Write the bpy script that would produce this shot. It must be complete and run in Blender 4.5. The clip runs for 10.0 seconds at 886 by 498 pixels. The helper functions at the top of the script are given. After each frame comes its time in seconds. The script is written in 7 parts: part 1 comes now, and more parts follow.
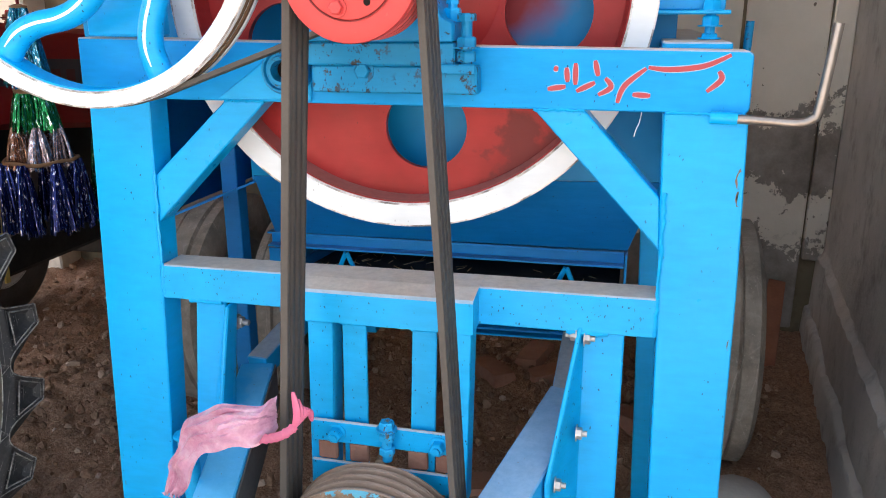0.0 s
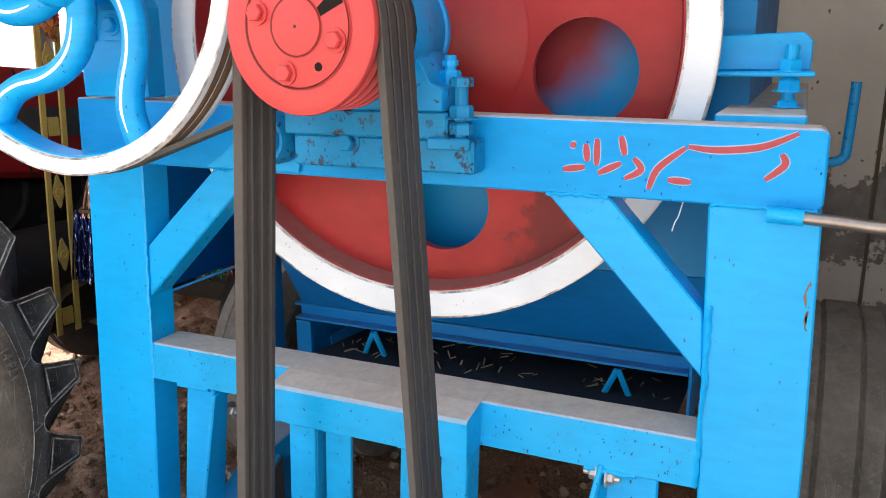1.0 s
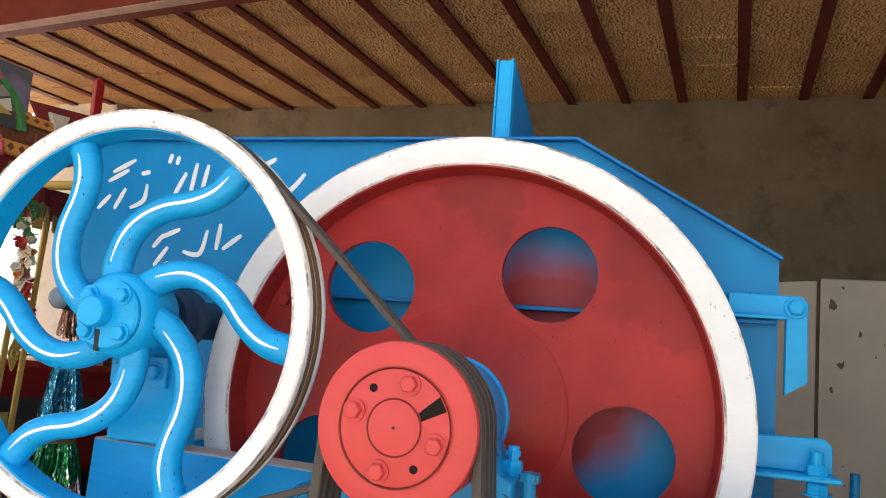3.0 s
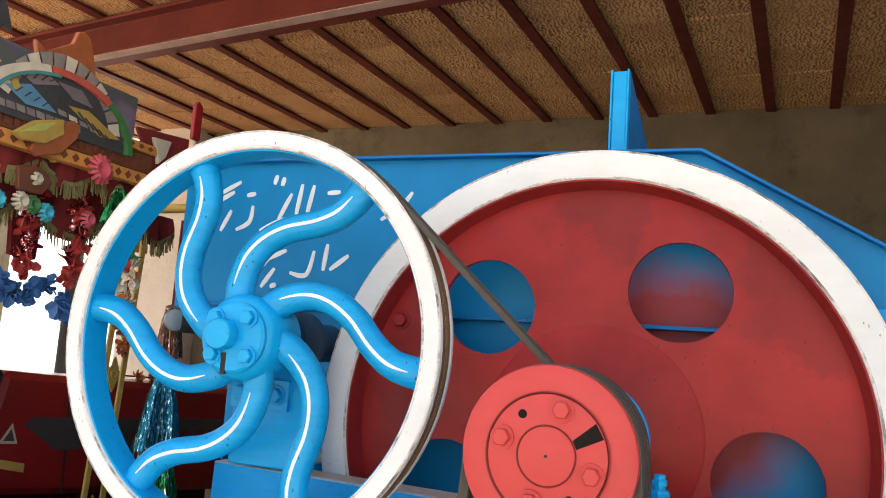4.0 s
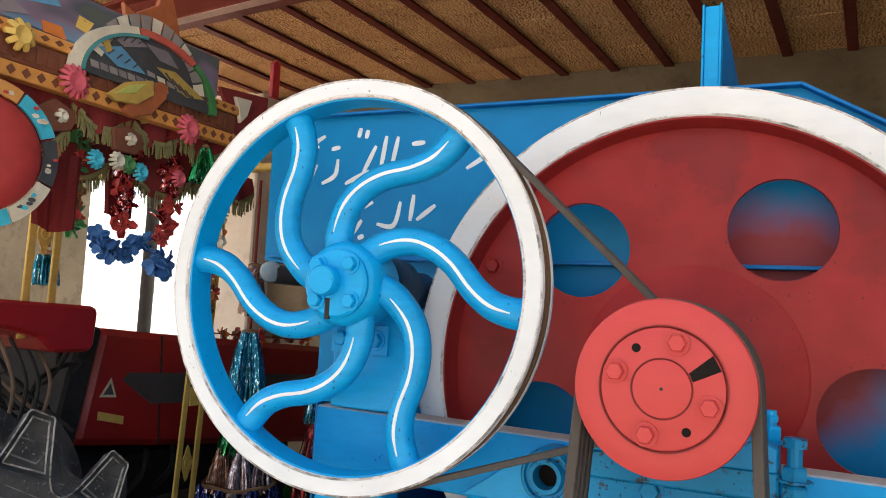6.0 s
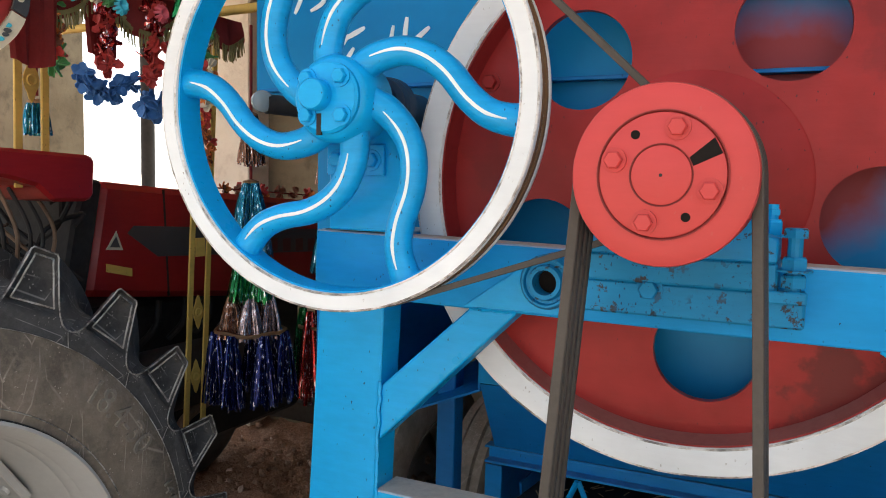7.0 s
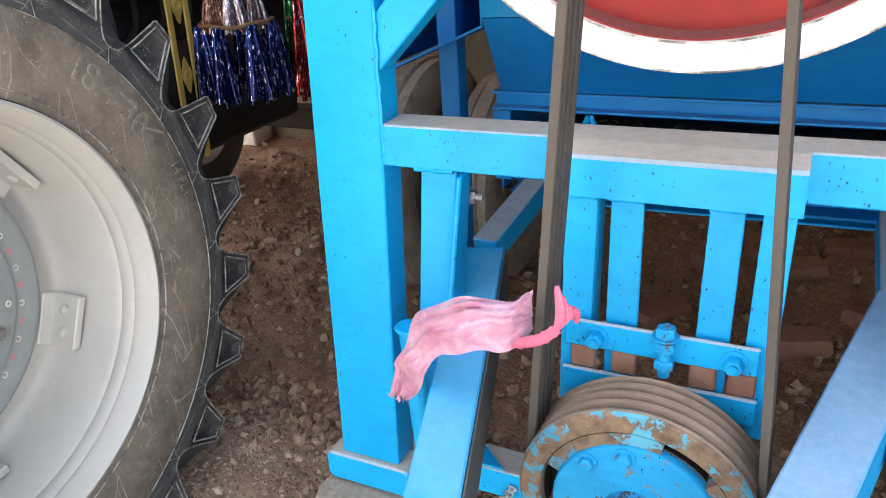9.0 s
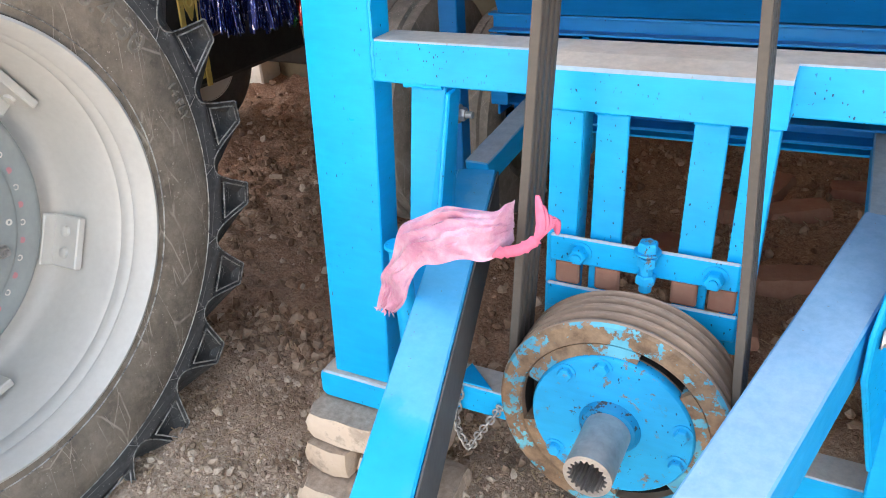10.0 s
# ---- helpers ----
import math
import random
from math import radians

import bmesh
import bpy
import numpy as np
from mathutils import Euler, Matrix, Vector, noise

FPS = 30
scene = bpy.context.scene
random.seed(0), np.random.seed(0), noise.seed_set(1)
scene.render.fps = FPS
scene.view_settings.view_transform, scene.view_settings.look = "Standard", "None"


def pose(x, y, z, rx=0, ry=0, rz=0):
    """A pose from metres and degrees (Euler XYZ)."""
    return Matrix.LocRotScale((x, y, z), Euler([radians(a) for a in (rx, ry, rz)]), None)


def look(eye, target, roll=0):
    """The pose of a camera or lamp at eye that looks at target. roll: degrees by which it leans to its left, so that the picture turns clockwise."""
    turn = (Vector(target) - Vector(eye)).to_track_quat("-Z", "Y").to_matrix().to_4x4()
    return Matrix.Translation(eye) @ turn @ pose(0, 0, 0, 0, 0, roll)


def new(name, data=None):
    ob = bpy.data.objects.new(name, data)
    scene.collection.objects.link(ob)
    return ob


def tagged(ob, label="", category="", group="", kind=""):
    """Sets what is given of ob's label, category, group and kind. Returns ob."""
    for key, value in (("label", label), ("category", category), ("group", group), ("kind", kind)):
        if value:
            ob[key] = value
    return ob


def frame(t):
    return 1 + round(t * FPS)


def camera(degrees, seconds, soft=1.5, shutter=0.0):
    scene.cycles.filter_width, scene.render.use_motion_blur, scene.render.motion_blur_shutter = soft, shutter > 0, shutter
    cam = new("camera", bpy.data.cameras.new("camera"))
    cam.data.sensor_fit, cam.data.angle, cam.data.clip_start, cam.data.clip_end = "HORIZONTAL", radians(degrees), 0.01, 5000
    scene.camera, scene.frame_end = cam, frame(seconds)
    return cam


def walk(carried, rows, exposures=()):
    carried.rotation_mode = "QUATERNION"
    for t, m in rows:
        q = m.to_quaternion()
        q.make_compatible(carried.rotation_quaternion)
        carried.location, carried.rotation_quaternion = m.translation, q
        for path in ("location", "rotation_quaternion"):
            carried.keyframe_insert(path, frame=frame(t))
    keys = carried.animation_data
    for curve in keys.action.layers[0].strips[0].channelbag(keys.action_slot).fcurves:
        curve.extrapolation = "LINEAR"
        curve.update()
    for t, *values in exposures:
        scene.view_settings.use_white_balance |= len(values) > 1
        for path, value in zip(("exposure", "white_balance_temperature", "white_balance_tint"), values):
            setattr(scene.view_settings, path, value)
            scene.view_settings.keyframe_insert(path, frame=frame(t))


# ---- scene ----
cam = camera(59.6, 10.0, 1.0)
PATH = [
    (0, (0.886, -1.281, 1.489), (0.436, 0.581, 0.913), -0.2),
    (0.5, (0.944, -1.127, 1.476), (0.308, 0.701, 0.97), -2.2),
    (1, (1.022, -0.985, 1.517), (0.23, 0.788, 1.04), -0.2),
    (1.5, (1.047, -0.979, 1.559), (0.253, 0.836, 1.284), 0.0),
    (2, (1.015, -1.021, 1.612), (0.237, 0.821, 1.577), 1.6),
    (2.5, (0.91, -1.075, 1.651), (0.302, 0.825, 1.786), 3.9),
    (2.7, (0.872, -1.081, 1.664), (0.273, 0.817, 1.857), 4.3),
    (3.8, (0.715, -1.101, 1.661), (0.017, 0.756, 1.919), 3.7),
    (4, (0.706, -1.087, 1.662), (-0.043, 0.749, 1.925), 4.1),
    (4.4, (0.678, -1.103, 1.657), (-0.114, 0.715, 1.915), 3.6),
    (4.5, (0.678, -1.096, 1.66), (-0.139, 0.711, 1.916), 3.8),
    (5, (0.671, -1.114, 1.684), (-0.159, 0.674, 2.021), 3.4),
    (6.3, (0.65, -1.114, 1.604), (-0.236, 0.678, 1.663), 2.6),
    (6.5, (0.653, -1.101, 1.587), (-0.231, 0.693, 1.58), 2.1),
    (7, (0.657, -1.082, 1.543), (-0.226, 0.704, 1.366), 1.3),
    (7.5, (0.64, -1.066, 1.493), (-0.21, 0.705, 1.12), 0.6),
    (7.9, (0.645, -1.076, 1.467), (-0.177, 0.67, 0.946), 1.3),
    (8, (0.632, -1.061, 1.449), (-0.185, 0.684, 0.914), -0.3),
    (8.2, (0.638, -1.059, 1.423), (-0.201, 0.648, 0.804), -1.4),
    (8.5, (0.635, -1.052, 1.389), (-0.16, 0.634, 0.665), -2.8),
    (9, (0.641, -1.055, 1.358), (-0.185, 0.563, 0.523), -3.9),
    (9.5, (0.655, -1.063, 1.32), (-0.205, 0.494, 0.405), -3.2),
    (10, (0.69, -1.067, 1.309), (-0.148, 0.483, 0.363), -3.6),
]
EXPOSURES = [(0.0, 2.31, 6350, 11), (1.0, 2.13, 6400, 11), (1.5, 2.22, 6500, 11), (2.0, 2.07, 6500, 10), (2.5, 1.88, 6550, 10), (4.0, 1.67, 6600, 9), (4.5, 1.72, 6550, 9), (5.0, 1.67, 6500, 9), (6.5, 1.46, 6500, 9), (7.0, 1.49, 6550, 9), (7.5, 1.96, 6600, 9), (8.0, 2.33, 6700, 9), (8.5, 2.42, 6600, 9), (9.0, 2.66, 6550, 10), (10.0, 2.78, 6450, 10)]
walk(cam, [(t, look(eye, target, roll)) for t, eye, target, roll in PATH], EXPOSURES)

# ---- world and sun: open-fronted shed under a bright hazy sky ----
world = bpy.data.worlds.new("world")
scene.world = world
world.use_nodes = True
wn = world.node_tree
sky = wn.nodes.new("ShaderNodeTexSky")
sky.sky_type, sky.sun_disc = "NISHITA", False
sky.sun_elevation, sky.sun_rotation = radians(52), radians(-35)
sky.dust_density, sky.air_density, sky.ozone_density = 2.5, 1.0, 0.6
wn.nodes["Background"].inputs["Strength"].default_value = 0.15
haze = wn.nodes.new("ShaderNodeHueSaturation")
haze.inputs["Saturation"].default_value = 0.35
wn.links.new(sky.outputs["Color"], haze.inputs["Color"])
wn.links.new(haze.outputs["Color"], wn.nodes["Background"].inputs["Color"])
sun_data = bpy.data.lights.new("sun", "SUN")
sun_data.energy, sun_data.angle, sun_data.color = 4.0, radians(0.6), (1.0, 0.95, 0.87)
sun = new("sun", sun_data)
sun.matrix_world = look((-6, 9, 14), (-0.0, 0.4, 0.0))


# ---- materials ----
def ramp(nt, src, stops):
    r = nt.nodes.new("ShaderNodeValToRGB")
    els = r.color_ramp.elements
    while len(els) < len(stops):
        els.new(0.5)
    for e, (p, c) in zip(els, stops):
        e.position, e.color = p, (*c, 1) if len(c) == 3 else c
    nt.links.new(src, r.inputs[0])
    return r.outputs["Color"]


def noise_out(nt, scale, detail=4.0, rough=0.6, coord=None, stretch=None):
    n = nt.nodes.new("ShaderNodeTexNoise")
    n.inputs["Scale"].default_value, n.inputs["Detail"].default_value, n.inputs["Roughness"].default_value = scale, detail, rough
    if coord is None:
        tc = nt.nodes.new("ShaderNodeTexCoord")
        coord = tc.outputs["Object"]
    if stretch:
        mp = nt.nodes.new("ShaderNodeMapping")
        mp.inputs["Scale"].default_value = stretch
        nt.links.new(coord, mp.inputs[0])
        coord = mp.outputs[0]
    nt.links.new(coord, n.inputs["Vector"])
    return n.outputs["Fac"]


def mixc(nt, fac, a, b, mode="MIX"):
    m = nt.nodes.new("ShaderNodeMix")
    m.data_type, m.blend_type = "RGBA", mode
    for i, v in ((0, fac), (6, a), (7, b)):
        if isinstance(v, (int, float)):
            m.inputs[i].default_value = v
        elif isinstance(v, tuple):
            m.inputs[i].default_value = (*v, 1)
        else:
            nt.links.new(v, m.inputs[i])
    return m.outputs[2]


def bare(name):
    m = bpy.data.materials.new(name)
    m.use_nodes = True
    return m, m.node_tree, m.node_tree.nodes["Principled BSDF"]


def bump(nt, p, height, strength, dist=0.01):
    b = nt.nodes.new("ShaderNodeBump")
    b.inputs["Strength"].default_value, b.inputs["Distance"].default_value = strength, dist
    nt.links.new(height, b.inputs["Height"])
    nt.links.new(b.outputs[0], p.inputs["Normal"])


def surface(name, col, rough=0.5, metal=0.0, vary=0.18, grain=60, big=5, bumps=0.15, dist=0.004, spec=0.5):
    """A plain surface with broad and fine variation of colour and relief."""
    m, nt, p = bare(name)
    dark = tuple(c * (1 - vary) for c in col)
    light = tuple(min(1, c * (1 + vary)) for c in col)
    c1 = ramp(nt, noise_out(nt, big), [(0.3, dark), (0.7, light)])
    c2 = mixc(nt, 0.35, c1, ramp(nt, noise_out(nt, grain, 6), [(0.3, dark), (0.7, light)]))
    nt.links.new(c2, p.inputs["Base Color"])
    p.inputs["Roughness"].default_value, p.inputs["Metallic"].default_value = rough, metal
    p.inputs["Specular IOR Level"].default_value = spec
    if bumps:
        bump(nt, p, noise_out(nt, grain, 5), bumps, dist)
    return m


def chips_out(nt, scale, share, size, stretch=None, seed=0.0):
    """Sparse irregular flecks: jittered cells, only a share of them marked, each of its own size."""
    tc = nt.nodes.new("ShaderNodeTexCoord")
    mp = nt.nodes.new("ShaderNodeMapping")
    mp.inputs["Location"].default_value = (seed, seed * 1.7, seed * 0.6)
    if stretch:
        mp.inputs["Scale"].default_value = stretch
        mp.inputs["Rotation"].default_value = (0.3, 0.5, 0.2)
    nt.links.new(tc.outputs["Object"], mp.inputs[0])
    nz = nt.nodes.new("ShaderNodeTexNoise")
    nz.inputs["Scale"].default_value, nz.inputs["Detail"].default_value = scale * 1.6, 3.0
    nt.links.new(mp.outputs[0], nz.inputs["Vector"])
    ad = nt.nodes.new("ShaderNodeVectorMath")
    ad.operation = "MULTIPLY_ADD"
    k = 0.9 / scale
    nt.links.new(nz.outputs["Color"], ad.inputs[0])
    ad.inputs[1].default_value = (k, k, k)
    nt.links.new(mp.outputs[0], ad.inputs[2])
    v = nt.nodes.new("ShaderNodeTexVoronoi")
    v.inputs["Scale"].default_value = scale
    nt.links.new(ad.outputs[0], v.inputs["Vector"])
    sp = nt.nodes.new("ShaderNodeSeparateColor")
    nt.links.new(v.outputs["Color"], sp.inputs[0])
    r = nt.nodes.new("ShaderNodeMapRange")
    r.inputs["From Min"].default_value, r.inputs["From Max"].default_value = 1.0 - share, 1.0
    r.inputs["To Min"].default_value, r.inputs["To Max"].default_value = 0.0, size
    nt.links.new(sp.outputs[0], r.inputs["Value"])
    c = nt.nodes.new("ShaderNodeMath")
    c.operation = "LESS_THAN"
    nt.links.new(v.outputs["Distance"], c.inputs[0])
    nt.links.new(r.outputs[0], c.inputs[1])
    return c.outputs[0]


def paint(name, col, chip=(0.008, 0.05, 0.115), amount=0.30, rough=0.33, vary=0.1, dust=0.0, dustcol=(0.33, 0.29, 0.24), chipscale=34, flake=0.0, flakecol=(0.015, 0.035, 0.06), spec=0.3, streak=0.12, bumps=0.2, patchy=False):
    """Hand-brushed enamel: slow colour drift, brush streaks, flecks, flaked patches, dust on faces that look up."""
    m, nt, p = bare(name)
    dark = tuple(c * (1 - vary) for c in col)
    light = tuple(min(1, c * (1 + vary) + 0.004) for c in col)
    base = ramp(nt, noise_out(nt, 4.0), [(0.32, dark), (0.68, light)])
    st = noise_out(nt, 16, 5, 0.65, stretch=(1.0, 1.0, 5.0))
    base = mixc(nt, streak, base, ramp(nt, st, [(0.35, tuple(c * 0.45 for c in col)), (0.65, tuple(min(1, c * 1.25 + 0.01) for c in col))]))
    patch = ramp(nt, noise_out(nt, 3.1, 3), [(0.42, (0, 0, 0)), (0.56, (1, 1, 1))])
    f1 = chips_out(nt, 230, min(0.9, 0.40 * amount + 0.02), 0.33, (1.0, 1.0, 0.55), 1.3)
    fac = mixc(nt, 1.0, patch, f1, "MULTIPLY")
    f2 = chips_out(nt, 210, min(0.7, 0.10 * amount), 0.24, (1.0, 1.0, 0.45), 7.1)
    fac = mixc(nt, 1.0, fac, f2, "LIGHTEN")
    c = mixc(nt, fac, base, chip)
    relief = mixc(nt, fac, (0.6, 0.6, 0.6), (0.1, 0.1, 0.1))
    if flake:
        thr = 0.62 - 0.12 * flake
        fl = ramp(nt, noise_out(nt, chipscale, 8, 0.72), [(thr, (0, 0, 0)), (thr + 0.02, (1, 1, 1))])
        zone = ramp(nt, noise_out(nt, 7, 4), [(0.40, (0, 0, 0)), (0.50, (1, 1, 1))])
        fl = mixc(nt, 1.0, fl, zone, "MULTIPLY")
        under = ramp(nt, noise_out(nt, 18, 4), [(0.45, flakecol), (0.66, (0.058, 0.042, 0.032))])
        c = mixc(nt, fl, c, under)
        relief = mixc(nt, fl, relief, (0.05, 0.05, 0.05))
    if dust:
        g = nt.nodes.new("ShaderNodeNewGeometry")
        s = nt.nodes.new("ShaderNodeSeparateXYZ")
        nt.links.new(g.outputs["True Normal"], s.inputs[0])
        up = ramp(nt, s.outputs["Z"], [(0.45, (0, 0, 0)), (0.85, (dust, dust, dust))])
        veil = mixc(nt, 1.0, up, ramp(nt, noise_out(nt, 3.2 if patchy else 7, 6, 0.55 if patchy else 0.7), [(0.43, (0.06, 0.06, 0.06)), (0.50, (0.40, 0.40, 0.40)), (0.515, (0.72, 0.72, 0.72)), (0.62, (0.9, 0.9, 0.9))] if patchy else [(0.25, (0.86, 0.86, 0.86)), (0.6, (1, 1, 1))]), "MULTIPLY")
        c = mixc(nt, veil, c, ramp(nt, noise_out(nt, 60, 6, 0.7), [(0.35, tuple(x * 0.88 for x in dustcol)), (0.65, tuple(x * 1.12 for x in dustcol))]))
    nt.links.new(c, p.inputs["Base Color"])
    p.inputs["Specular IOR Level"].default_value = spec
    r = ramp(nt, noise_out(nt, 14, 4), [(0.3, (rough, rough, rough)), (0.75, (rough + 0.2, rough + 0.2, rough + 0.2))])
    nt.links.new(r, p.inputs["Roughness"])
    h = mixc(nt, 0.35, mixc(nt, 0.5, noise_out(nt, 26, 3), st), relief)
    bump(nt, p, h, bumps, 0.006)
    return m


BLUE = paint("blue_enamel", (0.0, 0.352, 0.745), amount=0.10, rough=0.27, vary=0.07, spec=0.26)
BLUE_WORN = paint("worn_blue_enamel", (0.0, 0.205, 0.44), amount=1.0, rough=0.45, vary=0.25, chipscale=58, flake=0.46)
BLUE_CHIPPED = paint("chipped_blue_enamel", (0.0, 0.355, 0.72), amount=0.85, rough=0.38, vary=0.14, dust=1.0, dustcol=(0.50, 0.45, 0.385))
BLUE_DUSTY = paint("dusty_blue_enamel", (0.0, 0.375, 0.76), dust=1.0, amount=0.20, rough=0.36, dustcol=(0.50, 0.45, 0.385))
BLUE_BEAM = paint("deep_blue_beam_enamel", (0.0, 0.285, 0.66), dust=1.0, amount=0.25, rough=0.42, spec=0.2, dustcol=(0.50, 0.45, 0.385))
# drawbar top veil: dust, plus the sky's sheen painted as pale blue
BLUE_VEILED = paint("blue_enamel_with_dust_and_sheen", (0.0, 0.37, 0.77), dust=0.42, dustcol=(0.30, 0.56, 0.66), amount=0.06, rough=0.4, patchy=True)
BLUE_GREYED = paint("blue_enamel_grey_with_dust", (0.0, 0.30, 0.62), dust=0.9, dustcol=(0.40, 0.41, 0.40), amount=0.1, rough=0.5)
BLUE_PALED = paint("blue_enamel_rubbed_pale", (0.01, 0.35, 0.74), dust=0.58, dustcol=(0.43, 0.465, 0.49), amount=0.08, rough=0.42)
BLUE_RUBBED = paint("rubbed_blue_enamel", (0.01, 0.33, 0.66), amount=0.5, rough=0.42, vary=0.16, flake=0.25, flakecol=(0.16, 0.17, 0.17), chipscale=60)
PULLEY_RUST = surface("polished_brown_groove_rust", (0.30, 0.215, 0.16), 0.5, 0.25, vary=0.32, grain=55, big=9, bumps=0.2)
BLUE_SPOKE = paint("brushed_blue_spoke_enamel", (0.0, 0.325, 0.70), amount=0.45, rough=0.30, vary=0.12, spec=0.3, streak=0.2, bumps=0.35)
# darker blue for the tray rail, with the shadow under the body painted in
BLUE_MID = paint("shaded_mid_blue_enamel", (0.0, 0.235, 0.60), amount=0.15, rough=0.4, vary=0.12, dust=0.25, dustcol=(0.30, 0.36, 0.42))
# near-black: the deep shade inside the grain tray is put into this colour
TRAY_SHADE = surface("shaded_tray_sheet", (0.020, 0.026, 0.036), 0.8, vary=0.5, grain=70, big=9, bumps=0.3)
# deep blue of the body sheets; on recessed parts it also paints in shade
BLUE_DEEP = paint("sheet_and_shade_blue_enamel", (0.0, 0.17, 0.48), amount=0.12, rough=0.42, vary=0.14)
RED = paint("red_enamel", (0.295, 0.0165, 0.0165), chip=(0.10, 0.018, 0.02), amount=0.15, rough=0.30, vary=0.3, streak=0.06, spec=0.22)
RED_DUSTY = paint("red_enamel_with_settled_dust", (0.28, 0.021, 0.021), chip=(0.2, 0.1, 0.08), amount=0.2, rough=0.5, vary=0.16, dust=0.4, dustcol=(0.42, 0.30, 0.26))
RED_PULLEY = paint("coral_red_enamel", (0.51, 0.050, 0.048), chip=(0.45, 0.10, 0.08), amount=0.12, rough=0.42, vary=0.06, streak=0.06)
WHITE = paint("white_enamel", (0.735, 0.775, 0.79), chip=(0.30, 0.28, 0.25), amount=0.14, rough=0.45, vary=0.09, streak=0.05)
STRIPE = surface("white_line_paint", (0.70, 0.79, 0.80), 0.5, vary=0.10)
# near-black colour that stands for the shade inside holes and slots
HOLLOW = surface("black_hollow_shade", (0.010, 0.008, 0.007), 0.85, vary=0.4, grain=150, spec=0.15)
SCRIPT_RED = surface("red_sign_paint", (0.34, 0.030, 0.042), 0.45, vary=0.1)
SCRIPT_EDGE = surface("pale_sign_outline", (0.28, 0.44, 0.60), 0.5, vary=0.1)
RUBBER = surface("black_tyre_rubber", (0.05, 0.05, 0.05), 0.58, vary=0.5, grain=90, big=9, bumps=0.25)
LUG = surface("scuffed_lug_rubber", (0.060, 0.060, 0.058), 0.55, vary=0.55, grain=45, big=14, bumps=0.35)
BELT = surface("grey_rubber_belt", (0.050, 0.045, 0.040), 0.65, vary=0.3, grain=120, bumps=0.2)
BELT_BACK = surface("dusty_belt_flank", (0.075, 0.066, 0.056), 0.8, vary=0.25, grain=120)
CANVAS = surface("tan_belt_cord", (0.22, 0.125, 0.06), 0.85, vary=0.3, grain=200)
TARNISHED = surface("tarnished_steel_rod", (0.30, 0.265, 0.235), 0.35, 0.85, vary=0.35, grain=50, big=12, bumps=0.1)
STEEL = surface("bare_steel", (0.42, 0.405, 0.385), 0.45, 0.75, vary=0.35, grain=80, big=14, bumps=0.15)
RUST = surface("rusty_steel", (0.20, 0.13, 0.085), 0.75, 0.2, vary=0.35, grain=70, bumps=0.3)
GREASE = surface("dark_greasy_iron", (0.026, 0.025, 0.025), 0.65, 0.0, vary=0.5, grain=40, spec=0.25)
SILVER = surface("silver_rim_paint", (0.50, 0.50, 0.475), 0.5, 0.12, vary=0.1, big=4, bumps=0.05)
HUBGREY = surface("grey_hub_paint", (0.30, 0.335, 0.335), 0.5, 0.1, vary=0.14, big=8)
TRACTOR_RED = paint("tractor_red_enamel", (0.30, 0.011, 0.013), chip=(0.1, 0.02, 0.02), amount=0.1, rough=0.28, vary=0.1)
CHARCOAL = surface("charcoal_stripe", (0.055, 0.055, 0.06), 0.45, vary=0.15)
YELLOW = paint("old_yellow_paint", (0.62, 0.42, 0.10), chip=(0.28, 0.17, 0.06), amount=0.6, rough=0.5, vary=0.2)
GIRDER_RED = paint("oxide_red_girder", (0.125, 0.017, 0.010), chip=(0.09, 0.02, 0.012), amount=0.4, rough=0.5, vary=0.2)
MAROON = surface("maroon_cloth", (0.19, 0.016, 0.016), 0.85, vary=0.3, grain=160, bumps=0.3)


def oversprayed_sheet():
    """The blue sheet behind the flywheel, with a soft cloud of red overspray."""
    m, nt, p = bare("blue_sheet_with_red_overspray")
    base = ramp(nt, noise_out(nt, 4.0), [(0.32, (0.0, 0.19, 0.46)), (0.68, (0.0, 0.255, 0.57))])
    tc = nt.nodes.new("ShaderNodeTexCoord")
    d = nt.nodes.new("ShaderNodeVectorMath")
    d.operation = "DISTANCE"
    nt.links.new(tc.outputs["Object"], d.inputs[0])
    d.inputs[1].default_value = (0.575, 0.258, 1.63)
    w = nt.nodes.new("ShaderNodeMath")
    w.operation = "MULTIPLY_ADD"
    nt.links.new(noise_out(nt, 9, 4), w.inputs[0])
    w.inputs[1].default_value = 0.09
    nt.links.new(d.outputs["Value"], w.inputs[2])
    f = ramp(nt, w.outputs[0], [(0.20, (1, 1, 1)), (0.285, (0, 0, 0))])
    nt.links.new(mixc(nt, f, base, (0.28, 0.03, 0.04)), p.inputs["Base Color"])
    p.inputs["Roughness"].default_value = 0.45
    p.inputs["Specular IOR Level"].default_value = 0.25
    bump(nt, p, noise_out(nt, 20, 3), 0.12, 0.004)
    return m


BLUE_OVERSPRAY = oversprayed_sheet()


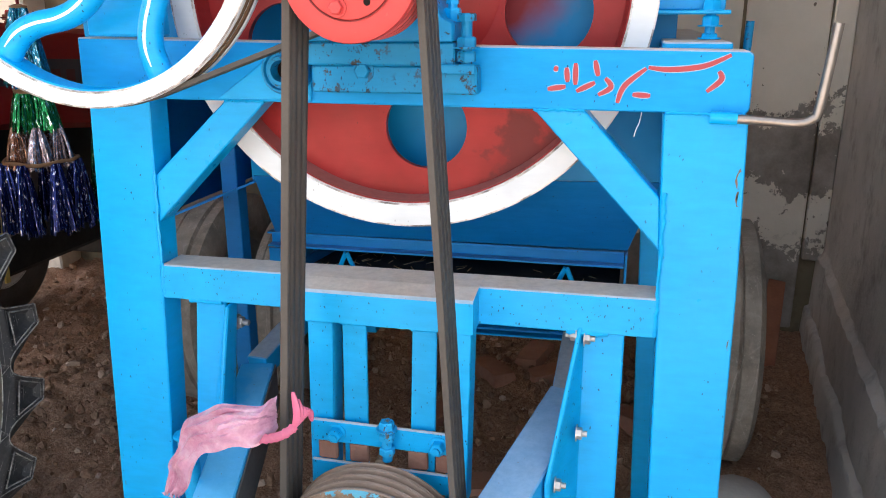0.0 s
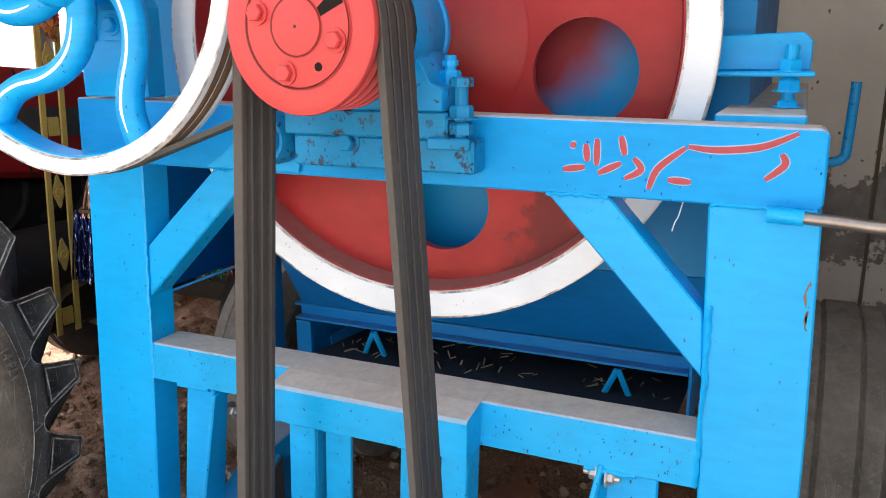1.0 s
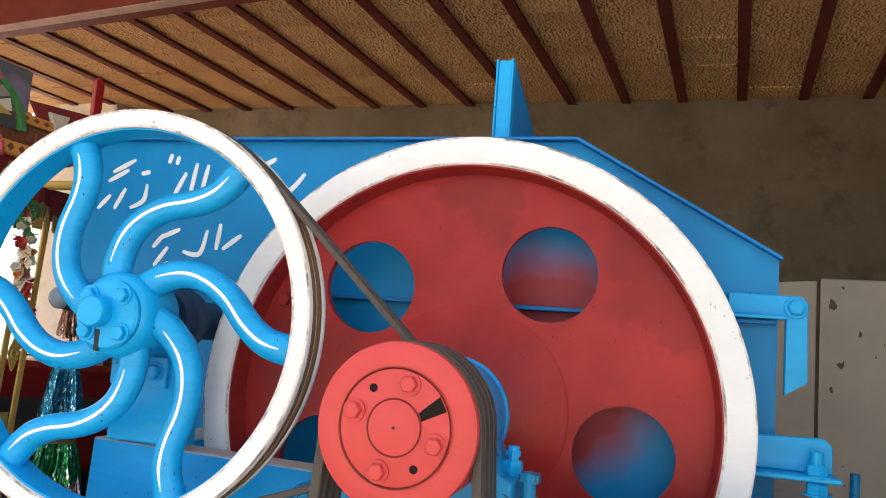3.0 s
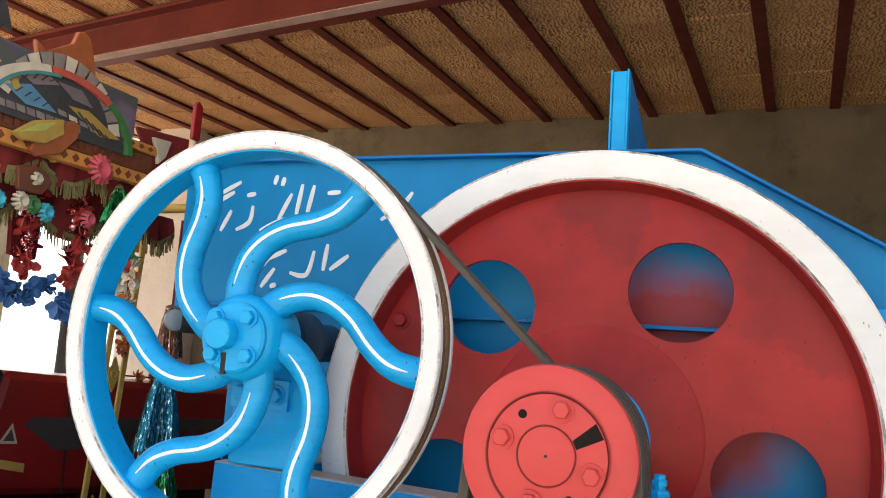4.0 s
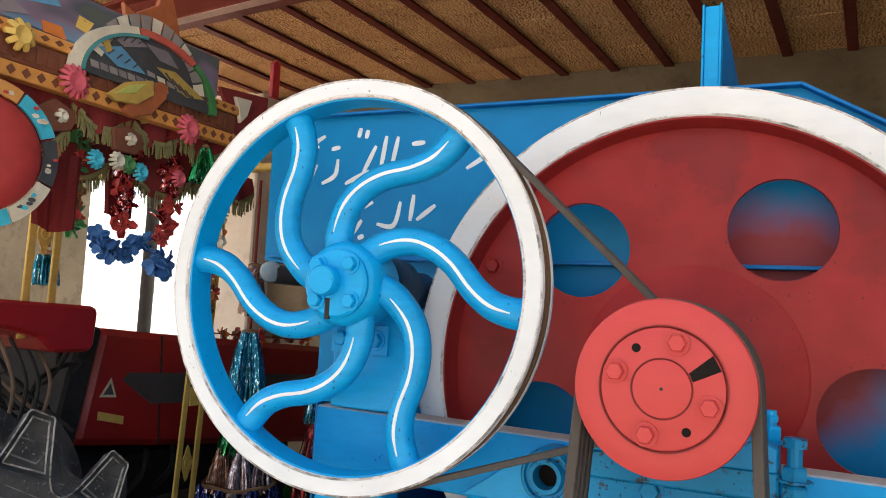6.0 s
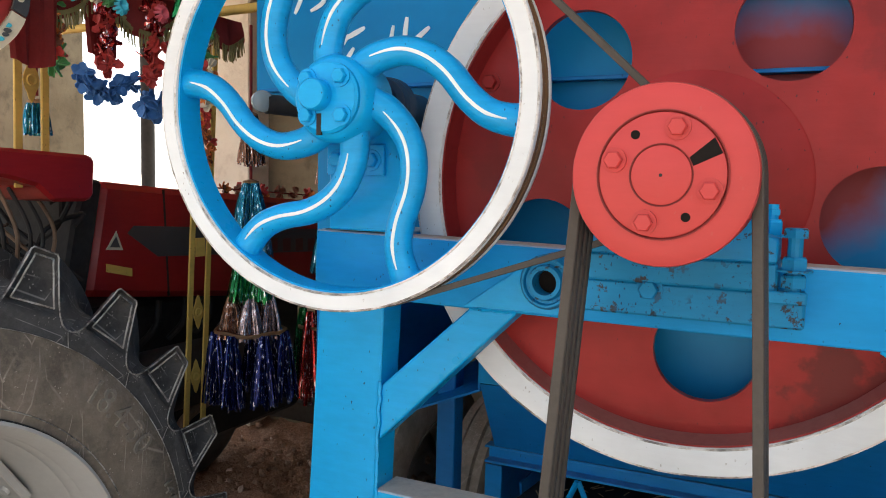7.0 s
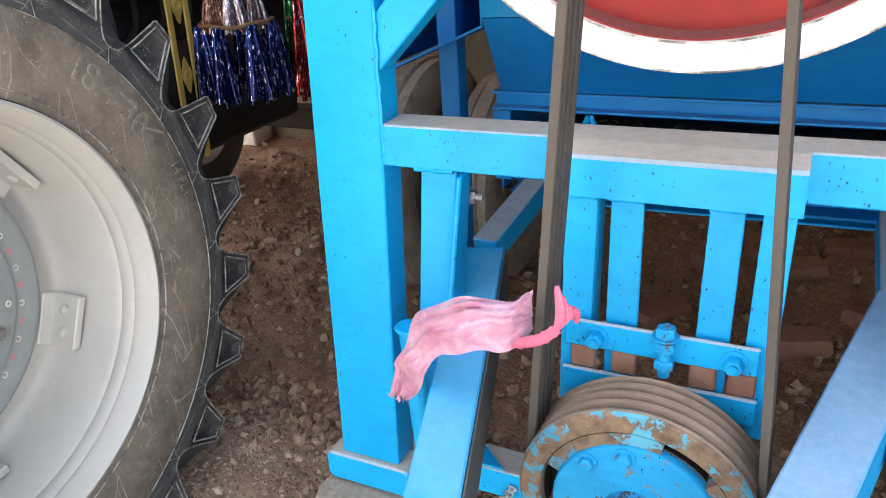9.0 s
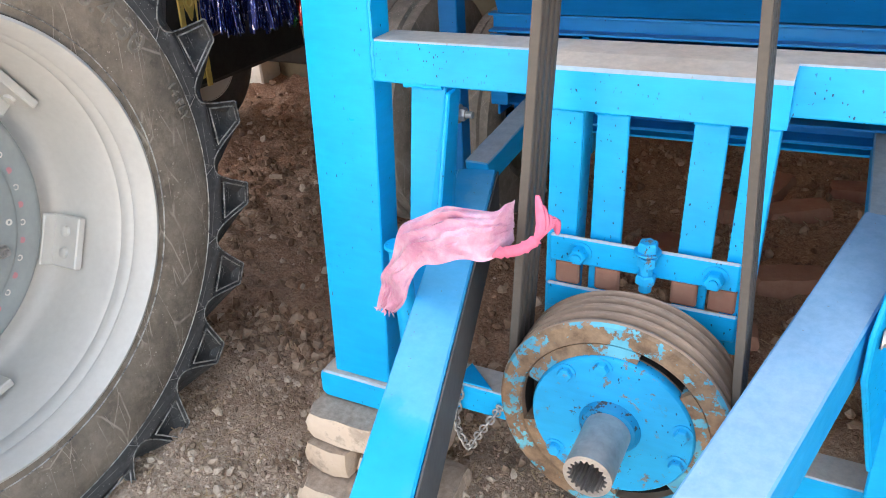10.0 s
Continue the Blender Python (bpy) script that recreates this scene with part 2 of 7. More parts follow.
def stained_disc():
    """Dull red disc, fine turning marks, with a dark wet-looking grease stain near its lower edge and painted shading
    elsewhere.
    """
    m = RED.copy()
    m.name = "red_enamel_with_grease_stain"
    nt = m.node_tree
    p = nt.nodes["Principled BSDF"]
    old = p.inputs["Base Color"].links[0].from_socket
    tc = nt.nodes.new("ShaderNodeTexCoord")
    out = old
    # first two are grease; the weaker spots paint the disc's darker top and edges
    for at, reach, deep in (((0.715, 0.15, 1.235), 0.155, 0.85), ((0.60, 0.15, 1.19), 0.10, 0.75), ((0.80, 0.18, 1.80), 0.20, 0.35), ((0.20, 0.18, 1.33), 0.14, 0.35), ((0.46, 0.18, 1.93), 0.16, 0.4), ((0.13, 0.18, 1.62), 0.13, 0.35), ((0.66, 0.18, 1.50), 0.09, 0.3)):
        d = nt.nodes.new("ShaderNodeVectorMath")
        d.operation = "DISTANCE"
        nt.links.new(tc.outputs["Object"], d.inputs[0])
        d.inputs[1].default_value = at
        w = nt.nodes.new("ShaderNodeMath")
        w.operation = "MULTIPLY_ADD"
        nt.links.new(noise_out(nt, 14, 5, 0.6), w.inputs[0])
        w.inputs[1].default_value = 0.30
        nt.links.new(d.outputs["Value"], w.inputs[2])
        f = ramp(nt, w.outputs[0], [(reach + 0.055, (deep, deep, deep)), (reach + 0.085, (0, 0, 0))])
        out = mixc(nt, f, out, (0.13, 0.012, 0.014))
    nt.links.new(out, p.inputs["Base Color"])
    return m


RED_STAINED = stained_disc()


def peeling_paint():
    """Blue enamel peeling in scabs off rusty brown metal."""
    if "peeling_blue_on_brown" in bpy.data.materials:
        return bpy.data.materials["peeling_blue_on_brown"]
    m, nt, p = bare("peeling_blue_on_brown")
    brown = ramp(nt, noise_out(nt, 30, 6, 0.7), [(0.35, (0.10, 0.062, 0.036)), (0.65, (0.25, 0.17, 0.105))])
    blue = ramp(nt, noise_out(nt, 12, 4), [(0.35, (0.04, 0.23, 0.36)), (0.65, (0.10, 0.38, 0.50))])
    f = ramp(nt, noise_out(nt, 22, 8, 0.72), [(0.528, (0, 0, 0)), (0.542, (1, 1, 1))])
    nt.links.new(mixc(nt, f, brown, blue), p.inputs["Base Color"])
    p.inputs["Roughness"].default_value = 0.65
    bump(nt, p, mixc(nt, 0.5, noise_out(nt, 60, 5), f), 0.4, 0.004)
    return m


def pale_sheen(m, amount):
    m.node_tree.nodes["Principled BSDF"].inputs["Coat Weight"].default_value = amount
    m.node_tree.nodes["Principled BSDF"].inputs["Coat Roughness"].default_value = 0.25


for m_ in (RED_PULLEY, TRACTOR_RED):
    pale_sheen(m_, 0.12)


def chipped_edge():
    """White enamel worn through to dark primer along an edge."""
    m, nt, p = bare("chipped_white_edge")
    nt.links.new(ramp(nt, noise_out(nt, 16, 7, 0.75), [(0.47, (0.72, 0.71, 0.69)), (0.54, (0.46, 0.43, 0.39)), (0.63, (0.16, 0.15, 0.14))]), p.inputs["Base Color"])
    p.inputs["Roughness"].default_value = 0.7
    return m


CHIPPED_EDGE = chipped_edge()


def scuffed_edge():
    """Rubber edges rubbed pale in places only."""
    m, nt, p = bare("pale_scuffed_rubber_edge")
    nt.links.new(ramp(nt, noise_out(nt, 28, 5, 0.7), [(0.38, (0.05, 0.05, 0.05)), (0.58, (0.40, 0.40, 0.38))]), p.inputs["Base Color"])
    p.inputs["Roughness"].default_value = 0.85
    return m


def sidewall_material(name="dusty_tyre_sidewall", lo=(0.070, 0.061, 0.049), hi=(0.245, 0.210, 0.168), pale=(0.42, 0.375, 0.315)):
    """Dusty tyre wall, mottled with dried mud and crossed by fine pale scratches."""
    m, nt, p = bare(name)
    base = ramp(nt, noise_out(nt, 7, 7, 0.68), [(0.28, lo), (0.68, hi)])
    mud = ramp(nt, noise_out(nt, 34, 6, 0.7), [(0.50, (0, 0, 0)), (0.68, (1, 1, 1))])
    c = mixc(nt, mixc(nt, 0.45, (0, 0, 0), mud), base, tuple(x * 1.25 for x in hi))
    tc = nt.nodes.new("ShaderNodeTexCoord")
    for k, (sc, rot) in enumerate(((9, 0.5), (13, 1.4), (16, 2.3))):
        mp = nt.nodes.new("ShaderNodeMapping")
        mp.inputs["Rotation"].default_value, mp.inputs["Scale"].default_value = (rot, 0, 0), (1, 1.0, 0.22)
        nt.links.new(tc.outputs["Object"], mp.inputs[0])
        v = nt.nodes.new("ShaderNodeTexVoronoi")
        v.feature = "DISTANCE_TO_EDGE"
        v.inputs["Scale"].default_value = sc
        nt.links.new(mp.outputs[0], v.inputs["Vector"])
        line = ramp(nt, v.outputs["Distance"], [(0.004, (1, 1, 1)), (0.013, (0, 0, 0))])
        gate = ramp(nt, noise_out(nt, 6 + 2 * k, 3), [(0.50, (0, 0, 0)), (0.60, (0.65, 0.65, 0.65))])
        c = mixc(nt, mixc(nt, 1.0, line, gate, "MULTIPLY"), c, pale)
    zone = ramp(nt, noise_out(nt, 8, 3), [(0.42, (0, 0, 0)), (0.56, (0.7, 0.7, 0.7))])
    c = mixc(nt, mixc(nt, 1.0, zone, chips_out(nt, 150, 0.28, 0.36, None, 3.3), "MULTIPLY"), c, pale)
    nt.links.new(c, p.inputs["Base Color"])
    p.inputs["Roughness"].default_value = 0.85
    bump(nt, p, mixc(nt, 0.5, noise_out(nt, 70, 7, 0.7), noise_out(nt, 18, 5)), 0.6, 0.008)
    return m


SIDEWALL = sidewall_material()
SHOULDER = sidewall_material("scuffed_dark_shoulder_rubber", (0.028, 0.030, 0.033), (0.092, 0.094, 0.094), (0.30, 0.30, 0.29))
ROAD_TYRE = sidewall_material("dusty_worn_road_tyre", (0.14, 0.125, 0.105), (0.33, 0.295, 0.25), (0.40, 0.37, 0.32))
SCUFF = scuffed_edge()


def plaster_material(name, lo, hi, damp, top=None):
    m, nt, p = bare(name)
    base = ramp(nt, noise_out(nt, 2.2, 6), [(0.3, lo), (0.7, hi)])
    stain = ramp(nt, noise_out(nt, 5.5, 7, 0.7), [(0.52, (0, 0, 0)), (0.70, (1, 1, 1))])
    c = mixc(nt, stain, base, damp)
    nt.links.new(c, p.inputs["Base Color"])
    p.inputs["Roughness"].default_value = 0.9
    bump(nt, p, noise_out(nt, 35, 8), 0.5, 0.01)
    return m


CEMENT_BROWN = plaster_material("bare_cement_render", (0.128, 0.104, 0.064), (0.215, 0.180, 0.118), (0.088, 0.074, 0.047))
CEMENT_GREY = plaster_material("grey_cement_render", (0.35, 0.335, 0.31), (0.52, 0.50, 0.465), (0.26, 0.24, 0.215))
CREAM = plaster_material("cream_masonry", (0.62, 0.57, 0.48), (0.74, 0.70, 0.60), (0.52, 0.47, 0.39))


def soil_material():
    m, nt, p = bare("trampled_earth")
    a = ramp(nt, noise_out(nt, 1.6, 6), [(0.3, (0.13, 0.065, 0.037)), (0.7, (0.38, 0.218, 0.132))])
    b = ramp(nt, noise_out(nt, 42, 6, 0.7), [(0.35, (0.08, 0.040, 0.023)), (0.52, (0.30, 0.168, 0.100)), (0.72, (0.52, 0.37, 0.26))])
    tc = nt.nodes.new("ShaderNodeTexCoord")
    sp = nt.nodes.new("ShaderNodeSeparateXYZ")
    nt.links.new(tc.outputs["Object"], sp.inputs[0])
    # ground beyond the shed is whitened: sunlit glare put into its colour
    yard = nt.nodes.new("ShaderNodeMapRange")
    yard.inputs["From Min"].default_value, yard.inputs["From Max"].default_value = 4.6, 6.0
    nt.links.new(sp.outputs["Y"], yard.inputs["Value"])
    # paler earth towards the front: the open sky's brightness is put into its colour
    paler = nt.nodes.new("ShaderNodeMapRange")
    paler.inputs["From Min"].default_value, paler.inputs["From Max"].default_value = 0.75, -0.25
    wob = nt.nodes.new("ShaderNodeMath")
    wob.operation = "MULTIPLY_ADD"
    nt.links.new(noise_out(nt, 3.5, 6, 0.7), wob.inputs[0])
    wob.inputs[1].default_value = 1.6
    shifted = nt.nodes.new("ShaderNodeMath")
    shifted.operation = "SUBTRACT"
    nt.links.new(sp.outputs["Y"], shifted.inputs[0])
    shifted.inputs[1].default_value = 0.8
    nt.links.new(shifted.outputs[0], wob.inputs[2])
    nt.links.new(wob.outputs[0], paler.inputs["Value"])
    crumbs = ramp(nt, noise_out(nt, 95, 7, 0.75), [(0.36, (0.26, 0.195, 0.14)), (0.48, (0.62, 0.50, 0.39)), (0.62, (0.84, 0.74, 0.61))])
    a = mixc(nt, paler.outputs[0], a, mixc(nt, 0.35, crumbs, (0.54, 0.435, 0.345)))
    b = mixc(nt, paler.outputs[0], b, crumbs)
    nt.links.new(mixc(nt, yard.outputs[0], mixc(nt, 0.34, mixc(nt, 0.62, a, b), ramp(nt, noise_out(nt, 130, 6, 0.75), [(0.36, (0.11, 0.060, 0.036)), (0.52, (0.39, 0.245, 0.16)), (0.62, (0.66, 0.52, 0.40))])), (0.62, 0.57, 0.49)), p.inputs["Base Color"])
    p.inputs["Roughness"].default_value = 0.95
    bump(nt, p, mixc(nt, 0.5, noise_out(nt, 38, 8, 0.7), noise_out(nt, 14, 5)), 0.9, 0.034)
    return m


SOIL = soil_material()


def clod_material():
    m, nt, p = bare("dry_clods")
    g = nt.nodes.new("ShaderNodeNewGeometry")
    c = ramp(nt, g.outputs["Random Per Island"], [(0.0, (0.14, 0.080, 0.050)), (0.6, (0.34, 0.215, 0.138)), (0.92, (0.47, 0.34, 0.245)), (1.0, (0.62, 0.51, 0.41))])
    damp = mixc(nt, 0.35, c, ramp(nt, noise_out(nt, 90, 5), [(0.35, (0.10, 0.056, 0.034)), (0.65, (0.38, 0.25, 0.17))]))
    # front clods go pale tan: open-sky brightness is painted into them as well
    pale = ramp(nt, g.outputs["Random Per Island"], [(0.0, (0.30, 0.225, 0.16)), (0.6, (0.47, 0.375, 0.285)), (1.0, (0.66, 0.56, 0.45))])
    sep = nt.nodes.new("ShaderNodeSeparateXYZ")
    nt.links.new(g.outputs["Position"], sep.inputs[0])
    paler = nt.nodes.new("ShaderNodeMapRange")
    paler.inputs["From Min"].default_value, paler.inputs["From Max"].default_value = 0.45, -0.15
    nt.links.new(sep.outputs["Y"], paler.inputs["Value"])
    nt.links.new(mixc(nt, paler.outputs[0], damp, pale), p.inputs["Base Color"])
    p.inputs["Roughness"].default_value = 0.95
    bump(nt, p, noise_out(nt, 120, 4), 0.5, 0.004)
    return m


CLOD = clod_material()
STRAW = surface("pale_straw", (0.40, 0.30, 0.18), 0.85, vary=0.3)


def brick_material(name, lo, hi, dusty=False):
    m, nt, p = bare(name)
    oi = nt.nodes.new("ShaderNodeObjectInfo")
    c1 = ramp(nt, oi.outputs["Random"], [(0.0, lo), (1.0, hi)])
    c = mixc(nt, 0.5, c1, ramp(nt, noise_out(nt, 22, 6), [(0.3, lo), (0.75, hi)]), "MIX")
    if dusty:
        # earth lying on the upper faces and smeared in patches
        g, sep = nt.nodes.new("ShaderNodeNewGeometry"), nt.nodes.new("ShaderNodeSeparateXYZ")
        nt.links.new(g.outputs["Normal"], sep.inputs[0])
        lying = ramp(nt, sep.outputs["Z"], [(0.30, (0, 0, 0)), (0.75, (0.85, 0.85, 0.85))])
        smear = ramp(nt, noise_out(nt, 11, 6, 0.7), [(0.52, (0, 0, 0)), (0.60, (0.65, 0.65, 0.65))])
        c = mixc(nt, mixc(nt, 1.0, lying, smear, "LIGHTEN"), c, ramp(nt, noise_out(nt, 60, 6, 0.7), [(0.35, (0.21, 0.155, 0.115)), (0.65, (0.38, 0.30, 0.235))]))
    nt.links.new(c, p.inputs["Base Color"])
    p.inputs["Roughness"].default_value = 0.92
    bump(nt, p, noise_out(nt, 70, 6), 0.5, 0.006)
    return m


PALE_BRICK = brick_material("dusty_pale_brick", (0.48, 0.37, 0.27), (0.68, 0.57, 0.46), True)
RED_BRICK = brick_material("old_red_brick", (0.22, 0.09, 0.06), (0.36, 0.20, 0.14))


def tile_material():
    """Fired clay ceiling tile with a chopped-straw look."""
    m, nt, p = bare("fired_clay_ceiling_tile")
    g = nt.nodes.new("ShaderNodeNewGeometry")
    c1 = ramp(nt, g.outputs["Random Per Island"], [(0.0, (0.35, 0.185, 0.070)), (1.0, (0.56, 0.33, 0.14))])
    wv = nt.nodes.new("ShaderNodeTexWave")
    wv.inputs["Scale"].default_value, wv.inputs["Distortion"].default_value, wv.inputs["Detail"].default_value, wv.inputs["Detail Scale"].default_value = 19, 11.0, 3.0, 1.8
    tc = nt.nodes.new("ShaderNodeTexCoord")
    nt.links.new(tc.outputs["Object"], wv.inputs["Vector"])
    c2 = ramp(nt, mixc(nt, 0.5, wv.outputs["Color"], noise_out(nt, 34, 6, 0.75, stretch=(1.0, 0.4, 1.0))), [(0.29, (0.19, 0.083, 0.028)), (0.41, (0.47, 0.27, 0.105)), (0.62, (0.78, 0.53, 0.26))])
    worn = ramp(nt, noise_out(nt, 3.5, 4), [(0.4, (0.45, 0.45, 0.45)), (0.62, (0.9, 0.9, 0.9))])
    nt.links.new(mixc(nt, worn, c1, c2), p.inputs["Base Color"])
    p.inputs["Roughness"].default_value = 0.9
    bump(nt, p, c2, 0.4, 0.006)
    return m


TILE = tile_material()


def tinsel(name, col):
    m, nt, p = bare(name)
    # near-white flecks paint the strands' sparkle into the colour
    c = ramp(nt, noise_out(nt, 160, 2, 0.6, stretch=(1, 1, 0.3)), [(0.40, tuple(c * 0.35 for c in col)), (0.60, col), (0.635, (0.8, 0.8, 0.85))])
    nt.links.new(c, p.inputs["Base Color"])
    p.inputs["Metallic"].default_value, p.inputs["Roughness"].default_value = 0.75, 0.22
    return m


TIN_BLUE, TIN_TEAL = tinsel("blue_tinsel", (0.012, 0.026, 0.17)), tinsel("teal_tinsel", (0.02, 0.26, 0.38))
TIN_GREEN, TIN_RED = tinsel("green_tinsel", (0.02, 0.33, 0.09)), tinsel("red_tinsel", (0.45, 0.03, 0.03))
TIN_COPPER, TIN_SILVER = tinsel("copper_tinsel", (0.36, 0.17, 0.10)), tinsel("silver_pink_tinsel", (0.48, 0.36, 0.36))


def petal(name, col, rough=0.6):
    return surface(name, col, rough, vary=0.3, grain=50, bumps=0.15)


P_RED, P_BLUE, P_CYAN = petal("red_petal", (0.42, 0.035, 0.03)), petal("blue_petal", (0.03, 0.12, 0.33)), petal("cyan_petal", (0.04, 0.42, 0.55))
P_PINK, P_GREEN, P_CREAM = petal("pink_petal", (0.56, 0.09, 0.12)), petal("green_leaf_cloth", (0.05, 0.20, 0.06)), petal("cream_petal", (0.6, 0.55, 0.42))
P_LIME = petal("lime_sign_paint", (0.40, 0.42, 0.10))
P_ORANGE, FRINGE = petal("orange_petal", (0.55, 0.16, 0.03)), petal("olive_gold_fringe", (0.22, 0.195, 0.075), 0.8)
RUST_ORANGE = petal("rust_orange_board", (0.33, 0.095, 0.03), 0.6)
ORANGE_STRIP = petal("orange_border_board", (0.60, 0.27, 0.06), 0.55)
BROWN_BOARD = petal("brown_carved_board", (0.17, 0.055, 0.025), 0.6)


def painted_board():
    """A hand-painted scenic board: broad soft fields of slate, violet, sky blue and olive."""
    m, nt, p = bare("painted_scenic_board")
    f = noise_out(nt, 4.2, 2, 0.5, stretch=(1, 1.0, 2.2))
    c = ramp(nt, f, [(0.30, (0.10, 0.12, 0.05)), (0.42, (0.08, 0.09, 0.11)), (0.50, (0.20, 0.14, 0.19)), (0.58, (0.13, 0.24, 0.36)), (0.70, (0.30, 0.30, 0.34))])
    nt.links.new(c, p.inputs["Base Color"])
    p.inputs["Roughness"].default_value = 0.5
    return m


P_TEAL, P_CORAL, P_SKY = petal("teal_moulding_paint", (0.06, 0.24, 0.24)), petal("coral_moulding_paint", (0.48, 0.09, 0.06)), petal("sky_blue_sign_paint", (0.10, 0.27, 0.42))
P_OCHRE, P_MAUVE = petal("ochre_sign_paint", (0.42, 0.28, 0.06)), petal("mauve_grey_sign_paint", (0.20, 0.17, 0.18))
SCENIC = painted_board()
SLATE = surface("slate_grey_paint", (0.052, 0.055, 0.058), 0.5, vary=0.3)


def plastic_film():
    m, nt, p = bare("pink_plastic_film")
    c = ramp(nt, noise_out(nt, 22, 6, 0.65), [(0.32, (0.58, 0.17, 0.27)), (0.52, (0.74, 0.31, 0.41)), (0.70, (0.84, 0.48, 0.57))])
    nt.links.new(c, p.inputs["Base Color"])
    p.inputs["Roughness"].default_value = 0.32
    p.inputs["Transmission Weight"].default_value = 0.06
    p.inputs["Subsurface Weight"].default_value, p.inputs["Subsurface Scale"].default_value = 0.35, 0.02
    bump(nt, p, noise_out(nt, 60, 6, 0.6), 0.5, 0.006)
    return m


PINK_FILM = plastic_film()
LAMP_GLASS = surface("clear_lamp_lens", (0.20, 0.27, 0.31), 0.12, vary=0.1, bumps=0.0)



# ---- mesh helpers ----
def part(name, bm, material, parent=None, label="", bevel=0.0, smooth=False, seg=1):
    """Link a bmesh as one mesh object, under a thing or a part."""
    bmesh.ops.recalc_face_normals(bm, faces=bm.faces)
    if bevel:
        edges = [e for e in bm.edges if len(e.link_faces) == 2 and e.calc_face_angle() > 0.6]
        bmesh.ops.bevel(bm, geom=edges, offset=bevel, offset_type="OFFSET", segments=seg, affect="EDGES", profile=0.6, clamp_overlap=True)
    if smooth:
        for f in bm.faces:
            f.smooth = True
        for e in bm.edges:
            if len(e.link_faces) == 2 and e.calc_face_angle() > 0.7:
                e.smooth = False
    me = bpy.data.meshes.new(name)
    bm.to_mesh(me)
    bm.free()
    for mt in material if isinstance(material, (list, tuple)) else (material,):
        me.materials.append(mt)
    ob = new(name, me)
    if parent is not None:
        ob.parent = parent
        if parent.type == "EMPTY":
            ob.matrix_parent_inverse = parent.matrix_basis.inverted()
    if label:
        ob["label"] = label
    return ob


def thing(name, at, label, category, group="", kind=""):
    ob = new(name)
    ob.empty_display_size = 0.05
    ob.matrix_basis = Matrix.Translation(at)
    return tagged(ob, label, category, group, kind)


def B():
    return bmesh.new()


def box(bm, a, b, m=None):
    vs = [bm.verts.new((x, y, z)) for x in (a[0], b[0]) for y in (a[1], b[1]) for z in (a[2], b[2])]
    for q in ((0, 1, 3, 2), (4, 6, 7, 5), (0, 4, 5, 1), (2, 3, 7, 6), (0, 2, 6, 4), (1, 5, 7, 3)):
        bm.faces.new([vs[i] for i in q])
    if m is not None:
        bmesh.ops.transform(bm, matrix=m, verts=vs)
    return bm


def beam(bm, p, q, w, h, up=(0, 0, 1)):
    """A bar from p to q, w wide and h high (h along up)."""
    p, q = Vector(p), Vector(q)
    d = (q - p).normalized()
    s = d.cross(Vector(up)).normalized() * (w / 2)
    u = s.cross(d).normalized() * (h / 2)
    vs = [bm.verts.new(c + i * s + j * u) for c in (p, q) for i, j in ((-1, -1), (1, -1), (1, 1), (-1, 1))]
    for f in ((0, 1, 2, 3), (4, 7, 6, 5), (0, 4, 5, 1), (1, 5, 6, 2), (2, 6, 7, 3), (3, 7, 4, 0)):
        bm.faces.new([vs[i] for i in f])
    return bm


def plate(bm, pts, vec):
    """A flat polygon thickened by vec."""
    a = [bm.verts.new(p) for p in pts]
    b = [bm.verts.new(Vector(p) + Vector(vec)) for p in pts]
    n = len(pts)
    bm.faces.new(a)
    bm.faces.new(b[::-1])
    for i in range(n):
        bm.faces.new((a[i], b[i], b[(i + 1) % n], a[(i + 1) % n]))
    return bm


def frame_axes(axis):
    w = Vector(axis).normalized()
    u = w.cross(Vector((0, 0, 1)) if abs(w.z) < 0.9 else Vector((1, 0, 0))).normalized()
    return u, w.cross(u), w


def rev(bm, prof, c, axis=(0, 1, 0), seg=48, closed=True, start=0.0):
    """A profile of (radius, along the axis) turned about the axis through c."""
    u, v, w = frame_axes(axis)
    c = Vector(c)
    rings = []
    for r, h in prof:
        if r < 1e-6:
            rings.append([bm.verts.new(c + w * h)])
        else:
            rings.append([bm.verts.new(c + w * h + (u * math.cos(a) + v * math.sin(a)) * r) for a in (start + 2 * math.pi * i / seg for i in range(seg))])
    pairs = list(zip(rings, rings[1:])) + ([(rings[-1], rings[0])] if closed else [])
    for a, b in pairs:
        for i in range(seg):
            j = (i + 1) % seg
            if len(a) == 1 and len(b) == 1:
                continue
            if len(a) == 1:
                bm.faces.new((a[0], b[i], b[j]))
            elif len(b) == 1:
                bm.faces.new((a[i], b[0], a[j]))
            else:
                bm.faces.new((a[i], b[i], b[j], a[j]))
    return bm


def rod(bm, p, q, r, seg=12, r2=None):
    p, q = Vector(p), Vector(q)
    return rev(bm, [(0, 0), (r, 0), (r2 if r2 is not None else r, (q - p).length), (0, (q - p).length)], p, q - p, seg, closed=False)


def sweep(bm, pts, ry, rz=None, seg=8, up=(0, 1, 0), closed=False, power=1.0):
    """An oval section swept along pts; ry across in the plane, rz along up (numbers or lists)."""
    pts = [Vector(p) for p in pts]
    n = len(pts)
    up = Vector(up).normalized()
    rz = ry if rz is None else rz
    rings = []
    for i, p in enumerate(pts):
        a, b = (pts[(i - 1) % n], pts[(i + 1) % n]) if closed else (pts[max(i - 1, 0)], pts[min(i + 1, n - 1)])
        t = (b - a).normalized()
        s = t.cross(up)
        s = s.normalized() if s.length > 1e-4 else t.orthogonal().normalized()
        k = s.cross(t).normalized()
